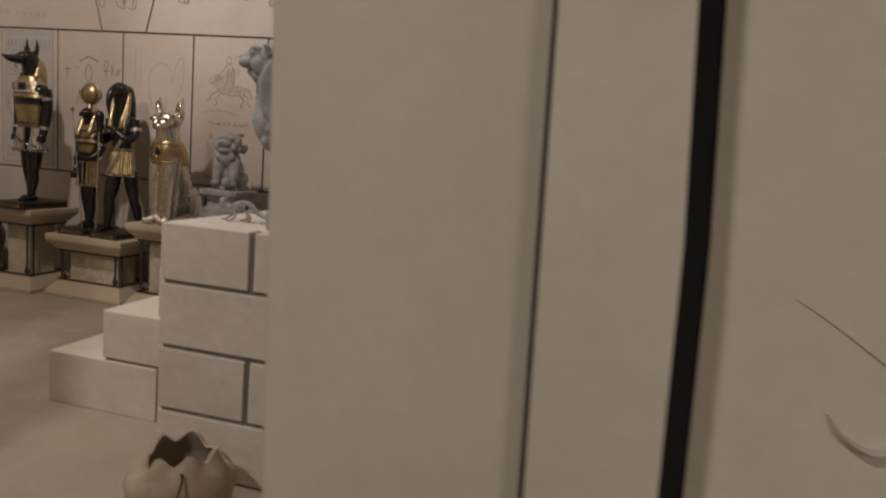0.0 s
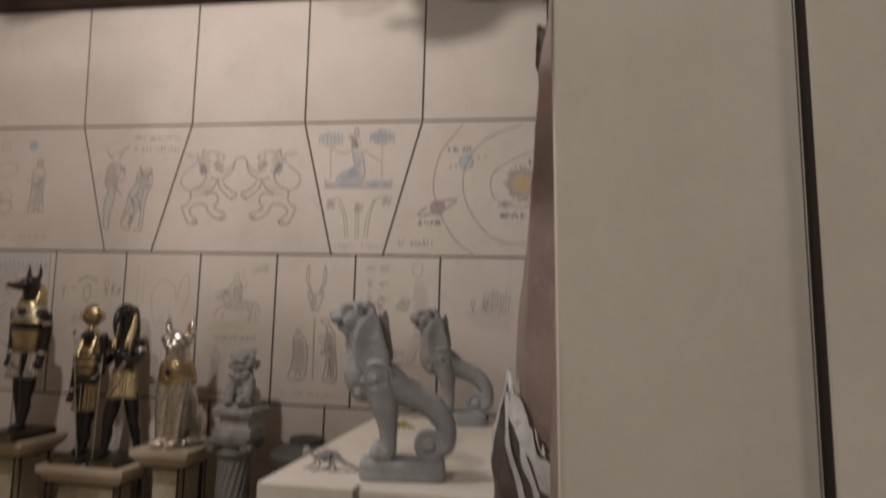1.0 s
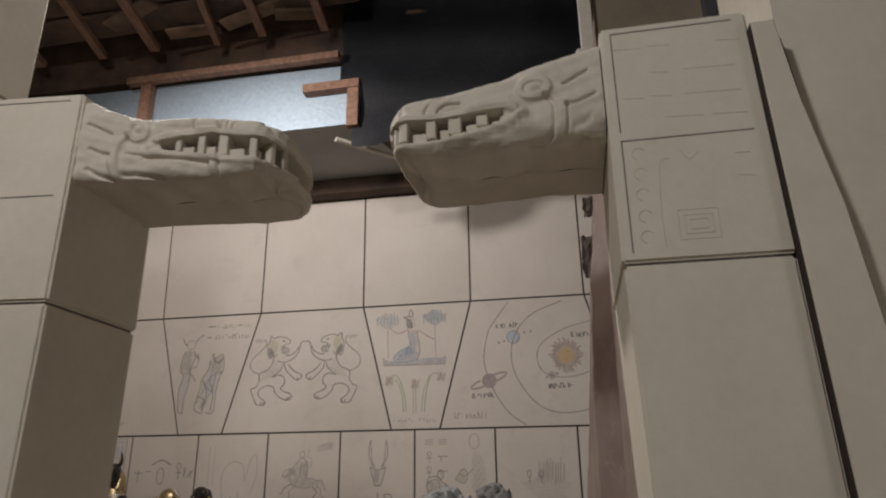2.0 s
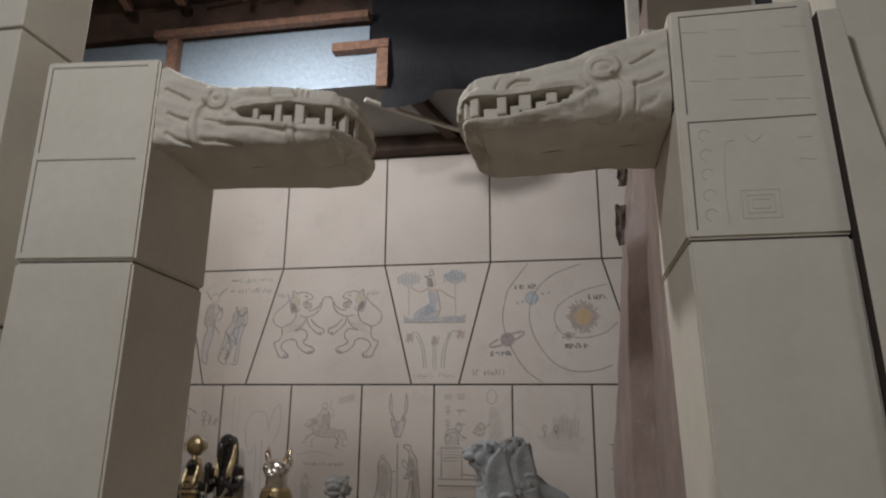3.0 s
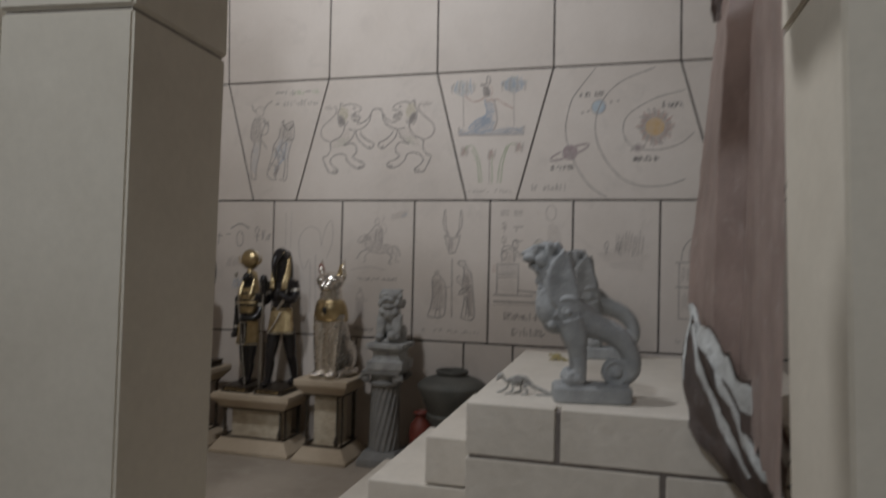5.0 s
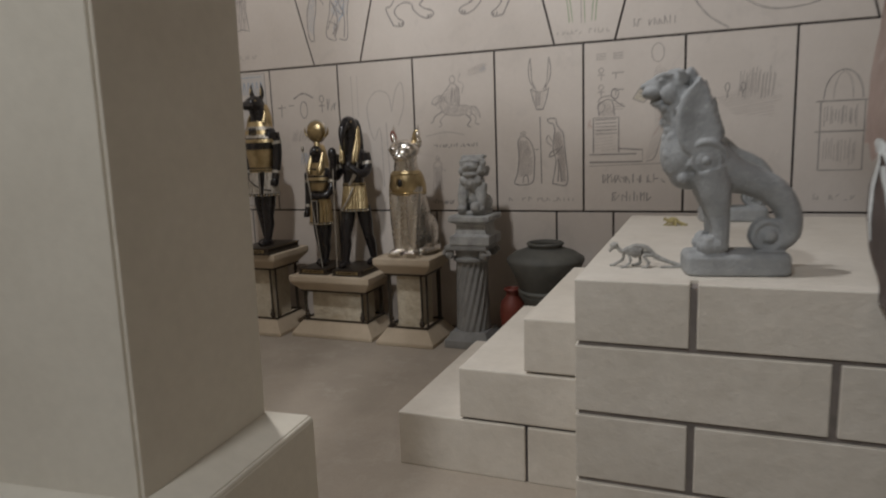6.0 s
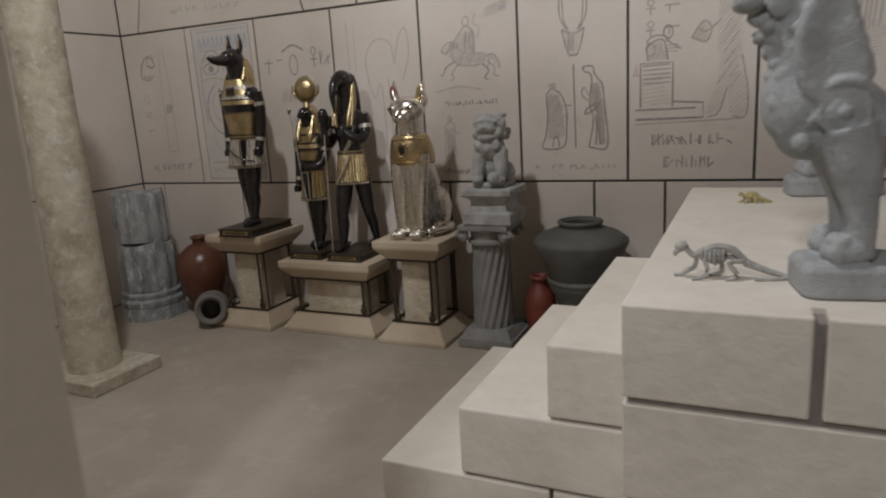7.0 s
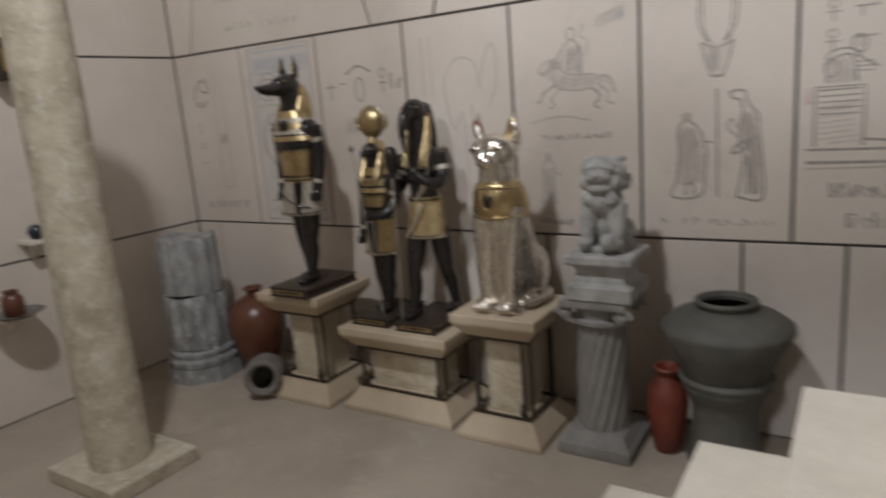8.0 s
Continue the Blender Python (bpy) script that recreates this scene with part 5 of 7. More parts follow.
# ---- ionic column stand with guardian dog ----
col = thing("plant_column", (-2.035, 3.331, 0), "grey cast column stand with twisted flutes and scrolled capital", "column")
bm = bmesh.new()
box(bm, -0.128, 0.128, -0.128, 0.128, 0, 0.045, 0.006)
rings(bm, [[(-g, -g, z), (g, -g, z), (g, g, z), (-g, g, z)] for g, z in ((0.12, 0.045), (0.105, 0.07), (0.096, 0.085))])
part("foot", smooth(bm, 30), COLGREY, col)
bm = bmesh.new()
secs = []
for i in range(25):
    f = i / 24
    z = 0.083 + 0.382 * f
    r = 0.093 - 0.008 * f
    n = 96
    secs.append([((r - 0.009 * (0.5 + 0.5 * math.cos(16 * (a - 1.1 * f)))) * math.cos(a), (r - 0.009 * (0.5 + 0.5 * math.cos(16 * (a - 1.1 * f)))) * math.sin(a), z)
                 for a in (2 * math.pi * j / n for j in range(n))])
rings(bm, secs)
part("shaft", smooth(bm, 60), COLGREY, col)
bm = bmesh.new()
lathe(bm, [(0.085, 0.46), (0.1, 0.47), (0.1, 0.482), (0.085, 0.49), (0.09, 0.52), (0.1, 0.545)], 24)
for sx in (-1, 1):
    for sy in (-1, 1):
        c = [(sx * (0.098 + (0.028 - 0.0024 * i) * math.cos(0.75 * i)), sy * 0.085, 0.505 + (0.03 - 0.0026 * i) * math.sin(0.75 * i)) for i in range(10)]
        tube(bm, c, (0.013, 0.01), n=8, steps=2)
        ball(bm, (sx * 0.1, sy * 0.085, 0.505), (0.02, 0.016, 0.02), 10)
box(bm, -0.115, 0.115, -0.105, 0.105, 0.53, 0.555, 0.005)
part("capital", smooth(bm, 40), COLGREY, col)
dog_base = thing("dog_plinth", (-2.01, 3.331, 0.555), "pale grey moulded stone plinth on the column stand", "plinth")
bm = bmesh.new()
rings(bm, [[(-g, -g, z), (g, -g, z), (g, g, z), (-g, g, z)] for g, z in ((0.1, 0.0), (0.108, 0.008), (0.108, 0.05), (0.085, 0.062), (0.078, 0.1), (0.085, 0.115), (0.11, 0.128), (0.112, 0.132), (0.112, 0.152), (0.108, 0.158))])
part("moulding", bm, PALESTONE, dog_base)


def guardian(bm):
    box(bm, -0.075, 0.075, -0.06, 0.075, 0, 0.022, 0.005)
    ball(bm, (0, 0.02, 0.1), (0.062, 0.062, 0.085), 14)
    ball(bm, (0, -0.02, 0.17), (0.066, 0.05, 0.055), 14)
    for s in (-1, 1):
        tube(bm, [(s * 0.045, -0.02, 0.16), (s * 0.05, -0.045, 0.09), (s * 0.05, -0.05, 0.03)], (0.034, 0.028, 0.024), n=10)
        ball(bm, (s * 0.052, -0.062, 0.034), (0.026, 0.03, 0.018), 10)
        ball(bm, (s * 0.06, 0.02, 0.06), (0.03, 0.05, 0.045), 10)
        ball(bm, (s * 0.058, -0.02, 0.27), (0.016, 0.02, 0.025), 8)
        ball(bm, (s * 0.028, -0.07, 0.266), (0.016, 0.012, 0.012), 8)
        for k in range(4):
            ball(bm, (s * 0.06, -0.02 + 0.02 * k, 0.22 + 0.01 * (k % 2)), (0.016, 0.018, 0.022), 8)
    ball(bm, (0, -0.018, 0.25), (0.068, 0.064, 0.056), 18)
    ball(bm, (0, -0.02, 0.285), (0.06, 0.055, 0.026), 16)
    ball(bm, (0, -0.068, 0.25), (0.044, 0.026, 0.02), 14)
    ball(bm, (0, -0.064, 0.212), (0.042, 0.024, 0.014), 14)
    ball(bm, (0, -0.09, 0.258), (0.014, 0.01, 0.009), 10)
    for s in (-1, 1):
        ball(bm, (s * 0.03, -0.066, 0.282), (0.024, 0.016, 0.008), 10, 0, (0, s * 12, 0))
        ball(bm, (s * 0.05, -0.05, 0.232), (0.018, 0.02, 0.024), 10)
        ball(bm, (s * 0.036, -0.058, 0.182), (0.024, 0.018, 0.026), 10)
    ball(bm, (0, -0.06, 0.175), (0.024, 0.018, 0.028), 10)
    ball(bm, (0.03, -0.085, 0.045), (0.028, 0.028, 0.028), 12)
    for k in range(5):
        ball(bm, (-0.05 + 0.025 * k, 0.0, 0.302), (0.018, 0.036, 0.011), 10)
    jitter(bm, 0.004, 30)


statue("guardian_dog", (-2.01, 3.336, 0.713), [PALESTONE], guardian, "pale grey carved guardian dog sitting on the plinth", 0.0, 0.0035, 2)


# ---- broken fluted drum ----
drum = thing("column_drum", (-4.07, 3.235, 0), "weathered pale blue-grey fluted column stump, broken across the middle", "column", turn=-18)
bm = bmesh.new()
loft(bm, [(0, 0, 0, 0.185, 0.185), (0, 0, 0.07, 0.18, 0.18)], n=8, power=2)
lathe(bm, [(0.165, 0.07), (0.172, 0.085), (0.172, 0.105), (0.152, 0.118), (0.158, 0.13), (0.158, 0.145), (0.145, 0.155)], 32)
part("base", smooth(bm, 35), DRUMSTONE, drum)


def fluted(z0, z1, r, turn, dx, rough):
    bm = bmesh.new()
    secs = []
    n = 72
    for i in range(7):
        f = i / 6
        row = []
        for j in range(n):
            a = 2 * math.pi * j / n + turn
            rr = r - 0.011 * (0.5 + 0.5 * math.cos(12 * a)) - (0.006 if i in (0, 6) else 0)
            z = z0 + (z1 - z0) * f + (rough * math.sin(3 * a + z0 * 9) if i == 6 else 0) + (-rough * 0.5 * math.sin(2 * a) if i == 0 else 0)
            row.append((dx + rr * math.cos(a), rr * math.sin(a), z))
        secs.append(row)
    rings(bm, secs)
    jitter(bm, 0.004, 20)
    return smooth(bm, 60)


part("lower_drum", fluted(0.155, 0.42, 0.15, 0, 0, 0.012), DRUMSTONE, drum)
part("upper_drum", fluted(0.428, 0.7, 0.142, 0.2, -0.012, 0.01), DRUMSTONE, drum)


# ---- pots ----
def pot(name, at, profile, material, label, category="jar", turn=(0, 0, 0), mouth=None, thick=0.008, n=36):
    th = thing(name, (0, 0, 0), label, category, "clay pots")
    th.matrix_world = pose(*at, *turn)
    bm = bmesh.new()
    inner = [(max(r - thick, 0.002), max(z, profile[0][1] + thick)) for r, z in reversed(profile)]
    lathe(bm, profile + inner, n)
    part("vessel", smooth(bm, 50), material, th)
    if mouth:
        r, z = mouth
        bm = bmesh.new()
        ring = [(r * math.cos(a), r * math.sin(a), z) for a in (2 * math.pi * i / 24 for i in range(25))]
        tube(bm, ring, thick * 0.9, n=8, steps=1)
        part("rim", smooth(bm), material, th)
    return th


pot("terracotta_jar", (-3.795, 3.36, 0), [(0.06, 0), (0.07, 0.01), (0.11, 0.12), (0.138, 0.22), (0.14, 0.28), (0.12, 0.335), (0.07, 0.378), (0.036, 0.395), (0.034, 0.415), (0.042, 0.43)],
    TERRA, "glossy red-brown terracotta jar with a narrow neck", mouth=(0.04, 0.428))
pot("small_jar", (-3.57, 3.17, 0.092), [(0.03, -0.1), (0.06, -0.09), (0.085, -0.05), (0.09, 0.0), (0.082, 0.04), (0.064, 0.065), (0.062, 0.08), (0.074, 0.092)],
    GREYCLAY, "small grey clay jar lying on its side", turn=(82, 0, 38), mouth=(0.07, 0.09), thick=0.012)
pot("red_vase", (-1.826, 3.375, 0), [(0.04, 0), (0.045, 0.01), (0.062, 0.1), (0.07, 0.18), (0.062, 0.235), (0.036, 0.265), (0.032, 0.285), (0.042, 0.305)],
    REDCLAY, "slim red clay vase standing on the floor", "vase", mouth=(0.04, 0.303))
pot("pot_stand", (-1.638, 3.372, 0), [(0.118, 0), (0.123, 0.02), (0.104, 0.05), (0.105, 0.2), (0.118, 0.24), (0.14, 0.275), (0.143, 0.3), (0.135, 0.31)],
    DARKPOT, "dark green-grey clay pot used as a stand", "pot", mouth=(0.138, 0.306), thick=0.014)
pot("wide_pot", (-1.642, 3.372, 0.283), [(0.115, 0), (0.13, 0.02), (0.17, 0.12), (0.202, 0.185), (0.2, 0.2), (0.16, 0.228), (0.1, 0.25), (0.085, 0.255), (0.084, 0.268), (0.092, 0.275)],
    DARKPOT, "wide shouldered dark green-grey clay pot set on another", "pot", mouth=(0.088, 0.273), thick=0.01)


# ---- leaning round column on its slab ----
pc = thing("round_column", (-3.56, 2.44, 0), "cream marbled round column on a thin square slab", "column")
bm = bmesh.new()
box(bm, -0.2, 0.198, -0.168, 0.18, 0, 0.055, 0.006)
jitter(bm, 0.004, 14)
part("slab", bm, COLUMN, pc)
bm = bmesh.new()
secs = []
for i in range(30):
    f = i / 29
    z = 0.055 + 1.93 * f
    r = 0.108 - 0.01 * f
    secs.append([(r * (1 + 0.03 * noise.noise(Vector((math.cos(a), math.sin(a), z * 2.2)))) * math.cos(a), r * (1 + 0.03 * noise.noise(Vector((math.cos(a), math.sin(a), z * 2.2 + 5)))) * math.sin(a), z)
                 for a in (2 * math.pi * j / 32 for j in range(32))])
rings(bm, secs)
part("shaft", smooth(bm, 60), COLUMN, pc)


# ---- curtain and rag ----
def sheet(name, fn, nu, nv, thick, material, label, category, parts=None):
    bm = bmesh.new()
    g = [[bm.verts.new(fn(i / nu, j / nv)) for i in range(nu + 1)] for j in range(nv + 1)]
    for a, b in zip(g, g[1:]):
        for i in range(nu):
            bm.faces.new((a[i], a[i + 1], b[i + 1], b[i]))
    bmesh.ops.solidify(bm, geom=bm.faces[:], thickness=thick)
    return tagged(ob_from(name, smooth(bm, 70), material), label, category)


DRAPE = (((1.05, -0.468), (1.25, -0.462), (1.42, -0.442), (1.68, -0.419), (1.98, -0.393), (2.37, -0.35), (2.75, -0.32)),
         ((1.09, -0.426), (1.41, -0.42), (1.56, -0.419), (1.96, -0.398), (2.13, -0.373), (2.75, -0.34)),
         ((1.0, -0.353), (1.54, -0.337), (1.9, -0.332), (2.75, -0.32)),
         ((0.8, -0.352), (1.54, -0.347), (1.9, -0.346), (2.75, -0.33)),
         ((0.6, -0.334), (1.4, -0.334), (2.1, -0.348), (2.75, -0.33)))


def drape(u, v):
    """u runs from the back edge forward: a lit edge, a deep fold and a full front fold."""
    low_z = 1.06 - 0.445 * u + 0.012 * math.sin(u * 90) + 0.035 * noise.noise(Vector((u * 30, 3, 1)))
    z = low_z + (2.75 - low_z) * v
    k = min(u * 4, 3.999)
    i, f = int(k), k - int(k)
    ys = (2.1, 1.76, 1.745, 1.5, 1.29)
    x = along(DRAPE[i], max(z, 0.6)) * (1 - f) + along(DRAPE[i + 1], max(z, 0.6)) * f
    y = ys[i] * (1 - f) + ys[i + 1] * f
    wave = 0.0015 * math.sin(u * 47 + 2 * math.sin(v * 4)) + 0.007 * noise.noise(Vector((u * 9, v * 26, 5))) * (0.4 + 0.6 * min(1, max(0, z - 1.3)))
    return (x - wave, y + wave * 0.3, z)


sheet("curtain", drape, 110, 90, 0.003, SATIN, "mauve satin curtain hanging in folds with a frayed hem", "curtain")


def ragged(u, v):
    # from beneath the hem down over the altar's front corner
    hem = Vector((-0.488, 1.9, 1.075)).lerp(Vector((-0.282, 1.42, 0.775)), u)
    foot = Vector((-0.502, 1.663, 0.725)).lerp(Vector((-0.25, 1.5, 0.445)), u)
    p = foot.lerp(hem, v)
    f = 0.008 * math.sin(u * 17 + v * 5) + 0.008 * math.sin(u * 7 - v * 9) + 0.012 * noise.noise(Vector((u * 6, v * 5, 2)))
    return (p.x - f * 0.6 - 0.012 * math.sin(v * 3.1), p.y - abs(f) - 0.03 * math.sin(u * 3.1), p.z + 0.014 * math.sin(u * 30) * v)


rag = sheet("paint_rag", ragged, 50, 36, 0.004, RAG, "crumpled dark cloth streaked with white paint against the altar", "cloth")


def streak(way, width, seed):
    """A dried paint streak lying on the rag, along (u, v)."""
    rnd = random.Random(seed)
    bm = bmesh.new()
    pts = spline([(u, v, 0) for u, v in way], 7)
    rows = []
    for i, q in enumerate(pts):
        d = (pts[min(i + 1, len(pts) - 1)] - pts[max(i - 1, 0)]).normalized()
        w = width * (0.75 + 0.35 * rnd.random()) * math.sin(math.pi * (0.08 + 0.84 * i / (len(pts) - 1))) ** 0.5
        row = []
        for k in (-1, -0.6, -0.2, 0.2, 0.6, 1):
            u, v = min(1, max(0, q.x - d.y * w * k)), min(1, max(0, q.y + d.x * w * k))
            p = Vector(ragged(u, v))
            n = (Vector(ragged(min(1, u + 0.02), v)) - Vector(ragged(max(0, u - 0.02), v))).cross(Vector(ragged(u, min(1, v + 0.02))) - Vector(ragged(u, max(0, v - 0.02))))
            n = n.normalized() * (1 if n.y < 0 else -1)
            row.append(bm.verts.new(p + n * (0.0055 if abs(k) < 1 else 0.0045)))
        rows.append(row)
    for a, b in zip(rows, rows[1:]):
        for k in range(5):
            bm.faces.new((a[k], a[k + 1], b[k + 1], b[k]))
    part("paint_streak", smooth(bm), PAINT, rag)


for n, (way, width) in enumerate(((((0.0, 0.985), (0.2, 0.9), (0.5, 0.86), (0.8, 0.85), (1.0, 0.84)), 0.11), (((0.06, 0.84), (0.2, 0.62), (0.38, 0.42), (0.6, 0.22)), 0.06),
                                  (((0.015, 0.96), (0.025, 0.7), (0.015, 0.36)), 0.012), (((0.34, 0.8), (0.5, 0.58), (0.8, 0.46), (1.0, 0.44)), 0.055))):
    streak(way, width, n)

# dark scraps caught behind the curtain's edge
for x, z, high, seed in ((-0.392, 2.3, 0.09, 3), (-0.41, 2.04, 0.18, 8)):
    def scrap(u, v):
        q = noise.noise_vector(Vector((u * 2.5, v * 4, seed)))
        return (x + 0.05 * u - 0.01 * math.sin(v * 3.1) + 0.012 * q.x, 2.02 + 0.012 * q.y, z + high * v + 0.012 * q.z)

    sheet("cloth_scrap", scrap, 10, 16, 0.003, RAG, "crumpled dark brown scrap caught behind the curtain edge", "cloth")


# ---- small bones on the altar ----
def skeleton_beast(th, k, material):
    def bone(name, pts, r):
        bm = bmesh.new()
        tube(bm, [tuple(c * k for c in p) for p in pts], tuple(1.35 * q for q in (r if isinstance(r, tuple) else (r, r))), n=7, steps=3)
        part(name, smooth(bm), material, th)

    bone("neck", [(-0.66, 0, 0.47), (-0.6, 0, 0.4), (-0.53, 0, 0.36), (-0.43, 0, 0.42)], (0.004, 0.005))
    bone("spine", [(-0.43, 0, 0.42), (-0.3, 0, 0.475), (-0.165, 0, 0.485), (0.0, 0, 0.44), (0.11, 0, 0.34), (0.18, 0, 0.25)], (0.0045, 0.006, 0.005))
    bone("tail", [(0.18, 0, 0.25), (0.36, 0.0, 0.17), (0.55, 0.0, 0.1), (0.8, -0.03, 0.025)], (0.006, 0.0045, 0.0035))
    bone("tail_tip", [(0.8, -0.03, 0.025), (0.62, -0.1, 0.02), (0.3, -0.14, 0.02)], (0.0035, 0.0025))
    bm = bmesh.new()
    ball(bm, (-0.73 * k, 0, 0.5 * k), (0.1 * k, 0.085 * k, 0.085 * k), 12)
    tube(bm, [(-0.76 * k, 0, 0.47 * k), (-0.81 * k, 0, 0.4 * k), (-0.825 * k, 0, 0.35 * k)], (0.06 * k, 0.042 * k, 0.018 * k), n=8)
    for s in (-1, 1):
        ball(bm, (-0.68 * k, 0.07 * s * k, 0.54 * k), (0.03 * k, 0.03 * k, 0.035 * k), 6)
    part("skull", smooth(bm), material, th)
    for i in range(6):
        x = -0.42 + 0.06 * i
        r = 0.13 - 0.014 * abs(i - 3)
        bone("rib", [(x, 0, 0.46)] + [(x + 0.03 * math.sin(a), 0.85 * r * math.sin(a), 0.46 - r * 0.9 * (1 - math.cos(a))) for a in (0.8, 1.6, 2.4, 3.14, 3.9, 4.7, 5.5)] + [(x, 0, 0.46)], 0.0025)
    bone("foreleg", [(-0.5, 0.06, 0.37), (-0.52, 0.1, 0.17), (-0.63, 0.11, 0.08), (-0.74, 0.12, 0.015)], 0.003)
    bone("foreleg", [(-0.42, -0.06, 0.34), (-0.36, -0.1, 0.16), (-0.43, -0.12, 0.06), (-0.5, -0.13, 0.015)], 0.003)
    bone("hindleg", [(0.1, 0.06, 0.3), (-0.13, 0.1, 0.3), (-0.13, 0.12, 0.08), (-0.24, 0.13, 0.015)], 0.0035)
    bone("hindleg", [(0.12, -0.06, 0.28), (-0.06, -0.11, 0.27), (0.05, -0.13, 0.1), (-0.02, -0.14, 0.015)], 0.0035)
    for x, y in ((-0.74, 0.12), (-0.5, -0.13), (-0.24, 0.13), (-0.02, -0.14)):
        for d in (-1, 0, 1):
            bone("toe", [(x, y, 0.018), (x - 0.08, y + 0.03 * d, 0.014)], 0.002)
    bm = bmesh.new()
    ball(bm, (0.14 * k, 0, 0.29 * k), (0.08 * k, 0.075 * k, 0.06 * k), 8)
    part("pelvis", smooth(bm), material, th)
    bm = bmesh.new()
    ball(bm, (-0.28 * k, 0, 0.36 * k), (0.15 * k, 0.09 * k, 0.1 * k), 14, 0, (0, -8, 0))
    part("ribcage", smooth(bm), material, th)


skel = thing("rodent_skeleton", (-1.012, 1.885, ALTAR_Z), "small grey rodent skeleton with a long tail on the altar", "skeleton", turn=9)
skeleton_beast(skel, 0.12, BONE)
bug = thing("tiny_skeleton", (-0.975, 2.75, ALTAR_Z), "tiny yellowish skeleton lying on the altar top", "skeleton", turn=8)
skeleton_beast(bug, 0.055, YELLOWBONE)


# ---- by the left wall: small shelves with a jug on a dish ----
for y, z, deep, wide in ((2.54, 0.45, 0.13, 0.12), (2.7, 0.755, 0.1, 0.1)):
    shelf = thing("wall_shelf", (LEFT_X, y, z), "small white bracket shelf on the side wall", "shelf", "wall shelves")
    bm = bmesh.new()
    box(bm, 0, deep, -wide / 2, wide / 2, 0.015, 0.035, 0.004)
    part("board", bm, BLOCK, shelf)
    bm = bmesh.new()
    rings(bm, [[(0, -0.012, 0.015), (deep * 0.8, -0.012, 0.015), (0, -0.012, -0.06)], [(0, 0.012, 0.015), (deep * 0.8, 0.012, 0.015), (0, 0.012, -0.06)]])
    part("bracket", bm, BLOCK, shelf)
pot("dish", (-4.32, 2.54, 0.485), [(0.05, 0), (0.06, 0.004), (0.095, 0.018), (0.105, 0.024)], GREYCLAY, "flat grey-brown clay dish on the white ledge", "dish", thick=0.006)
pot("brown_jug", (-4.325, 2.53, 0.49), [(0.03, 0), (0.036, 0.006), (0.045, 0.05), (0.04, 0.085), (0.026, 0.1), (0.03, 0.115)], TERRA, "small dark brown clay jug standing on a dish", "jug", thick=0.005)
pot("blue_bowl", (-4.36, 2.7, 0.79), [(0.012, 0), (0.028, 0.012), (0.034, 0.035), (0.026, 0.055), (0.018, 0.062)], mat("dark_blue_glaze", (0.02, 0.025, 0.05), 0.3, scale=12, bump=0.05),
    "tiny dark blue glazed pot on the ledge", "pot", thick=0.004, n=20)
wall_box = thing("wall_lantern", (-4.36, 2.73, 1.47), "small brown lantern box with an ochre face on the side wall", "lantern")
bm = bmesh.new()
box(bm, -0.052, 0.05, -0.07, 0.07, 0, 0.17, 0.012)
part("case", bm, BRONZE, wall_box)
bm = bmesh.new()
box(bm, 0.049, 0.056, -0.045, 0.045, 0.03, 0.12, 0.004)
part("face", bm, mat("ochre_face", (0.3, 0.2, 0.07), 0.5, scale=20), wall_box)

# ---- broken jar before the altar ----
broken = thing("broken_jar", (-0.945, 1.49, 0), "broken beige clay jar standing on the floor before the altar", "jar", "clay pots", 20)
profile = [(0.075, 0.0), (0.095, 0.01), (0.13, 0.06), (0.14, 0.1), (0.128, 0.145), (0.105, 0.172), (0.095, 0.19)]
bm = bmesh.new()
n = 48
secs = []
for r, z in profile + [(max(r - 0.012, 0.02), max(z - 0.004, 0.012)) for r, z in reversed(profile)]:
    ring = []
    for j in range(n):
        a = 2 * math.pi * j / n
        chip = 0.03 * max(0.0, math.sin(2 * a + 0.6)) * max(0.0, (z - 0.12) / 0.055) + 0.01 * math.sin(7 * a) * max(0.0, (z - 0.14) / 0.035)
        ring.append((r * 1.0 * math.cos(a), r * 0.94 * math.sin(a), z - chip))
    secs.append(ring)
rings(bm, secs)
jitter(bm, 0.003, 14)
part("vessel", smooth(bm, 50), mat("beige_clay", (0.46, 0.39, 0.29), 0.85, second=(0.32, 0.26, 0.185), scale=12, bump=0.3), broken)
bm = bmesh.new()
tube(bm, [(0.03, -0.155, 0.12), (0.035, -0.125, 0.158), (0.03, -0.11, 0.172)], (0.002, 0.004), n=6)
part("crack", bm, GAPSHADE, broken)
for k in range(4):
    bm = bmesh.new()
    a = 3.3 + 0.5 * k
    box(bm, -0.035, 0.04, -0.004, 0.004, 0, 0.05 + 0.014 * k, 0.002, turn=pose(0.2 * math.cos(a), 0.2 * math.sin(a), 0.0, 30, 8 * k, 40 * k + 60))
    jitter(bm, 0.004, 30)
    part("shard", bm, GREYCLAY, broken)


# ---- drawings on the back wall ----
INK_Y = WALL_Y - 0.0006
OCHRE = mat("ochre_pencil", (0.4, 0.37, 0.22), 0.85, second=(0.5, 0.46, 0.34), scale=30, bump=0)
INK = mat("dark_pencil", (0.15, 0.135, 0.13), 0.8, second=(0.26, 0.24, 0.225), scale=30, bump=0)
MID = mat("soft_pencil", (0.36, 0.32, 0.295), 0.85, second=(0.5, 0.455, 0.415), scale=25, fine=300, bump=0, grain=0.12)


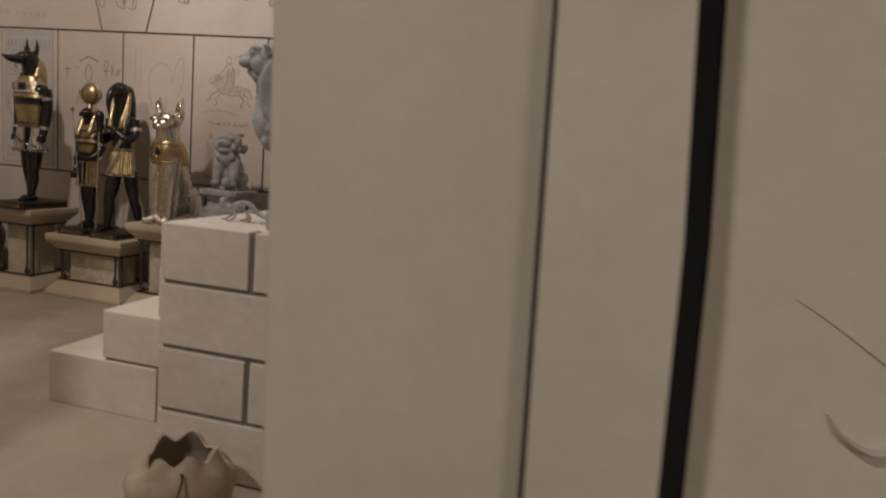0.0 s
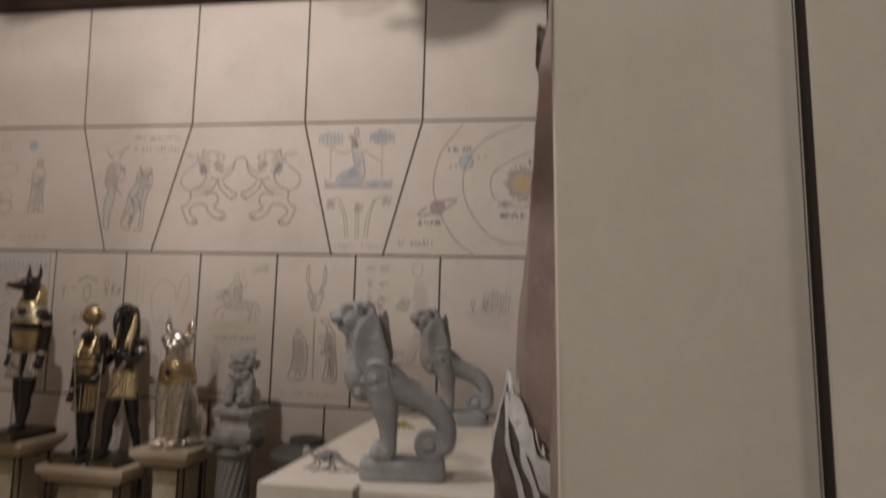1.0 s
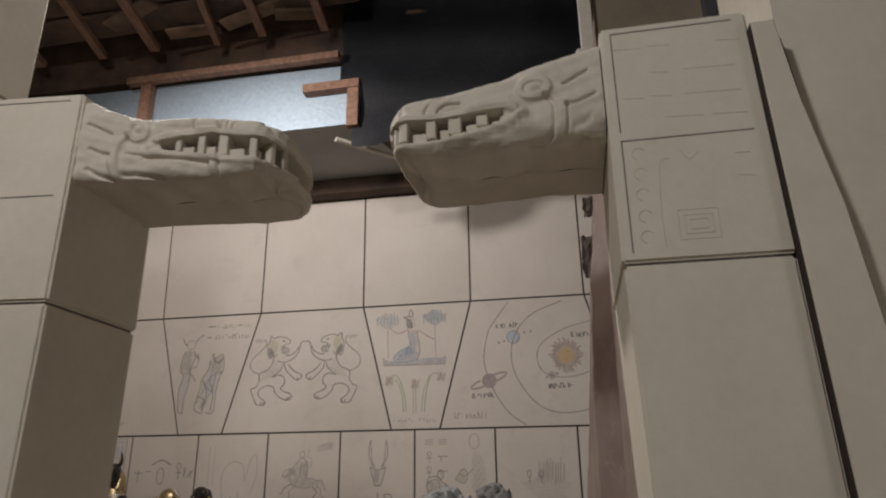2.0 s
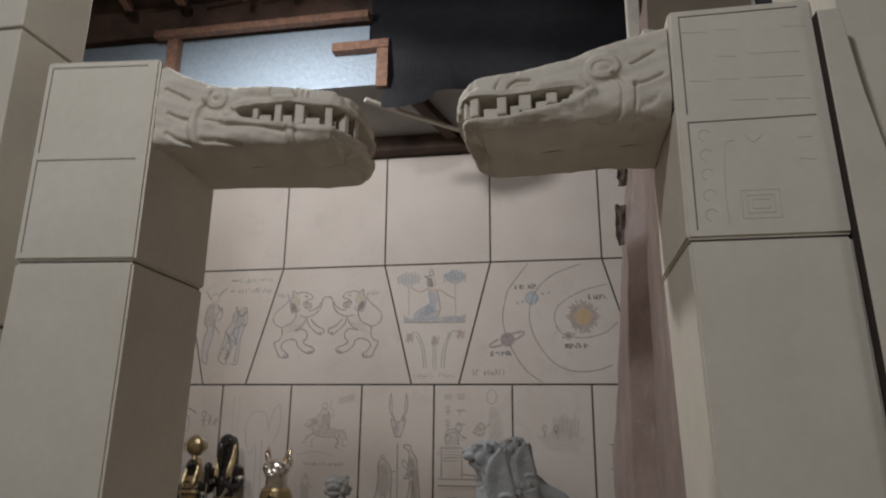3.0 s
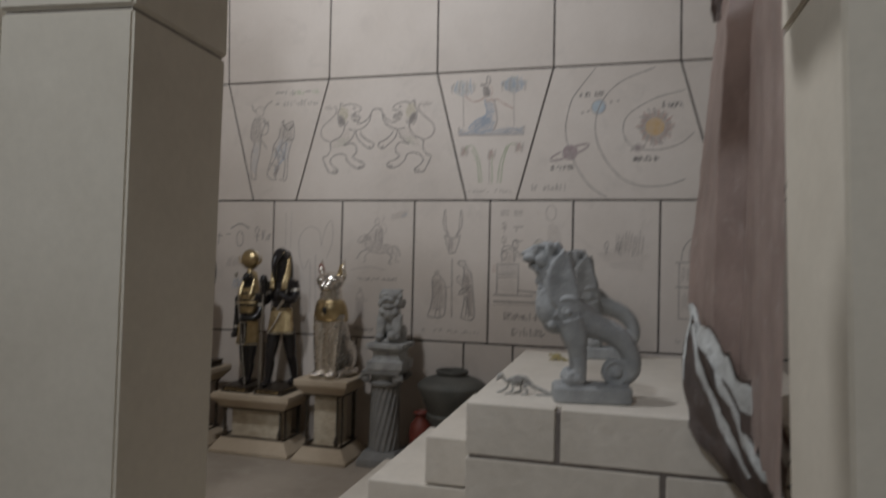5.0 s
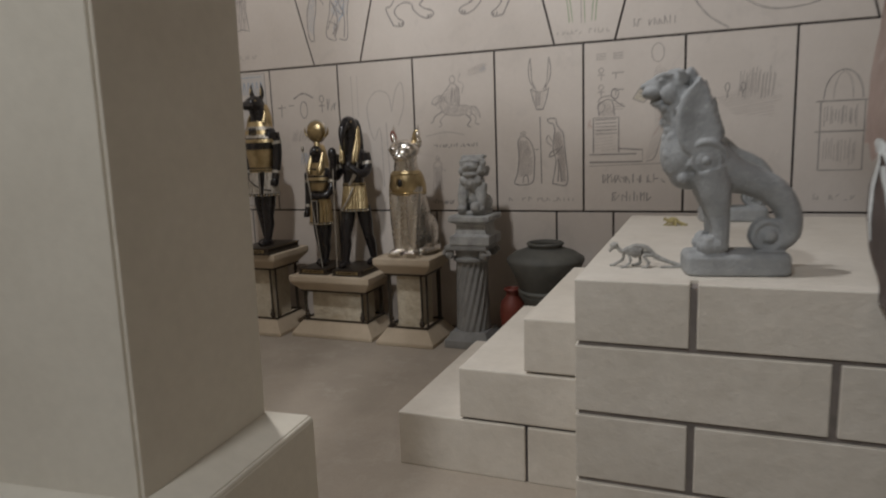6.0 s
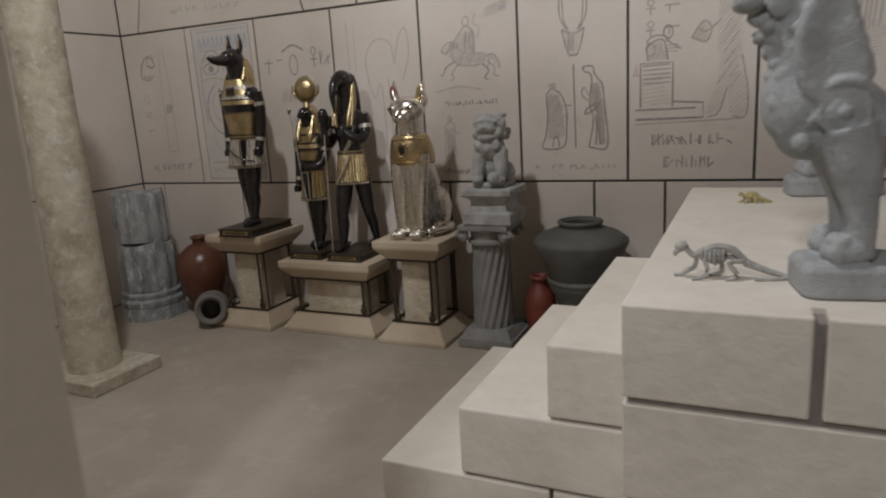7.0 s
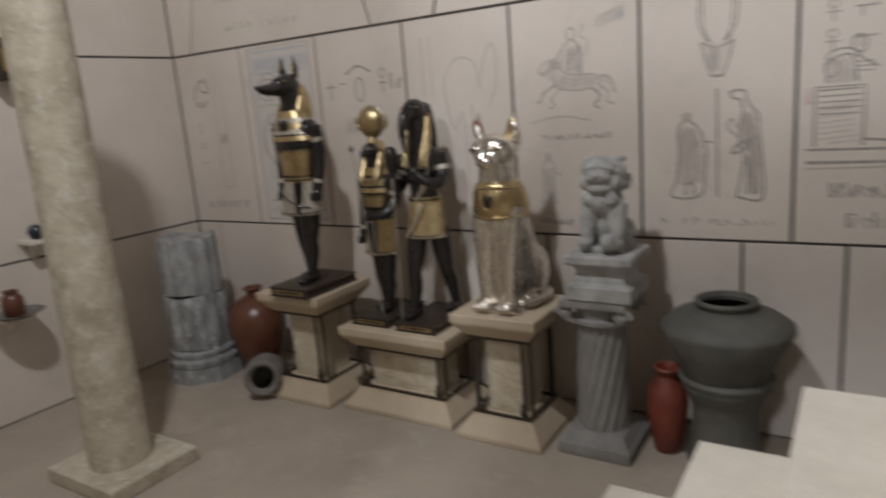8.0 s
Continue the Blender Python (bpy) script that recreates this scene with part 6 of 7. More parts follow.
class Sketch:
    """Thin strokes laid on the wall, in metres of x and z about a centre."""

    def __init__(self, cx, cz, scale=1.0):
        self.cx, self.cz, self.k = cx, cz, scale
        self.bms = {}
        self.lift = 0

    def _bm(self, m):
        return self.bms.setdefault(m.name, (bmesh.new(), m))[0]

    def line(self, pts, w=0.0045, m=None, curve=True):
        m = m or PENCIL
        bm = self._bm(m)
        self.lift = (self.lift + 1) % 150
        ink = INK_Y - 0.000004 * self.lift
        p3 = [(self.cx + self.k * x, 0, self.cz + self.k * z) for x, z in pts]
        way = spline(p3, 5) if curve and len(p3) > 2 else [Vector(q) for q in p3]
        left, right = [], []
        for i, c in enumerate(way):
            t = way[min(i + 1, len(way) - 1)] - way[max(i - 1, 0)]
            n = Vector((-t.z, 0, t.x))
            if n.length < 1e-9:
                n = Vector((0, 0, 1))
            n.normalize()
            ww = w * (0.62 + 0.25 * noise.noise(Vector((c.x * 40, 1.0, c.z * 40))))
            a, b = c + n * ww, c - n * ww
            left.append(bm.verts.new((a.x, ink, a.z)))
            right.append(bm.verts.new((b.x, ink, b.z)))
        for i in range(len(way) - 1):
            bm.faces.new((left[i], left[i + 1], right[i + 1], right[i]))
        return self

    def arc(self, x, z, rx, rz=None, a0=0, a1=360, w=0.0045, m=None):
        rz = rz or rx
        n = max(5, int(abs(a1 - a0) / 24))
        return self.line([(x + rx * math.cos(radians(a0 + (a1 - a0) * i / n)), z + rz * math.sin(radians(a0 + (a1 - a0) * i / n))) for i in range(n + 1)], w, m)

    def fill(self, pts, m, dy=0.0003):
        bm = self._bm(m)
        bm.faces.new([bm.verts.new((self.cx + self.k * x, INK_Y + dy, self.cz + self.k * z)) for x, z in pts])
        return self

    def disc(self, x, z, r, m):
        return self.fill([(x + r * math.cos(a), z + r * math.sin(a)) for a in (2 * math.pi * i / 18 for i in range(18))], m)

    def bars(self, x, z, length, h=0.03, m=None, seed=1, step=0.022):
        """Unreadable writing: small upright and level bars."""
        rnd = random.Random(seed)
        u = x
        while u < x + length:
            hh = h * rnd.uniform(0.6, 1)
            if rnd.random() < 0.75:
                self.line([(u, z), (u, z + hh)], 0.005, m, False)
            if rnd.random() < 0.6:
                self.line([(u, z + hh * rnd.choice((0, 0.5, 1))), (u + step * 0.7, z + hh * rnd.choice((0, 0.5, 1)))], 0.0045, m, False)
            u += step * rnd.uniform(0.7, 1.3)
        return self

    def shade(self, x, z, w, h, m=None, n=9, slant=0.3, seed=3):
        rnd = random.Random(seed)
        n = int(n * 1.7)
        for i in range(n):
            u = x + w * i / n + rnd.uniform(-0.004, 0.004)
            self.line([(u, z + rnd.uniform(0, h * 0.3)), (u + h * slant, z + h * rnd.uniform(0.75, 1))], 0.0034, MID if m is PENCIL else (m or FAINT), False)
        return self

    def hatch(self, pts, m=None, gap=0.007, w=0.0042, lean=0.5, seed=1):
        """Slanting soft strokes that fill a closed outline."""
        rnd = random.Random(seed)
        gap, w = gap * 1.25 / self.k, w * 0.5
        lo, hi = min(z - lean * x for x, z in pts), max(z - lean * x for x, z in pts)
        c = lo + gap * 0.5
        while c < hi:
            cuts = []
            for (xa, za), (xb, zb) in zip(pts, pts[1:] + pts[:1]):
                da, db = za - lean * xa - c, zb - lean * xb - c
                if (da < 0) != (db < 0):
                    cuts.append(xa + (xb - xa) * da / (da - db))
            cuts.sort()
            for x0, x1 in zip(cuts[::2], cuts[1::2]):
                x1 -= (x1 - x0) * rnd.uniform(0, 0.16)
                if x1 - x0 > gap * 0.5:
                    self.line([(x0, c + lean * x0), (x1, c + lean * x1)], w, m or FAINT, False)
            c += gap * rnd.uniform(0.8, 1.25)
        return self

    def done(self, label):
        for bm, m in self.bms.values():
            ob_from("drawing", bm, m, wall_north, label)


def robed(s, x, z, h, m=None, face=1, seed=0):
    """A plain robed outline with a round top."""
    m = m or PENCIL
    s.arc(x, z + h * 0.9, h * 0.055, h * 0.075, m=m)
    s.line([(x - 0.03 * h, z + 0.83 * h), (x - 0.13 * h, z + 0.72 * h), (x - 0.13 * h, z + 0.4 * h), (x - 0.17 * h, z)], m=m)
    s.line([(x + 0.03 * h, z + 0.83 * h), (x + 0.12 * h, z + 0.73 * h), (x + 0.1 * h, z + 0.4 * h), (x + 0.14 * h, z)], m=m)
    s.line([(x - 0.17 * h, z), (x, z + 0.015), (x + 0.14 * h, z)], m=m)
    s.line([(x + face * 0.05 * h, z + 0.7 * h), (x + face * 0.2 * h, z + 0.56 * h), (x + face * 0.24 * h, z + 0.58 * h)], m=m)
    s.shade(x - 0.11 * h, z + 0.03 * h, 0.2 * h, 0.62 * h, FAINT, 9, 0.06, seed)
    s.shade(x - 0.12 * h, z + 0.35 * h, 0.2 * h, 0.35 * h, MID if m is PENCIL else m, 6, 0.12, seed + 1)
    s.line([(x - 0.05 * h, z), (x - 0.04 * h, z + 0.3 * h), (x, z + 0.5 * h)], 0.004, MID if m is PENCIL else m)
    s.line([(x + 0.05 * h, z), (x + 0.04 * h, z + 0.25 * h)], 0.004, MID if m is PENCIL else m)
    s.line([(x - face * 0.1 * h, z + 0.7 * h), (x - face * 0.04 * h, z + 0.52 * h), (x + face * 0.1 * h, z + 0.5 * h)], 0.0045, m)
    s.shade(x - 0.03 * h, z + 0.82 * h, 0.06 * h, 0.12 * h, m, 4, 0.1, seed)


def beast(s, f):
    """One rampant lion of the pair, in sixteen-millimetre units of length; f mirrors it."""
    def L(pts, w=0.0068, m=None):
        s.line([(f * x, z) for x, z in pts], w, m)

    def H(pts, m, gap, w, lean, seed):
        s.hatch([(f * x, z) for x, z in pts], m, gap, w, f * lean, seed)

    # ear, brow, muzzle, open jaws
    L([(-16.3, 12.4), (-16, 14.7), (-14.5, 13.5), (-12.4, 14.1), (-9.6, 13.7), (-7.6, 12.8), (-7, 11.6), (-7.7, 10.9), (-9.2, 10.7), (-10.4, 9.8)], 0.006, PENCIL)
    L([(-10.4, 9.8), (-9, 9.4), (-7.6, 8.9), (-7.4, 7.6), (-8.6, 6.8), (-10.6, 7.2)], 0.0055, PENCIL)
    H([(-11.4, 10), (-8.6, 9.6), (-7.6, 8.6), (-7.8, 7), (-9.6, 7), (-11.4, 8.2)], PENCIL, 0.006, 0.006, 0.4, 2)
    L([(-10.6, 12.3), (-9.4, 12.1)], 0.008, PENCIL)
    # mane
    L([(-16.3, 12.6), (-17.2, 10.2), (-17, 7), (-15.8, 4.8), (-14.8, 6), (-13.6, 5.4), (-12.6, 6.8)], 0.0055)
    H([(-16, 13.4), (-17, 9.5), (-16.6, 6), (-15, 6.4), (-13, 7), (-12.4, 10.5), (-13.2, 13)], OCHRE, 0.014, 0.005, 2.2, 3)
    H([(-17, 9.4), (-15.6, 9.8), (-14.2, 8), (-13.7, 5.8), (-15.4, 5), (-16.6, 6.2)], PENCIL, 0.006, 0.0065, 2.6, 6)
    H([(-16, 0), (-11, 0), (-12, -3), (-19, -4)], GREEN, 0.016, 0.004, 0.5, 7)
    # forelegs
    L([(-12.2, 3.7), (-9.2, 3), (-5.7, 4.2), (-3.2, 6.7), (-2.2, 10.7), (-0.9, 11.7), (0, 11.5)])
    L([(-8.7, 6), (-6.7, 6), (-4.2, 7.4), (-2.9, 9.4)])
    L([(-9.2, 2.7), (-8.2, -0.3), (-5.7, -2.8), (-3.2, -4.6), (-1.2, -3.8), (-1.4, -2.3), (-3.7, -1.3), (-6.2, 0.7), (-7.2, 2.2)])
    L([(-2.8, -3.4), (-2.6, -5)], 0.006)
    # back and belly
    L([(-14.2, 6), (-14.4, 3.2), (-16.2, 0.4), (-19.2, -1), (-20.2, -2), (-20, -5)])
    L([(-9.7, 2.2), (-10.7, -0.3), (-13.7, -2.6), (-14.2, -3.3)], 0.0065, PENCIL)
    s.hatch([(f * x, z) for x, z in ((-14, 4), (-10.6, 3.4), (-11, -0.5), (-14.2, -3), (-19.5, -4.5), (-19, -1.4), (-16, 0.2))], FAINT, 0.011, 0.0035, f * 0.6, 4)
    # hind legs with paws
    L([(-14.2, -3), (-10.7, -2.3), (-8.7, -3.8), (-8.7, -6.3), (-10.2, -7.8), (-8.4, -9.3), (-5.7, -10.3), (-4.9, -11.8), (-7.2, -12.8), (-10.2, -11.8)])
    L([(-10.2, -11.8), (-12.7, -9.3), (-13.4, -7.3), (-16.2, -6.6), (-19.2, -7.8), (-20.2, -9.8), (-18.7, -11.8), (-16.7, -13.3), (-17.7, -14.6), (-20.7, -14.3)])
    L([(-20.7, -14.3), (-22, -11.8), (-23.2, -9.3), (-23.4, -7.8), (-21.7, -7.3), (-20.2, -5.3)])
    for x, z in ((-17.4, -13.4), (-18.6, -13.2), (-6, -11.4), (-7, -11.6)):
        L([(x, z), (x + 0.2, z - 1.4)], 0.008, PENCIL)
    # tail with its tuft
    L([(-20.2, -1.6), (-23.2, -0.3), (-24.7, 2.2), (-23.7, 5.2), (-20.2, 8.2), (-18, 10.7), (-18.2, 12.7), (-19.2, 13.2)], 0.008, MID)
    s.hatch([(f * x, z) for x, z in ((-18.5, 12.8), (-21.2, 13.9), (-23.7, 13.4), (-23.2, 12.2), (-20.2, 11.8))], MID, 0.006, 0.006, f * 0.2, 5)


def glyphs(s, x, z, cols, rows_n, seed, pitch=0.09, m=None):
    rnd = random.Random(seed)
    for i in range(cols):
        for j in range(rows_n):
            u, v = x + i * pitch, z - j * pitch
            kind = rnd.randrange(5)
            if kind == 0:
                s.arc(u, v, 0.018, 0.026, m=m)
            elif kind == 1:
                s.line([(u - 0.03, v), (u + 0.03, v)], 0.005, m, False)
                s.line([(u - 0.01, v), (u - 0.012, v - 0.03)], 0.005, m, False)
            elif kind == 2:
                for k in (-1, 0, 1):
                    s.line([(u - 0.025, v + 0.012 * k), (u + 0.025, v + 0.014 * k)], 0.004, m, False)
            elif kind == 3:
                s.line([(u - 0.015, v - 0.03), (u - 0.01, v + 0.02), (u + 0.01, v + 0.03), (u + 0.015, v - 0.03)], 0.005, m)
            else:
                s.arc(u, v + 0.015, 0.012, m=m)
                s.line([(u, v), (u, v - 0.035)], 0.005, m, False)
                s.line([(u - 0.018, v - 0.008), (u + 0.018, v - 0.008)], 0.005, m, False)


# two rampant lions
s = Sketch(-2.235, 1.985, 0.0157)
beast(s, 1)
beast(s, -1)
s.done("pencil drawing of two rampant lions face to face")

# a horned shape and a crowned one, with writing
s = Sketch(-2.235, 1.985, 0.0157)
s.arc(-53.5, 12.4, 2, m=MID)
s.line([(-57.7, 15.7), (-56.6, 13.2), (-55.2, 12.2)], 0.006)
s.line([(-51.8, 12.6), (-50, 15.4), (-47.7, 16.7)], 0.006)
s.line([(-55.7, 9.7), (-57.2, 6.2), (-57.4, 1.2), (-55.7, -1.3), (-57, -5.8), (-57.2, -11.8), (-56.4, -16.3), (-54.2, -16.8)], 0.0058, PENCIL)
s.line([(-52.2, 9.7), (-50.7, 7.7), (-52, 4.2), (-52.7, 0.2), (-53.2, -5.8), (-54.4, -10.8), (-54.7, -16.3)], 0.0058, PENCIL)
s.line([(-52, 8.2), (-49.4, 6.2), (-49.7, 3.2), (-51.7, 2.2)], 0.0055)
s.line([(-52.7, 0.2), (-50.7, -2.3), (-49.7, -3.8)], 0.006)
s.line([(-49.7, 8.2), (-49.5, 6)], 0.009)
s.hatch([(-55.5, 10), (-52.4, 10), (-52.2, 4), (-52.8, -1), (-57, -0.5), (-57.2, 5)], PENCIL, 0.008, 0.0055, 0.8, 6)
s.hatch([(-56, -1.5), (-53, -1), (-53.6, -8), (-55, -15), (-57, -12)], BLUE, 0.011, 0.004, 0.5, 7)
s.line([(-43.2, 6.7), (-42.2, 8.2), (-41.7, 6.2), (-38.2, 7.7), (-37.4, 5.7), (-37, 1.2), (-39.2, -0.8)], 0.0058, PENCIL)
s.line([(-43.7, 5.2), (-44.2, 1.2), (-46.7, -2.8), (-47.2, -6.8), (-49.2, -14.8), (-46, -17.2), (-44.6, -16.6)], 0.0058, PENCIL)
s.line([(-37, 1.2), (-38.7, -2.8), (-39.7, -7.8), (-40.2, -16.8), (-43.7, -16.9)], 0.006)
s.line([(-44.7, -2.8), (-41.2, -6.8), (-43.2, -9.8), (-46, -13)], 0.0055, BLUE)
s.line([(-45.2, -9.8), (-45.7, -15.8)], 0.005, MID, False)
s.line([(-42.7, -9.8), (-45.4, -15.8)], 0.005, MID, False)
s.line([(-46.5, -3), (-42, -8), (-40.5, -1)], 0.006)
s.line([(-48.5, -13), (-43, -2), (-41.5, 6)], 0.005)
s.line([(-42.5, 6.5), (-40, 4), (-37.5, 6)], 0.007, INK)
s.hatch([(-43.5, 6.4), (-38, 7.2), (-37.2, 1.5), (-39.4, -1), (-43.8, 1)], PENCIL, 0.009, 0.005, 0.9, 8)
s.hatch([(-44, 0.5), (-38.4, -1), (-40, -8), (-43, -9.5), (-46.8, -7)], BLUE, 0.009, 0.004, 0.7, 9)
s.line([(-45.5, -16.5), (-44, -9), (-46.5, -3)], 0.0065)
s.line([(-41.5, -16.5), (-41, -9), (-43, -3), (-38.5, 1)], 0.0065)
s.line([(-48, -10), (-44.5, -12), (-46.5, -15)], 0.006)
s.done("faint pencil drawing of a horned shape and a crowned one")
s = Sketch(-2.96, 1.98)
s.line([(0.0, 0.322), (0.06, 0.322)], 0.007, PENCIL, False)
s.bars(0.075, 0.303, 0.06, 0.036, PENCIL, 5)
s.bars(0.145, 0.305, 0.07, 0.036, GREEN, 7)
s.line([(0.22, 0.322), (0.255, 0.324)], 0.007, PENCIL, False)
s.bars(0.265, 0.308, 0.04, 0.036, GREEN, 8)
s.line([(0.0, 0.246), (0.03, 0.246)], 0.009, PENCIL, False)
s.bars(0.055, 0.23, 0.27, 0.036, PENCIL, 6)
s.done("faint lines of pencil writing")

# blue garden scene with flowers below
s = Sketch(-1.475, 2.0)
for xc, wide, tip in ((-0.19, 0.078, 0.0), (0.126, 0.076, 0.012)):
    s.line([(xc + 0.006, 0.03), (xc + 0.002, 0.13), (xc, 0.235)], 0.005, FAINT)
    crown = [(xc + wide * math.cos(a) * (1 + 0.16 * math.sin(5 * a)), 0.275 + tip + 0.047 * math.sin(a) * (1 + 0.2 * math.cos(4 * a))) for a in (2 * math.pi * i / 22 for i in range(22))]
    s.hatch(crown, BLUE, 0.011 if xc < 0 else 0.007, 0.005, 1.1, 14)
    s.hatch(crown, GREEN, 0.022, 0.004, -0.6, 17)
    for k in range(7):
        s.line([(xc - 0.07 + 0.023 * k, 0.245 + 0.012 * (k % 2)), (xc - 0.075 + 0.024 * k, 0.275), (xc - 0.06 + 0.02 * k, 0.31 + 0.01 * (k % 3))], 0.0045, BLUE if k % 2 else MID)
# kneeling shape: headdress, hair, dress, arms
s.line([(-0.045, 0.302), (-0.043, 0.335), (-0.03, 0.34), (-0.022, 0.3), (-0.05, 0.296), (-0.082, 0.292), (-0.06, 0.282)], 0.006, PENCIL)
s.hatch([(-0.064, 0.285), (-0.03, 0.285), (-0.02, 0.25), (-0.022, 0.218), (-0.06, 0.22), (-0.068, 0.25)], PENCIL, 0.005, 0.0075, 1.6, 15)
s.line([(-0.02, 0.283), (-0.008, 0.25), (-0.012, 0.225)], 0.0045, PINK)
s.line([(-0.052, 0.205), (-0.051, 0.17), (-0.042, 0.108), (-0.111, 0.069), (-0.15, 0.022), (-0.109, -0.002), (0.002, 0.006)], 0.0055, BLUE)
s.line([(0.012, 0.2), (0.008, 0.178), (0.02, 0.12), (0.025, 0.06), (0.004, 0.006)], 0.0065, MID)
s.hatch([(-0.05, 0.18), (0.005, 0.18), (0.02, 0.06), (0.0, 0.008), (-0.11, 0.0), (-0.148, 0.022), (-0.11, 0.068), (-0.042, 0.108)], BLUE, 0.007, 0.006, 0.4, 16)
s.hatch([(-0.045, 0.1), (0.0, 0.09), (-0.02, 0.05), (-0.13, 0.03)], BLUE, 0.006, 0.006, 0.55, 18)
s.hatch([(-0.055, 0.21), (0.02, 0.205), (0.008, 0.182), (-0.05, 0.18)], PINK, 0.008, 0.005, 0.3, 19)
s.line([(-0.052, 0.211), (-0.115, 0.188), (-0.164, 0.213), (-0.18, 0.235)], 0.005, PINK)
s.line([(0.02, 0.202), (0.077, 0.162), (0.124, 0.138)], 0.0055, PINK)
s.line([(-0.217, 0.03), (-0.216, -0.018), (0.192, -0.022), (0.192, 0.03)], 0.0055, MID, False)
s.hatch([(-0.216, 0.024), (-0.1, -0.002), (0.0, 0.0), (0.06, 0.026), (0.192, 0.026), (0.192, -0.02), (-0.216, -0.016)], BLUE, 0.008, 0.005, 0.7, 10)
s.hatch([(0.06, 0.022), (0.19, 0.022), (0.19, -0.016), (0.06, -0.016)], MID, 0.01, 0.005, 0.5, 20)
s.hatch([(-0.216, 0.02), (-0.12, -0.004), (-0.12, -0.016), (-0.216, -0.014)], MID, 0.01, 0.005, 0.5, 21)
s.line([(-0.061, -0.316), (-0.08, -0.187), (-0.122, -0.09), (-0.16, -0.09), (-0.175, -0.13)], 0.0055, GREEN)
s.line([(-0.078, -0.316), (-0.094, -0.19), (-0.13, -0.11)], 0.005, GREEN)
s.line([(0.055, -0.316), (0.068, -0.187), (0.105, -0.084), (0.145, -0.084)], 0.0055, GREEN)
s.line([(0.036, -0.316), (0.05, -0.19), (0.09, -0.086)], 0.005, GREEN)
s.line([(-0.016, -0.324), (-0.018, -0.12)], 0.0045, FAINT, False)
s.line([(0.002, -0.324), (-0.004, -0.12)], 0.0045, GREEN, False)
for x, z in ((-0.2, -0.16), (-0.03, -0.18), (0.14, -0.14)):
    s.shade(x, z, 0.05, 0.075, FAINT, 6, 0.1, 11)
    s.line([(x + 0.012, z + 0.015), (x + 0.022, z + 0.06), (x + 0.034, z + 0.02)], 0.005, PINK)
s.bars(-0.14, -0.375, 0.26, 0.022, FAINT, 13)
s.done("blue and green pencil drawing of a garden scene with trees and flowers")

# planets round a sun
s = Sketch(-0.61, 1.99)
s.disc(0.086, 0.012, 0.054, SUNYELLOW)
s.arc(0.086, 0.012, 0.056, m=MID)
rnd = random.Random(77)
for k in range(44):
    a = 2 * math.pi * k / 44
    r1 = rnd.uniform(0.08, 0.115)
    s.line([(0.086 + 0.06 * math.cos(a), 0.012 + 0.06 * math.sin(a)), (0.086 + r1 * math.cos(a + 0.1), 0.012 + r1 * math.sin(a + 0.1))], 0.0075, PINK if k % 3 == 0 else MID, False)
s.line([(0.247, 0.219), (0.078, 0.174), (-0.067, 0.082), (-0.089, -0.024), (-0.032, -0.103), (0.095, -0.123), (0.223, -0.091), (0.301, -0.026)], 0.0045)
s.line([(0.083, 0.357), (-0.103, 0.285), (-0.21, 0.178), (-0.251, 0.043), (-0.227, -0.103), (-0.125, -0.259), (0.001, -0.329), (0.152, -0.328), (0.253, -0.295)], 0.005)
s.line([(-0.255, 0.371), (-0.35, 0.248), (-0.397, 0.167), (-0.424, -0.009), (-0.371, -0.182), (-0.281, -0.324), (-0.179, -0.4)], 0.005)
s.disc(-0.234, 0.138, 0.04, mat("pale_blue_pencil", (0.42, 0.5, 0.56), 0.85, second=(0.52, 0.55, 0.56), scale=40, bump=0))
s.arc(-0.234, 0.138, 0.041, m=MID)
s.arc(-0.234, 0.138, 0.033, 0.033, -70, 70, 0.006, BLUE)
MAUVE = mat("mauve_pencil", (0.36, 0.29, 0.29), 0.85, second=(0.45, 0.38, 0.37), scale=40, bump=0)
s.disc(-0.395, -0.129, 0.046, MAUVE)
tilt = [(-0.398 + 0.112 * math.cos(a) - 0.012 * math.sin(a), -0.126 + 0.044 * math.cos(a) + 0.02 * math.sin(a)) for a in (math.pi * (0.62 + 1.76 * i / 20) for i in range(21))]
s.line(tilt, 0.007, MAUVE)
s.line([(x, z - 0.006) for x, z in tilt], 0.004, MID)
s.disc(-0.007, -0.11, 0.016, MAUVE)
s.arc(-0.007, -0.11, 0.022, m=MID)
for x, z in ((-0.164, 0.164), (-0.124, 0.17), (-0.326, 0.107), (-0.293, 0.115), (-0.04, -0.12), (0.026, -0.1)):
    s.disc(x, z, 0.008, MID)
for (x, z), long, seed in (((-0.34, 0.2), 0.13, 21), ((0.128, 0.122), 0.1, 22), ((-0.035, -0.188), 0.135, 23), ((-0.508, -0.232), 0.13, 24)):
    s.bars(x, z, long, 0.034, INK, seed, 0.018)
    s.bars(x + 0.006, z, long - 0.01, 0.034, PENCIL, seed + 40, 0.026)
s.bars(-0.635, -0.356, 0.22, 0.042, MID, 25)
s.done("pencil drawing of planets on rings round a yellow sun")

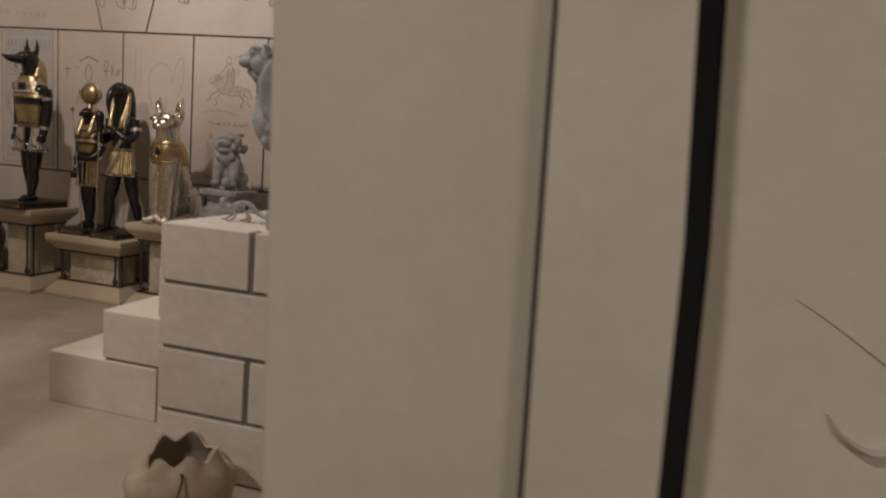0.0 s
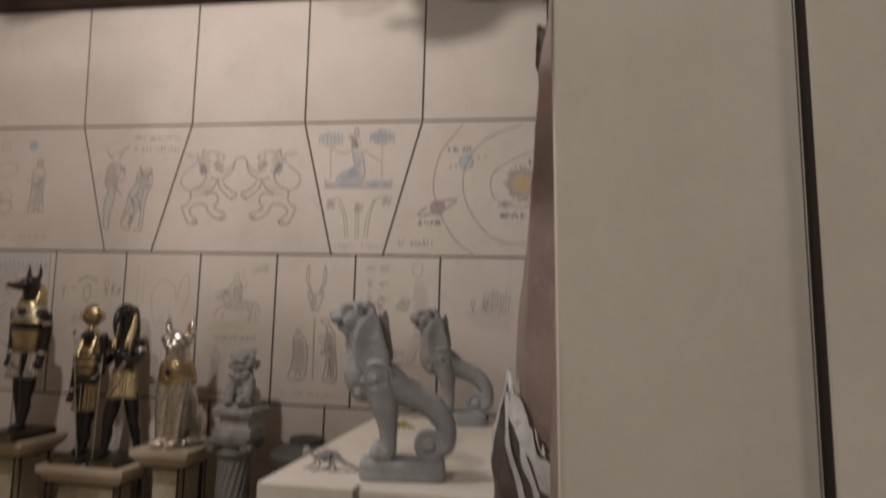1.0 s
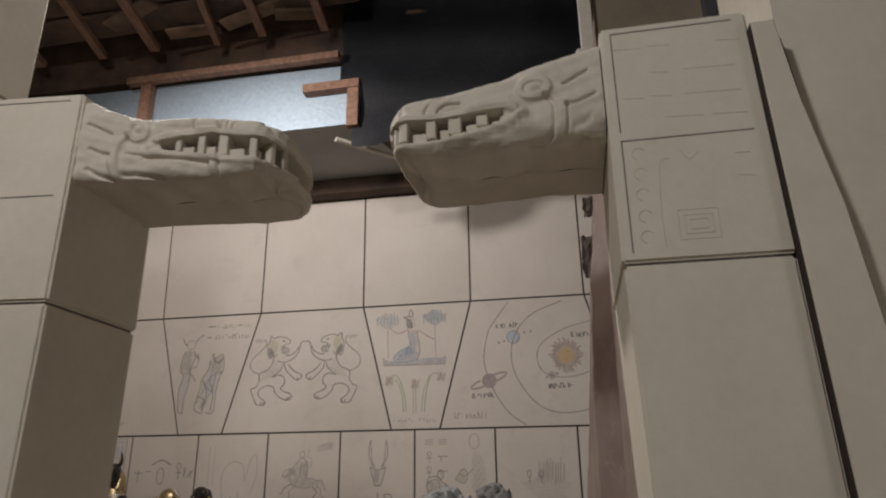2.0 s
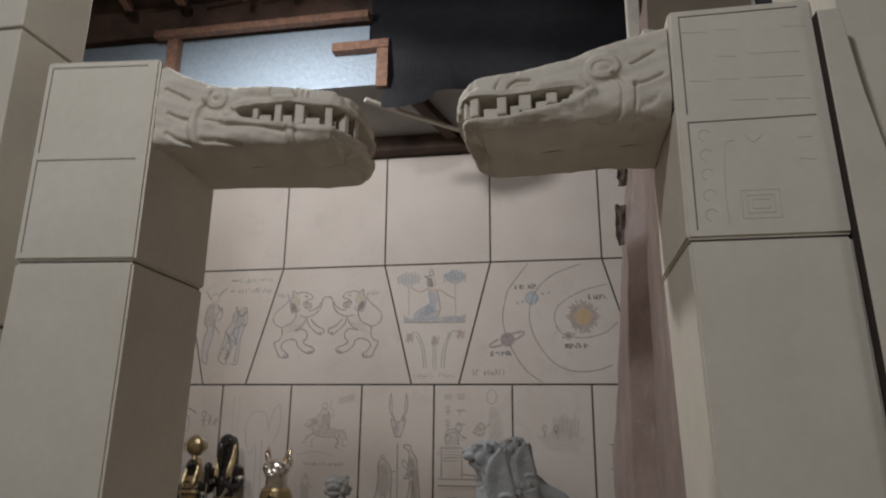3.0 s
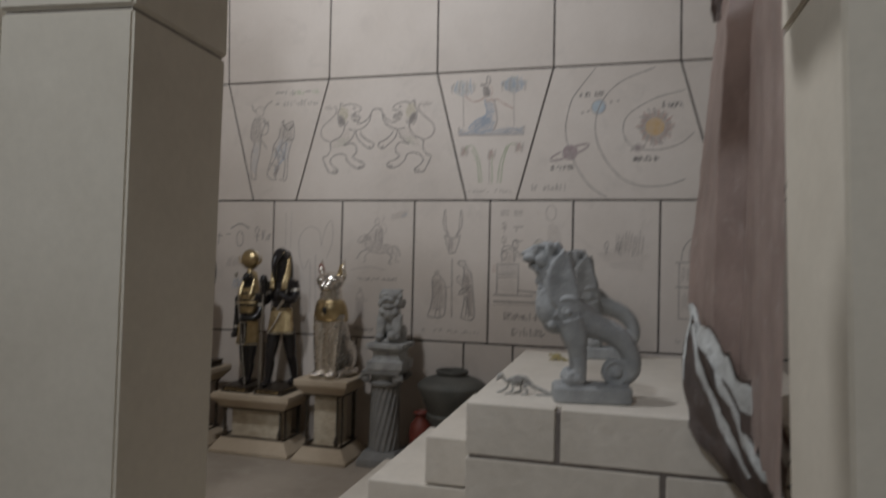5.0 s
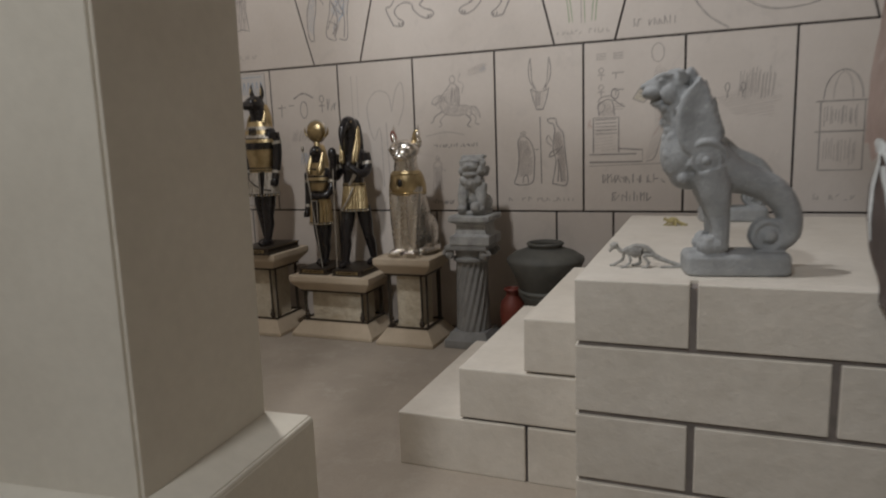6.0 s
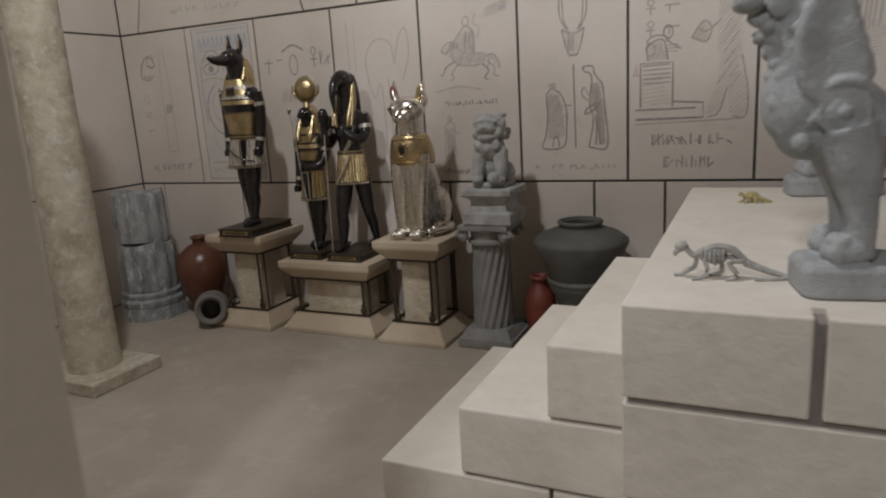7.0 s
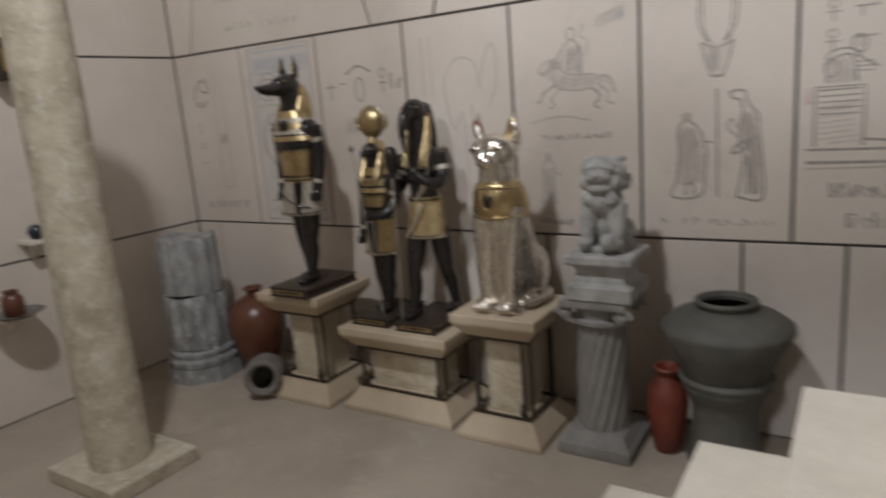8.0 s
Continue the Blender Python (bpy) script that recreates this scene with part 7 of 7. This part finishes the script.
# left trapezoid: columns of signs
s = Sketch(-3.7, 1.98)
s.arc(-0.17, 0.28, 0.035, m=SUNYELLOW)
s.disc(0.03, 0.28, 0.032, BLUE)
robed(s, 0.09, -0.16, 0.36, PENCIL, -1, 31)
s.arc(-0.14, 0.12, 0.07, 0.05, m=FAINT)
s.arc(-0.14, -0.05, 0.045, m=FAINT)
s.line([(-0.28, -0.16), (-0.24, 0.0), (-0.19, -0.16)], m=FAINT)
s.arc(-0.14, -0.12, 0.05, 0.04, m=PENCIL)
s.line([(-0.3, -0.18), (0.02, -0.18)], 0.004, FAINT, False)
s.bars(-0.3, -0.32, 0.2, 0.04, GREEN, 32, 0.04)
s.bars(-0.05, -0.33, 0.22, 0.035, FAINT, 33)
s.done("faint pencil drawing of discs, signs and a robed shape")

# middle row, left to right
s = Sketch(-4.16, 1.14)
s.arc(-0.1, 0.2, 0.05, 0.03, 180, 360, m=PENCIL)
s.line([(-0.1, 0.26), (-0.06, 0.31), (-0.03, 0.29)], m=PENCIL)
s.shade(-0.14, 0.17, 0.08, 0.03, PENCIL, 7, 0.2, 41)
for d in (-1, 1):
    s.line([(0.03 + d * 0.035, -0.25), (0.03 + d * 0.035, 0.1), (0.03 + d * 0.015, 0.33)], 0.0045, FAINT, False)
s.line([(0.0, -0.25), (0.06, -0.25)], 0.0045, FAINT, False)
s.shade(0.01, -0.03, 0.05, 0.06, PENCIL, 6, 0.1, 42)
glyphs(s, -0.13, 0.06, 1, 3, 43, 0.09, FAINT)
s.bars(-0.15, -0.36, 0.32, 0.045, PENCIL, 44, 0.03)
s.bars(-0.14, -0.36, 0.3, 0.04, MID, 49, 0.04)
s.line([(-0.15, 0.2), (-0.13, 0.26), (-0.09, 0.3), (-0.05, 0.29), (-0.03, 0.25), (-0.06, 0.24), (-0.09, 0.255)], 0.007)
s.done("faint pencil drawing of an oar, lamp and signs")

s = Sketch(-3.665, 1.14)
s.fill([(-0.205, -0.415), (0.2, -0.415), (0.19, 0.42), (-0.215, 0.42)], PAPER, 0.0005)
s.line([(-0.205, -0.415), (0.2, -0.415), (0.19, 0.42), (-0.215, 0.42), (-0.205, -0.415)], 0.005, PENCIL, False)
s.line([(-0.18, 0.3), (0.17, 0.3)], 0.004, BLUE, False)
s.line([(-0.18, 0.4), (0.17, 0.4)], 0.004, BLUE, False)
for k in range(11):
    s.line([(-0.17 + 0.032 * k, 0.31), (-0.16 + 0.032 * k, 0.37), (-0.15 + 0.032 * k, 0.31)], 0.005, BLUE)
s.arc(-0.1, 0.2, 0.055, 0.03, m=PENCIL)
s.disc(-0.1, 0.2, 0.018, PENCIL)
s.arc(-0.09, 0.22, 0.07, 0.05, 20, 160, m=PENCIL)
s.line([(-0.17, -0.1), (-0.18, 0.08), (-0.17, 0.22), (-0.12, 0.29), (-0.06, 0.29), (-0.02, 0.24), (-0.01, 0.18)], 0.0055, MID)
s.line([(-0.17, 0.14), (-0.1, 0.15), (-0.02, 0.14)], 0.005, GREEN)
s.arc(-0.02, -0.02, 0.14, 0.15, 120, 330, 0.006, PENCIL)
s.arc(0.0, 0.0, 0.12, 0.11, 140, 320, 0.005, FAINT)
s.line([(-0.14, -0.15), (-0.1, -0.25), (0.0, -0.3), (0.12, -0.3)], 0.005, FAINT)
s.line([(-0.17, -0.32), (0.17, -0.32)], 0.004, PENCIL, False)
s.bars(-0.17, -0.38, 0.34, 0.035, FAINT, 45)
s.done("framed paper sketch of a large eye and curves")

s = Sketch(-3.2, 1.14)
s.line([(-0.19, 0.2), (-0.13, 0.2)], 0.005, PENCIL, False)
s.line([(-0.16, 0.22), (-0.165, 0.14)], 0.005, PENCIL, False)
s.line([(-0.11, 0.21), (-0.07, 0.21)], 0.004, PENCIL, False)
s.line([(-0.07, 0.25), (0.0, 0.28), (0.07, 0.25)], 0.008, PENCIL)
s.arc(0.0, 0.18, 0.025, 0.05, m=PENCIL)
s.arc(0.13, 0.24, 0.014, 0.02, m=PENCIL)
s.line([(0.13, 0.22), (0.13, 0.16)], 0.005, PENCIL, False)
s.line([(0.11, 0.2), (0.15, 0.2)], 0.005, PENCIL, False)
s.bars(0.17, 0.17, 0.06, 0.07, PENCIL, 46)
s.shade(-0.1, -0.02, 0.2, 0.08, FAINT, 14, 0.2, 47)
s.shade(-0.05, -0.16, 0.14, 0.08, BLUE, 10, 0.2, 48)
s.done("faint pencil signs with a winged disc")

s = Sketch(-2.7, 1.14)
for d in (-1, 1):
    s.line([(-0.14 + d * 0.018, 0.12), (-0.14 + d * 0.02, 0.36)], 0.004, FAINT, False)
s.line([(-0.05, 0.05), (-0.06, 0.18), (0.0, 0.26), (0.08, 0.24), (0.1, 0.14)], 0.006, FAINT)
s.line([(0.1, 0.14), (0.13, 0.26), (0.17, 0.3), (0.18, 0.18), (0.14, 0.06)], 0.006, FAINT)
s.line([(-0.05, 0.05), (-0.02, -0.02), (0.02, 0.04), (0.03, -0.3)], 0.005, FAINT)
s.line([(0.06, 0.08), (0.07, -0.28)], 0.005, FAINT, False)
s.done("faint pencil outline of a looped plume")

s = Sketch(-2.21, 1.14)
s.line([(-0.135, 0.175), (-0.12, 0.2), (-0.085, 0.215), (-0.06, 0.205), (-0.03, 0.165), (0.03, 0.155), (0.085, 0.15), (0.105, 0.115), (0.09, 0.085)], 0.0055, MID)
s.line([(-0.135, 0.175), (-0.115, 0.165), (-0.09, 0.18), (-0.075, 0.14), (-0.05, 0.11), (0.02, 0.1), (0.06, 0.105)], 0.0055, MID)
s.line([(-0.07, 0.125), (-0.115, 0.1), (-0.13, 0.07), (-0.145, 0.065)], 0.0055, PENCIL)
s.line([(-0.05, 0.11), (-0.085, 0.075), (-0.075, 0.05), (-0.095, 0.04)], 0.0055, MID)
s.line([(0.07, 0.105), (0.1, 0.075), (0.08, 0.045), (0.1, 0.03)], 0.0055, PENCIL)
s.line([(0.09, 0.12), (0.13, 0.085), (0.125, 0.055), (0.15, 0.045)], 0.0055, MID)
s.line([(0.1, 0.145), (0.13, 0.14), (0.15, 0.11), (0.155, 0.08)], 0.007, MID)
s.arc(-0.005, 0.3, 0.016, 0.02, m=MID)
s.line([(-0.03, 0.26), (-0.005, 0.28), (0.03, 0.25), (0.035, 0.19), (0.02, 0.13), (0.0, 0.115)], 0.0055, MID)
s.line([(-0.03, 0.26), (-0.06, 0.225), (-0.085, 0.2)], 0.005, MID)
s.line([(0.045, 0.33), (0.03, 0.29), (0.06, 0.27), (0.05, 0.22)], 0.005, FAINT)
s.shade(-0.02, 0.16, 0.05, 0.1, MID, 8, 0.1, 50)
s.shade(-0.06, 0.105, 0.15, 0.05, FAINT, 16, 0.2, 51)
s.shade(-0.1, 0.17, 0.05, 0.04, MID, 7, 0.2, 52)
s.line([(-0.18, -0.01), (-0.05, 0.01), (0.06, -0.01)], 0.005, FAINT)
s.bars(-0.13, -0.075, 0.28, 0.022, PENCIL, 53, 0.016)
robed(s, -0.11, -0.32, 0.2, FAINT, 1, 54)
s.bars(-0.15, -0.4, 0.14, 0.025, PENCIL, 55, 0.016)
s.hatch([(0.08, 0.31), (0.2, 0.33), (0.21, 0.38), (0.1, 0.36)], FAINT, 0.007, 0.004, 0.3, 56)
s.hatch([(0.14, 0.33), (0.2, 0.34), (0.19, 0.37)], BLUE, 0.009, 0.004, 0.3, 57)
s.hatch([(-0.13, 0.17), (-0.08, 0.215), (-0.03, 0.26), (0.03, 0.25), (0.03, 0.17), (0.09, 0.145), (0.08, 0.1), (-0.06, 0.11)], MID, 0.009, 0.0045, 0.8, 58)
s.hatch([(0.1, 0.145), (0.135, 0.14), (0.16, 0.08), (0.13, 0.1)], MID, 0.007, 0.005, -0.8, 59)
s.done("pencil drawing of a leaping horse with writing beneath")

s = Sketch(-1.715, 1.14)
for d in (-1, 1):
    s.line([(d * 0.03, 0.22), (d * 0.055, 0.27), (d * 0.06, 0.33), (d * 0.05, 0.38)], 0.005, PENCIL)
    s.line([(d * 0.02, 0.215), (d * 0.04, 0.26), (d * 0.045, 0.32), (d * 0.05, 0.38)], 0.004, PENCIL)
    s.line([(d * 0.05, 0.22), (d * 0.035, 0.16), (d * 0.018, 0.11)], 0.005, PENCIL)
s.line([(-0.05, 0.22), (0.0, 0.2), (0.05, 0.22)], 0.005, PENCIL)
s.line([(-0.018, 0.11), (0.018, 0.11)], 0.006, PENCIL, False)
s.shade(-0.025, 0.12, 0.03, 0.09, PENCIL, 6, 0.05, 61)
s.hatch([(-0.047, 0.215), (0.047, 0.215), (0.03, 0.16), (0.018, 0.115), (-0.018, 0.115), (-0.032, 0.16)], FAINT, 0.008, 0.004, 0.6, 60)
# robed shape with bound hair
s.hatch([(-0.115, -0.01), (-0.095, 0.005), (-0.075, -0.01), (-0.08, -0.035), (-0.11, -0.035)], PENCIL, 0.006, 0.0055, 0.3, 62)
s.line([(-0.11, -0.035), (-0.125, -0.06), (-0.12, -0.14), (-0.13, -0.23), (-0.145, -0.29), (-0.05, -0.285), (-0.035, -0.2), (-0.035, -0.12), (-0.055, -0.06), (-0.08, -0.035)], 0.0055)
s.line([(-0.045, -0.1), (-0.02, -0.105), (-0.012, -0.1)], 0.005)
s.hatch([(-0.12, -0.05), (-0.06, -0.05), (-0.038, -0.13), (-0.045, -0.24), (-0.12, -0.25), (-0.12, -0.14)], MID, 0.0085, 0.0045, 1.4, 63)
s.line([(-0.1, -0.285), (-0.095, -0.25), (-0.075, -0.245), (-0.07, -0.285)], 0.0045)
# taller shape with a long-nosed head
s.line([(0.04, 0.055), (0.06, 0.06), (0.085, 0.055), (0.09, 0.03), (0.105, 0.005), (0.125, -0.025), (0.135, -0.12), (0.145, -0.29), (0.065, -0.29)], 0.006)
s.line([(0.04, 0.055), (0.05, 0.035), (0.07, 0.03), (0.08, 0.0), (0.075, -0.04), (0.07, -0.11), (0.085, -0.17), (0.065, -0.29)], 0.0055)
s.line([(0.07, -0.07), (0.045, -0.03), (0.035, -0.06), (0.065, -0.09)], 0.0055, MID)
s.line([(0.12, -0.09), (0.085, -0.13), (0.05, -0.145), (0.06, -0.12), (0.1, -0.1)], 0.0055)
s.hatch([(0.08, -0.01), (0.11, -0.01), (0.128, -0.06), (0.135, -0.16), (0.14, -0.28), (0.11, -0.28), (0.1, -0.15), (0.075, -0.1)], MID, 0.008, 0.0045, 2.0, 64)
s.line([(0.095, -0.28), (0.1, -0.2), (0.095, -0.15)], 0.0065)
s.line([(0.115, -0.28), (0.105, -0.18)], 0.005)
s.line([(0.005, -0.29), (0.0, 0.07)], 0.006, PENCIL, False)
s.bars(-0.18, -0.385, 0.36, 0.025, FAINT, 64, 0.028)
s.done("pencil drawing of a horned bull head above two robed shapes")

s = Sketch(-1.23, 1.14)
glyphs(s, -0.16, 0.36, 2, 4, 71, 0.085, MID)
s.line([(-0.2, -0.13), (-0.2, 0.05), (-0.07, 0.05), (-0.07, -0.13)], 0.006, PENCIL, False)
for k in range(5):
    s.line([(-0.19, 0.04 - 0.018 * k), (-0.08, 0.042 - 0.018 * k)], 0.004, PENCIL, False)
s.arc(-0.13, 0.13, 0.045, 0.03, 0, 180, m=PENCIL)
s.line([(-0.17, 0.06), (-0.17, 0.12), (-0.11, 0.14), (-0.09, 0.06)], 0.005, PENCIL)
s.arc(-0.09, 0.17, 0.018, 0.026, m=PENCIL)
s.line([(-0.1, 0.14), (-0.04, 0.1)], 0.004, PENCIL, False)
s.line([(-0.22, -0.18), (0.05, -0.18), (0.05, -0.12), (-0.07, -0.11)], 0.007, PENCIL, False)
s.line([(-0.22, -0.14), (0.02, -0.14)], 0.006, PENCIL, False)
s.line([(-0.22, -0.2), (0.2, -0.19)], 0.005, FAINT, False)
tall = [(0.1, 0.27), (0.13, 0.31), (0.17, 0.28), (0.2, 0.18), (0.19, 0.05), (0.22, -0.1), (0.21, -0.18), (0.15, -0.17), (0.14, -0.06), (0.11, -0.16), (0.06, -0.17), (0.11, 0.0), (0.1, 0.12)]
s.hatch(tall, FAINT, 0.012, 0.004, 0.9, 72)
s.hatch([(x * 0.6 + 0.06, z * 0.6 + 0.03) for x, z in tall], PINK, 0.035, 0.004, 1.5, 73)
s.line([(0.19, 0.06), (0.215, -0.08), (0.21, -0.18), (0.16, -0.18)], 0.005, MID)
s.line([(0.14, -0.06), (0.11, -0.16), (0.07, -0.18)], 0.005, MID)
s.line([(0.11, 0.2), (0.06, 0.16), (0.03, 0.17)], 0.0055, MID)
s.line([(0.0, 0.14), (0.045, 0.2), (0.075, 0.17), (0.055, 0.12), (0.0, 0.14)], 0.0055, MID)
s.hatch([(0.0, 0.14), (0.045, 0.2), (0.075, 0.17), (0.055, 0.12)], OCHRE, 0.008, 0.0045, 0.5, 74)
s.hatch([(-0.2, -0.12), (-0.2, 0.0), (-0.08, 0.0), (-0.08, -0.12)], FAINT, 0.012, 0.0035, 0.1, 75)
s.hatch([(-0.165, 0.06), (-0.165, 0.12), (-0.11, 0.14), (-0.09, 0.06)], MID, 0.008, 0.004, 0.9, 76)
s.hatch([(-0.235, 0.0), (-0.215, 0.06), (-0.205, 0.0)], PINK, 0.007, 0.005, 0.5, 77)
s.arc(0.12, 0.36, 0.03, 0.045, m=FAINT)
s.bars(-0.15, -0.29, 0.3, 0.05, PENCIL, 74, 0.03)
s.bars(-0.14, -0.288, 0.27, 0.045, MID, 78, 0.03)
s.bars(-0.1, -0.385, 0.2, 0.055, PENCIL, 75, 0.03)
s.bars(-0.09, -0.385, 0.18, 0.05, MID, 79, 0.035)
s.done("pencil drawing of a throne scene with columns of signs")

s = Sketch(-0.735, 1.14)
s.shade(0.0, 0.1, 0.16, 0.16, FAINT, 12, 0.05, 81)
s.hatch([(-0.1, 0.12), (0.0, 0.16), (0.06, 0.24), (0.12, 0.17), (0.2, 0.12), (0.16, 0.02), (-0.02, 0.04)], FAINT, 0.009, 0.004, 0.15, 82)
for x in (-0.05, 0.02):
    s.arc(x, 0.17, 0.01, 0.02, m=PENCIL)
    s.line([(x, 0.15), (x, 0.12)], 0.005, PENCIL, False)
s.done("very faint pencil drawing of a hazy skyline")

s = Sketch(-0.25, 1.1)
s.line([(-0.13, -0.2), (-0.13, 0.12), (0.05, 0.12), (0.05, -0.2), (-0.13, -0.2)], 0.005, PENCIL, False)
s.arc(-0.04, 0.13, 0.08, 0.13, 0, 180, m=PENCIL)
s.arc(-0.04, 0.13, 0.04, 0.12, 0, 180, m=FAINT)
s.line([(-0.15, -0.02), (0.07, -0.02)], 0.006, PENCIL, False)
s.line([(-0.15, 0.12), (0.07, 0.12)], 0.006, PENCIL, False)
s.shade(-0.11, 0.0, 0.14, 0.1, PENCIL, 8, 0.0, 91)
s.shade(-0.11, -0.18, 0.14, 0.13, FAINT, 8, 0.0, 92)
s.bars(-0.14, -0.34, 0.2, 0.03, FAINT, 93)
s.done("pencil drawing of a domed tower")
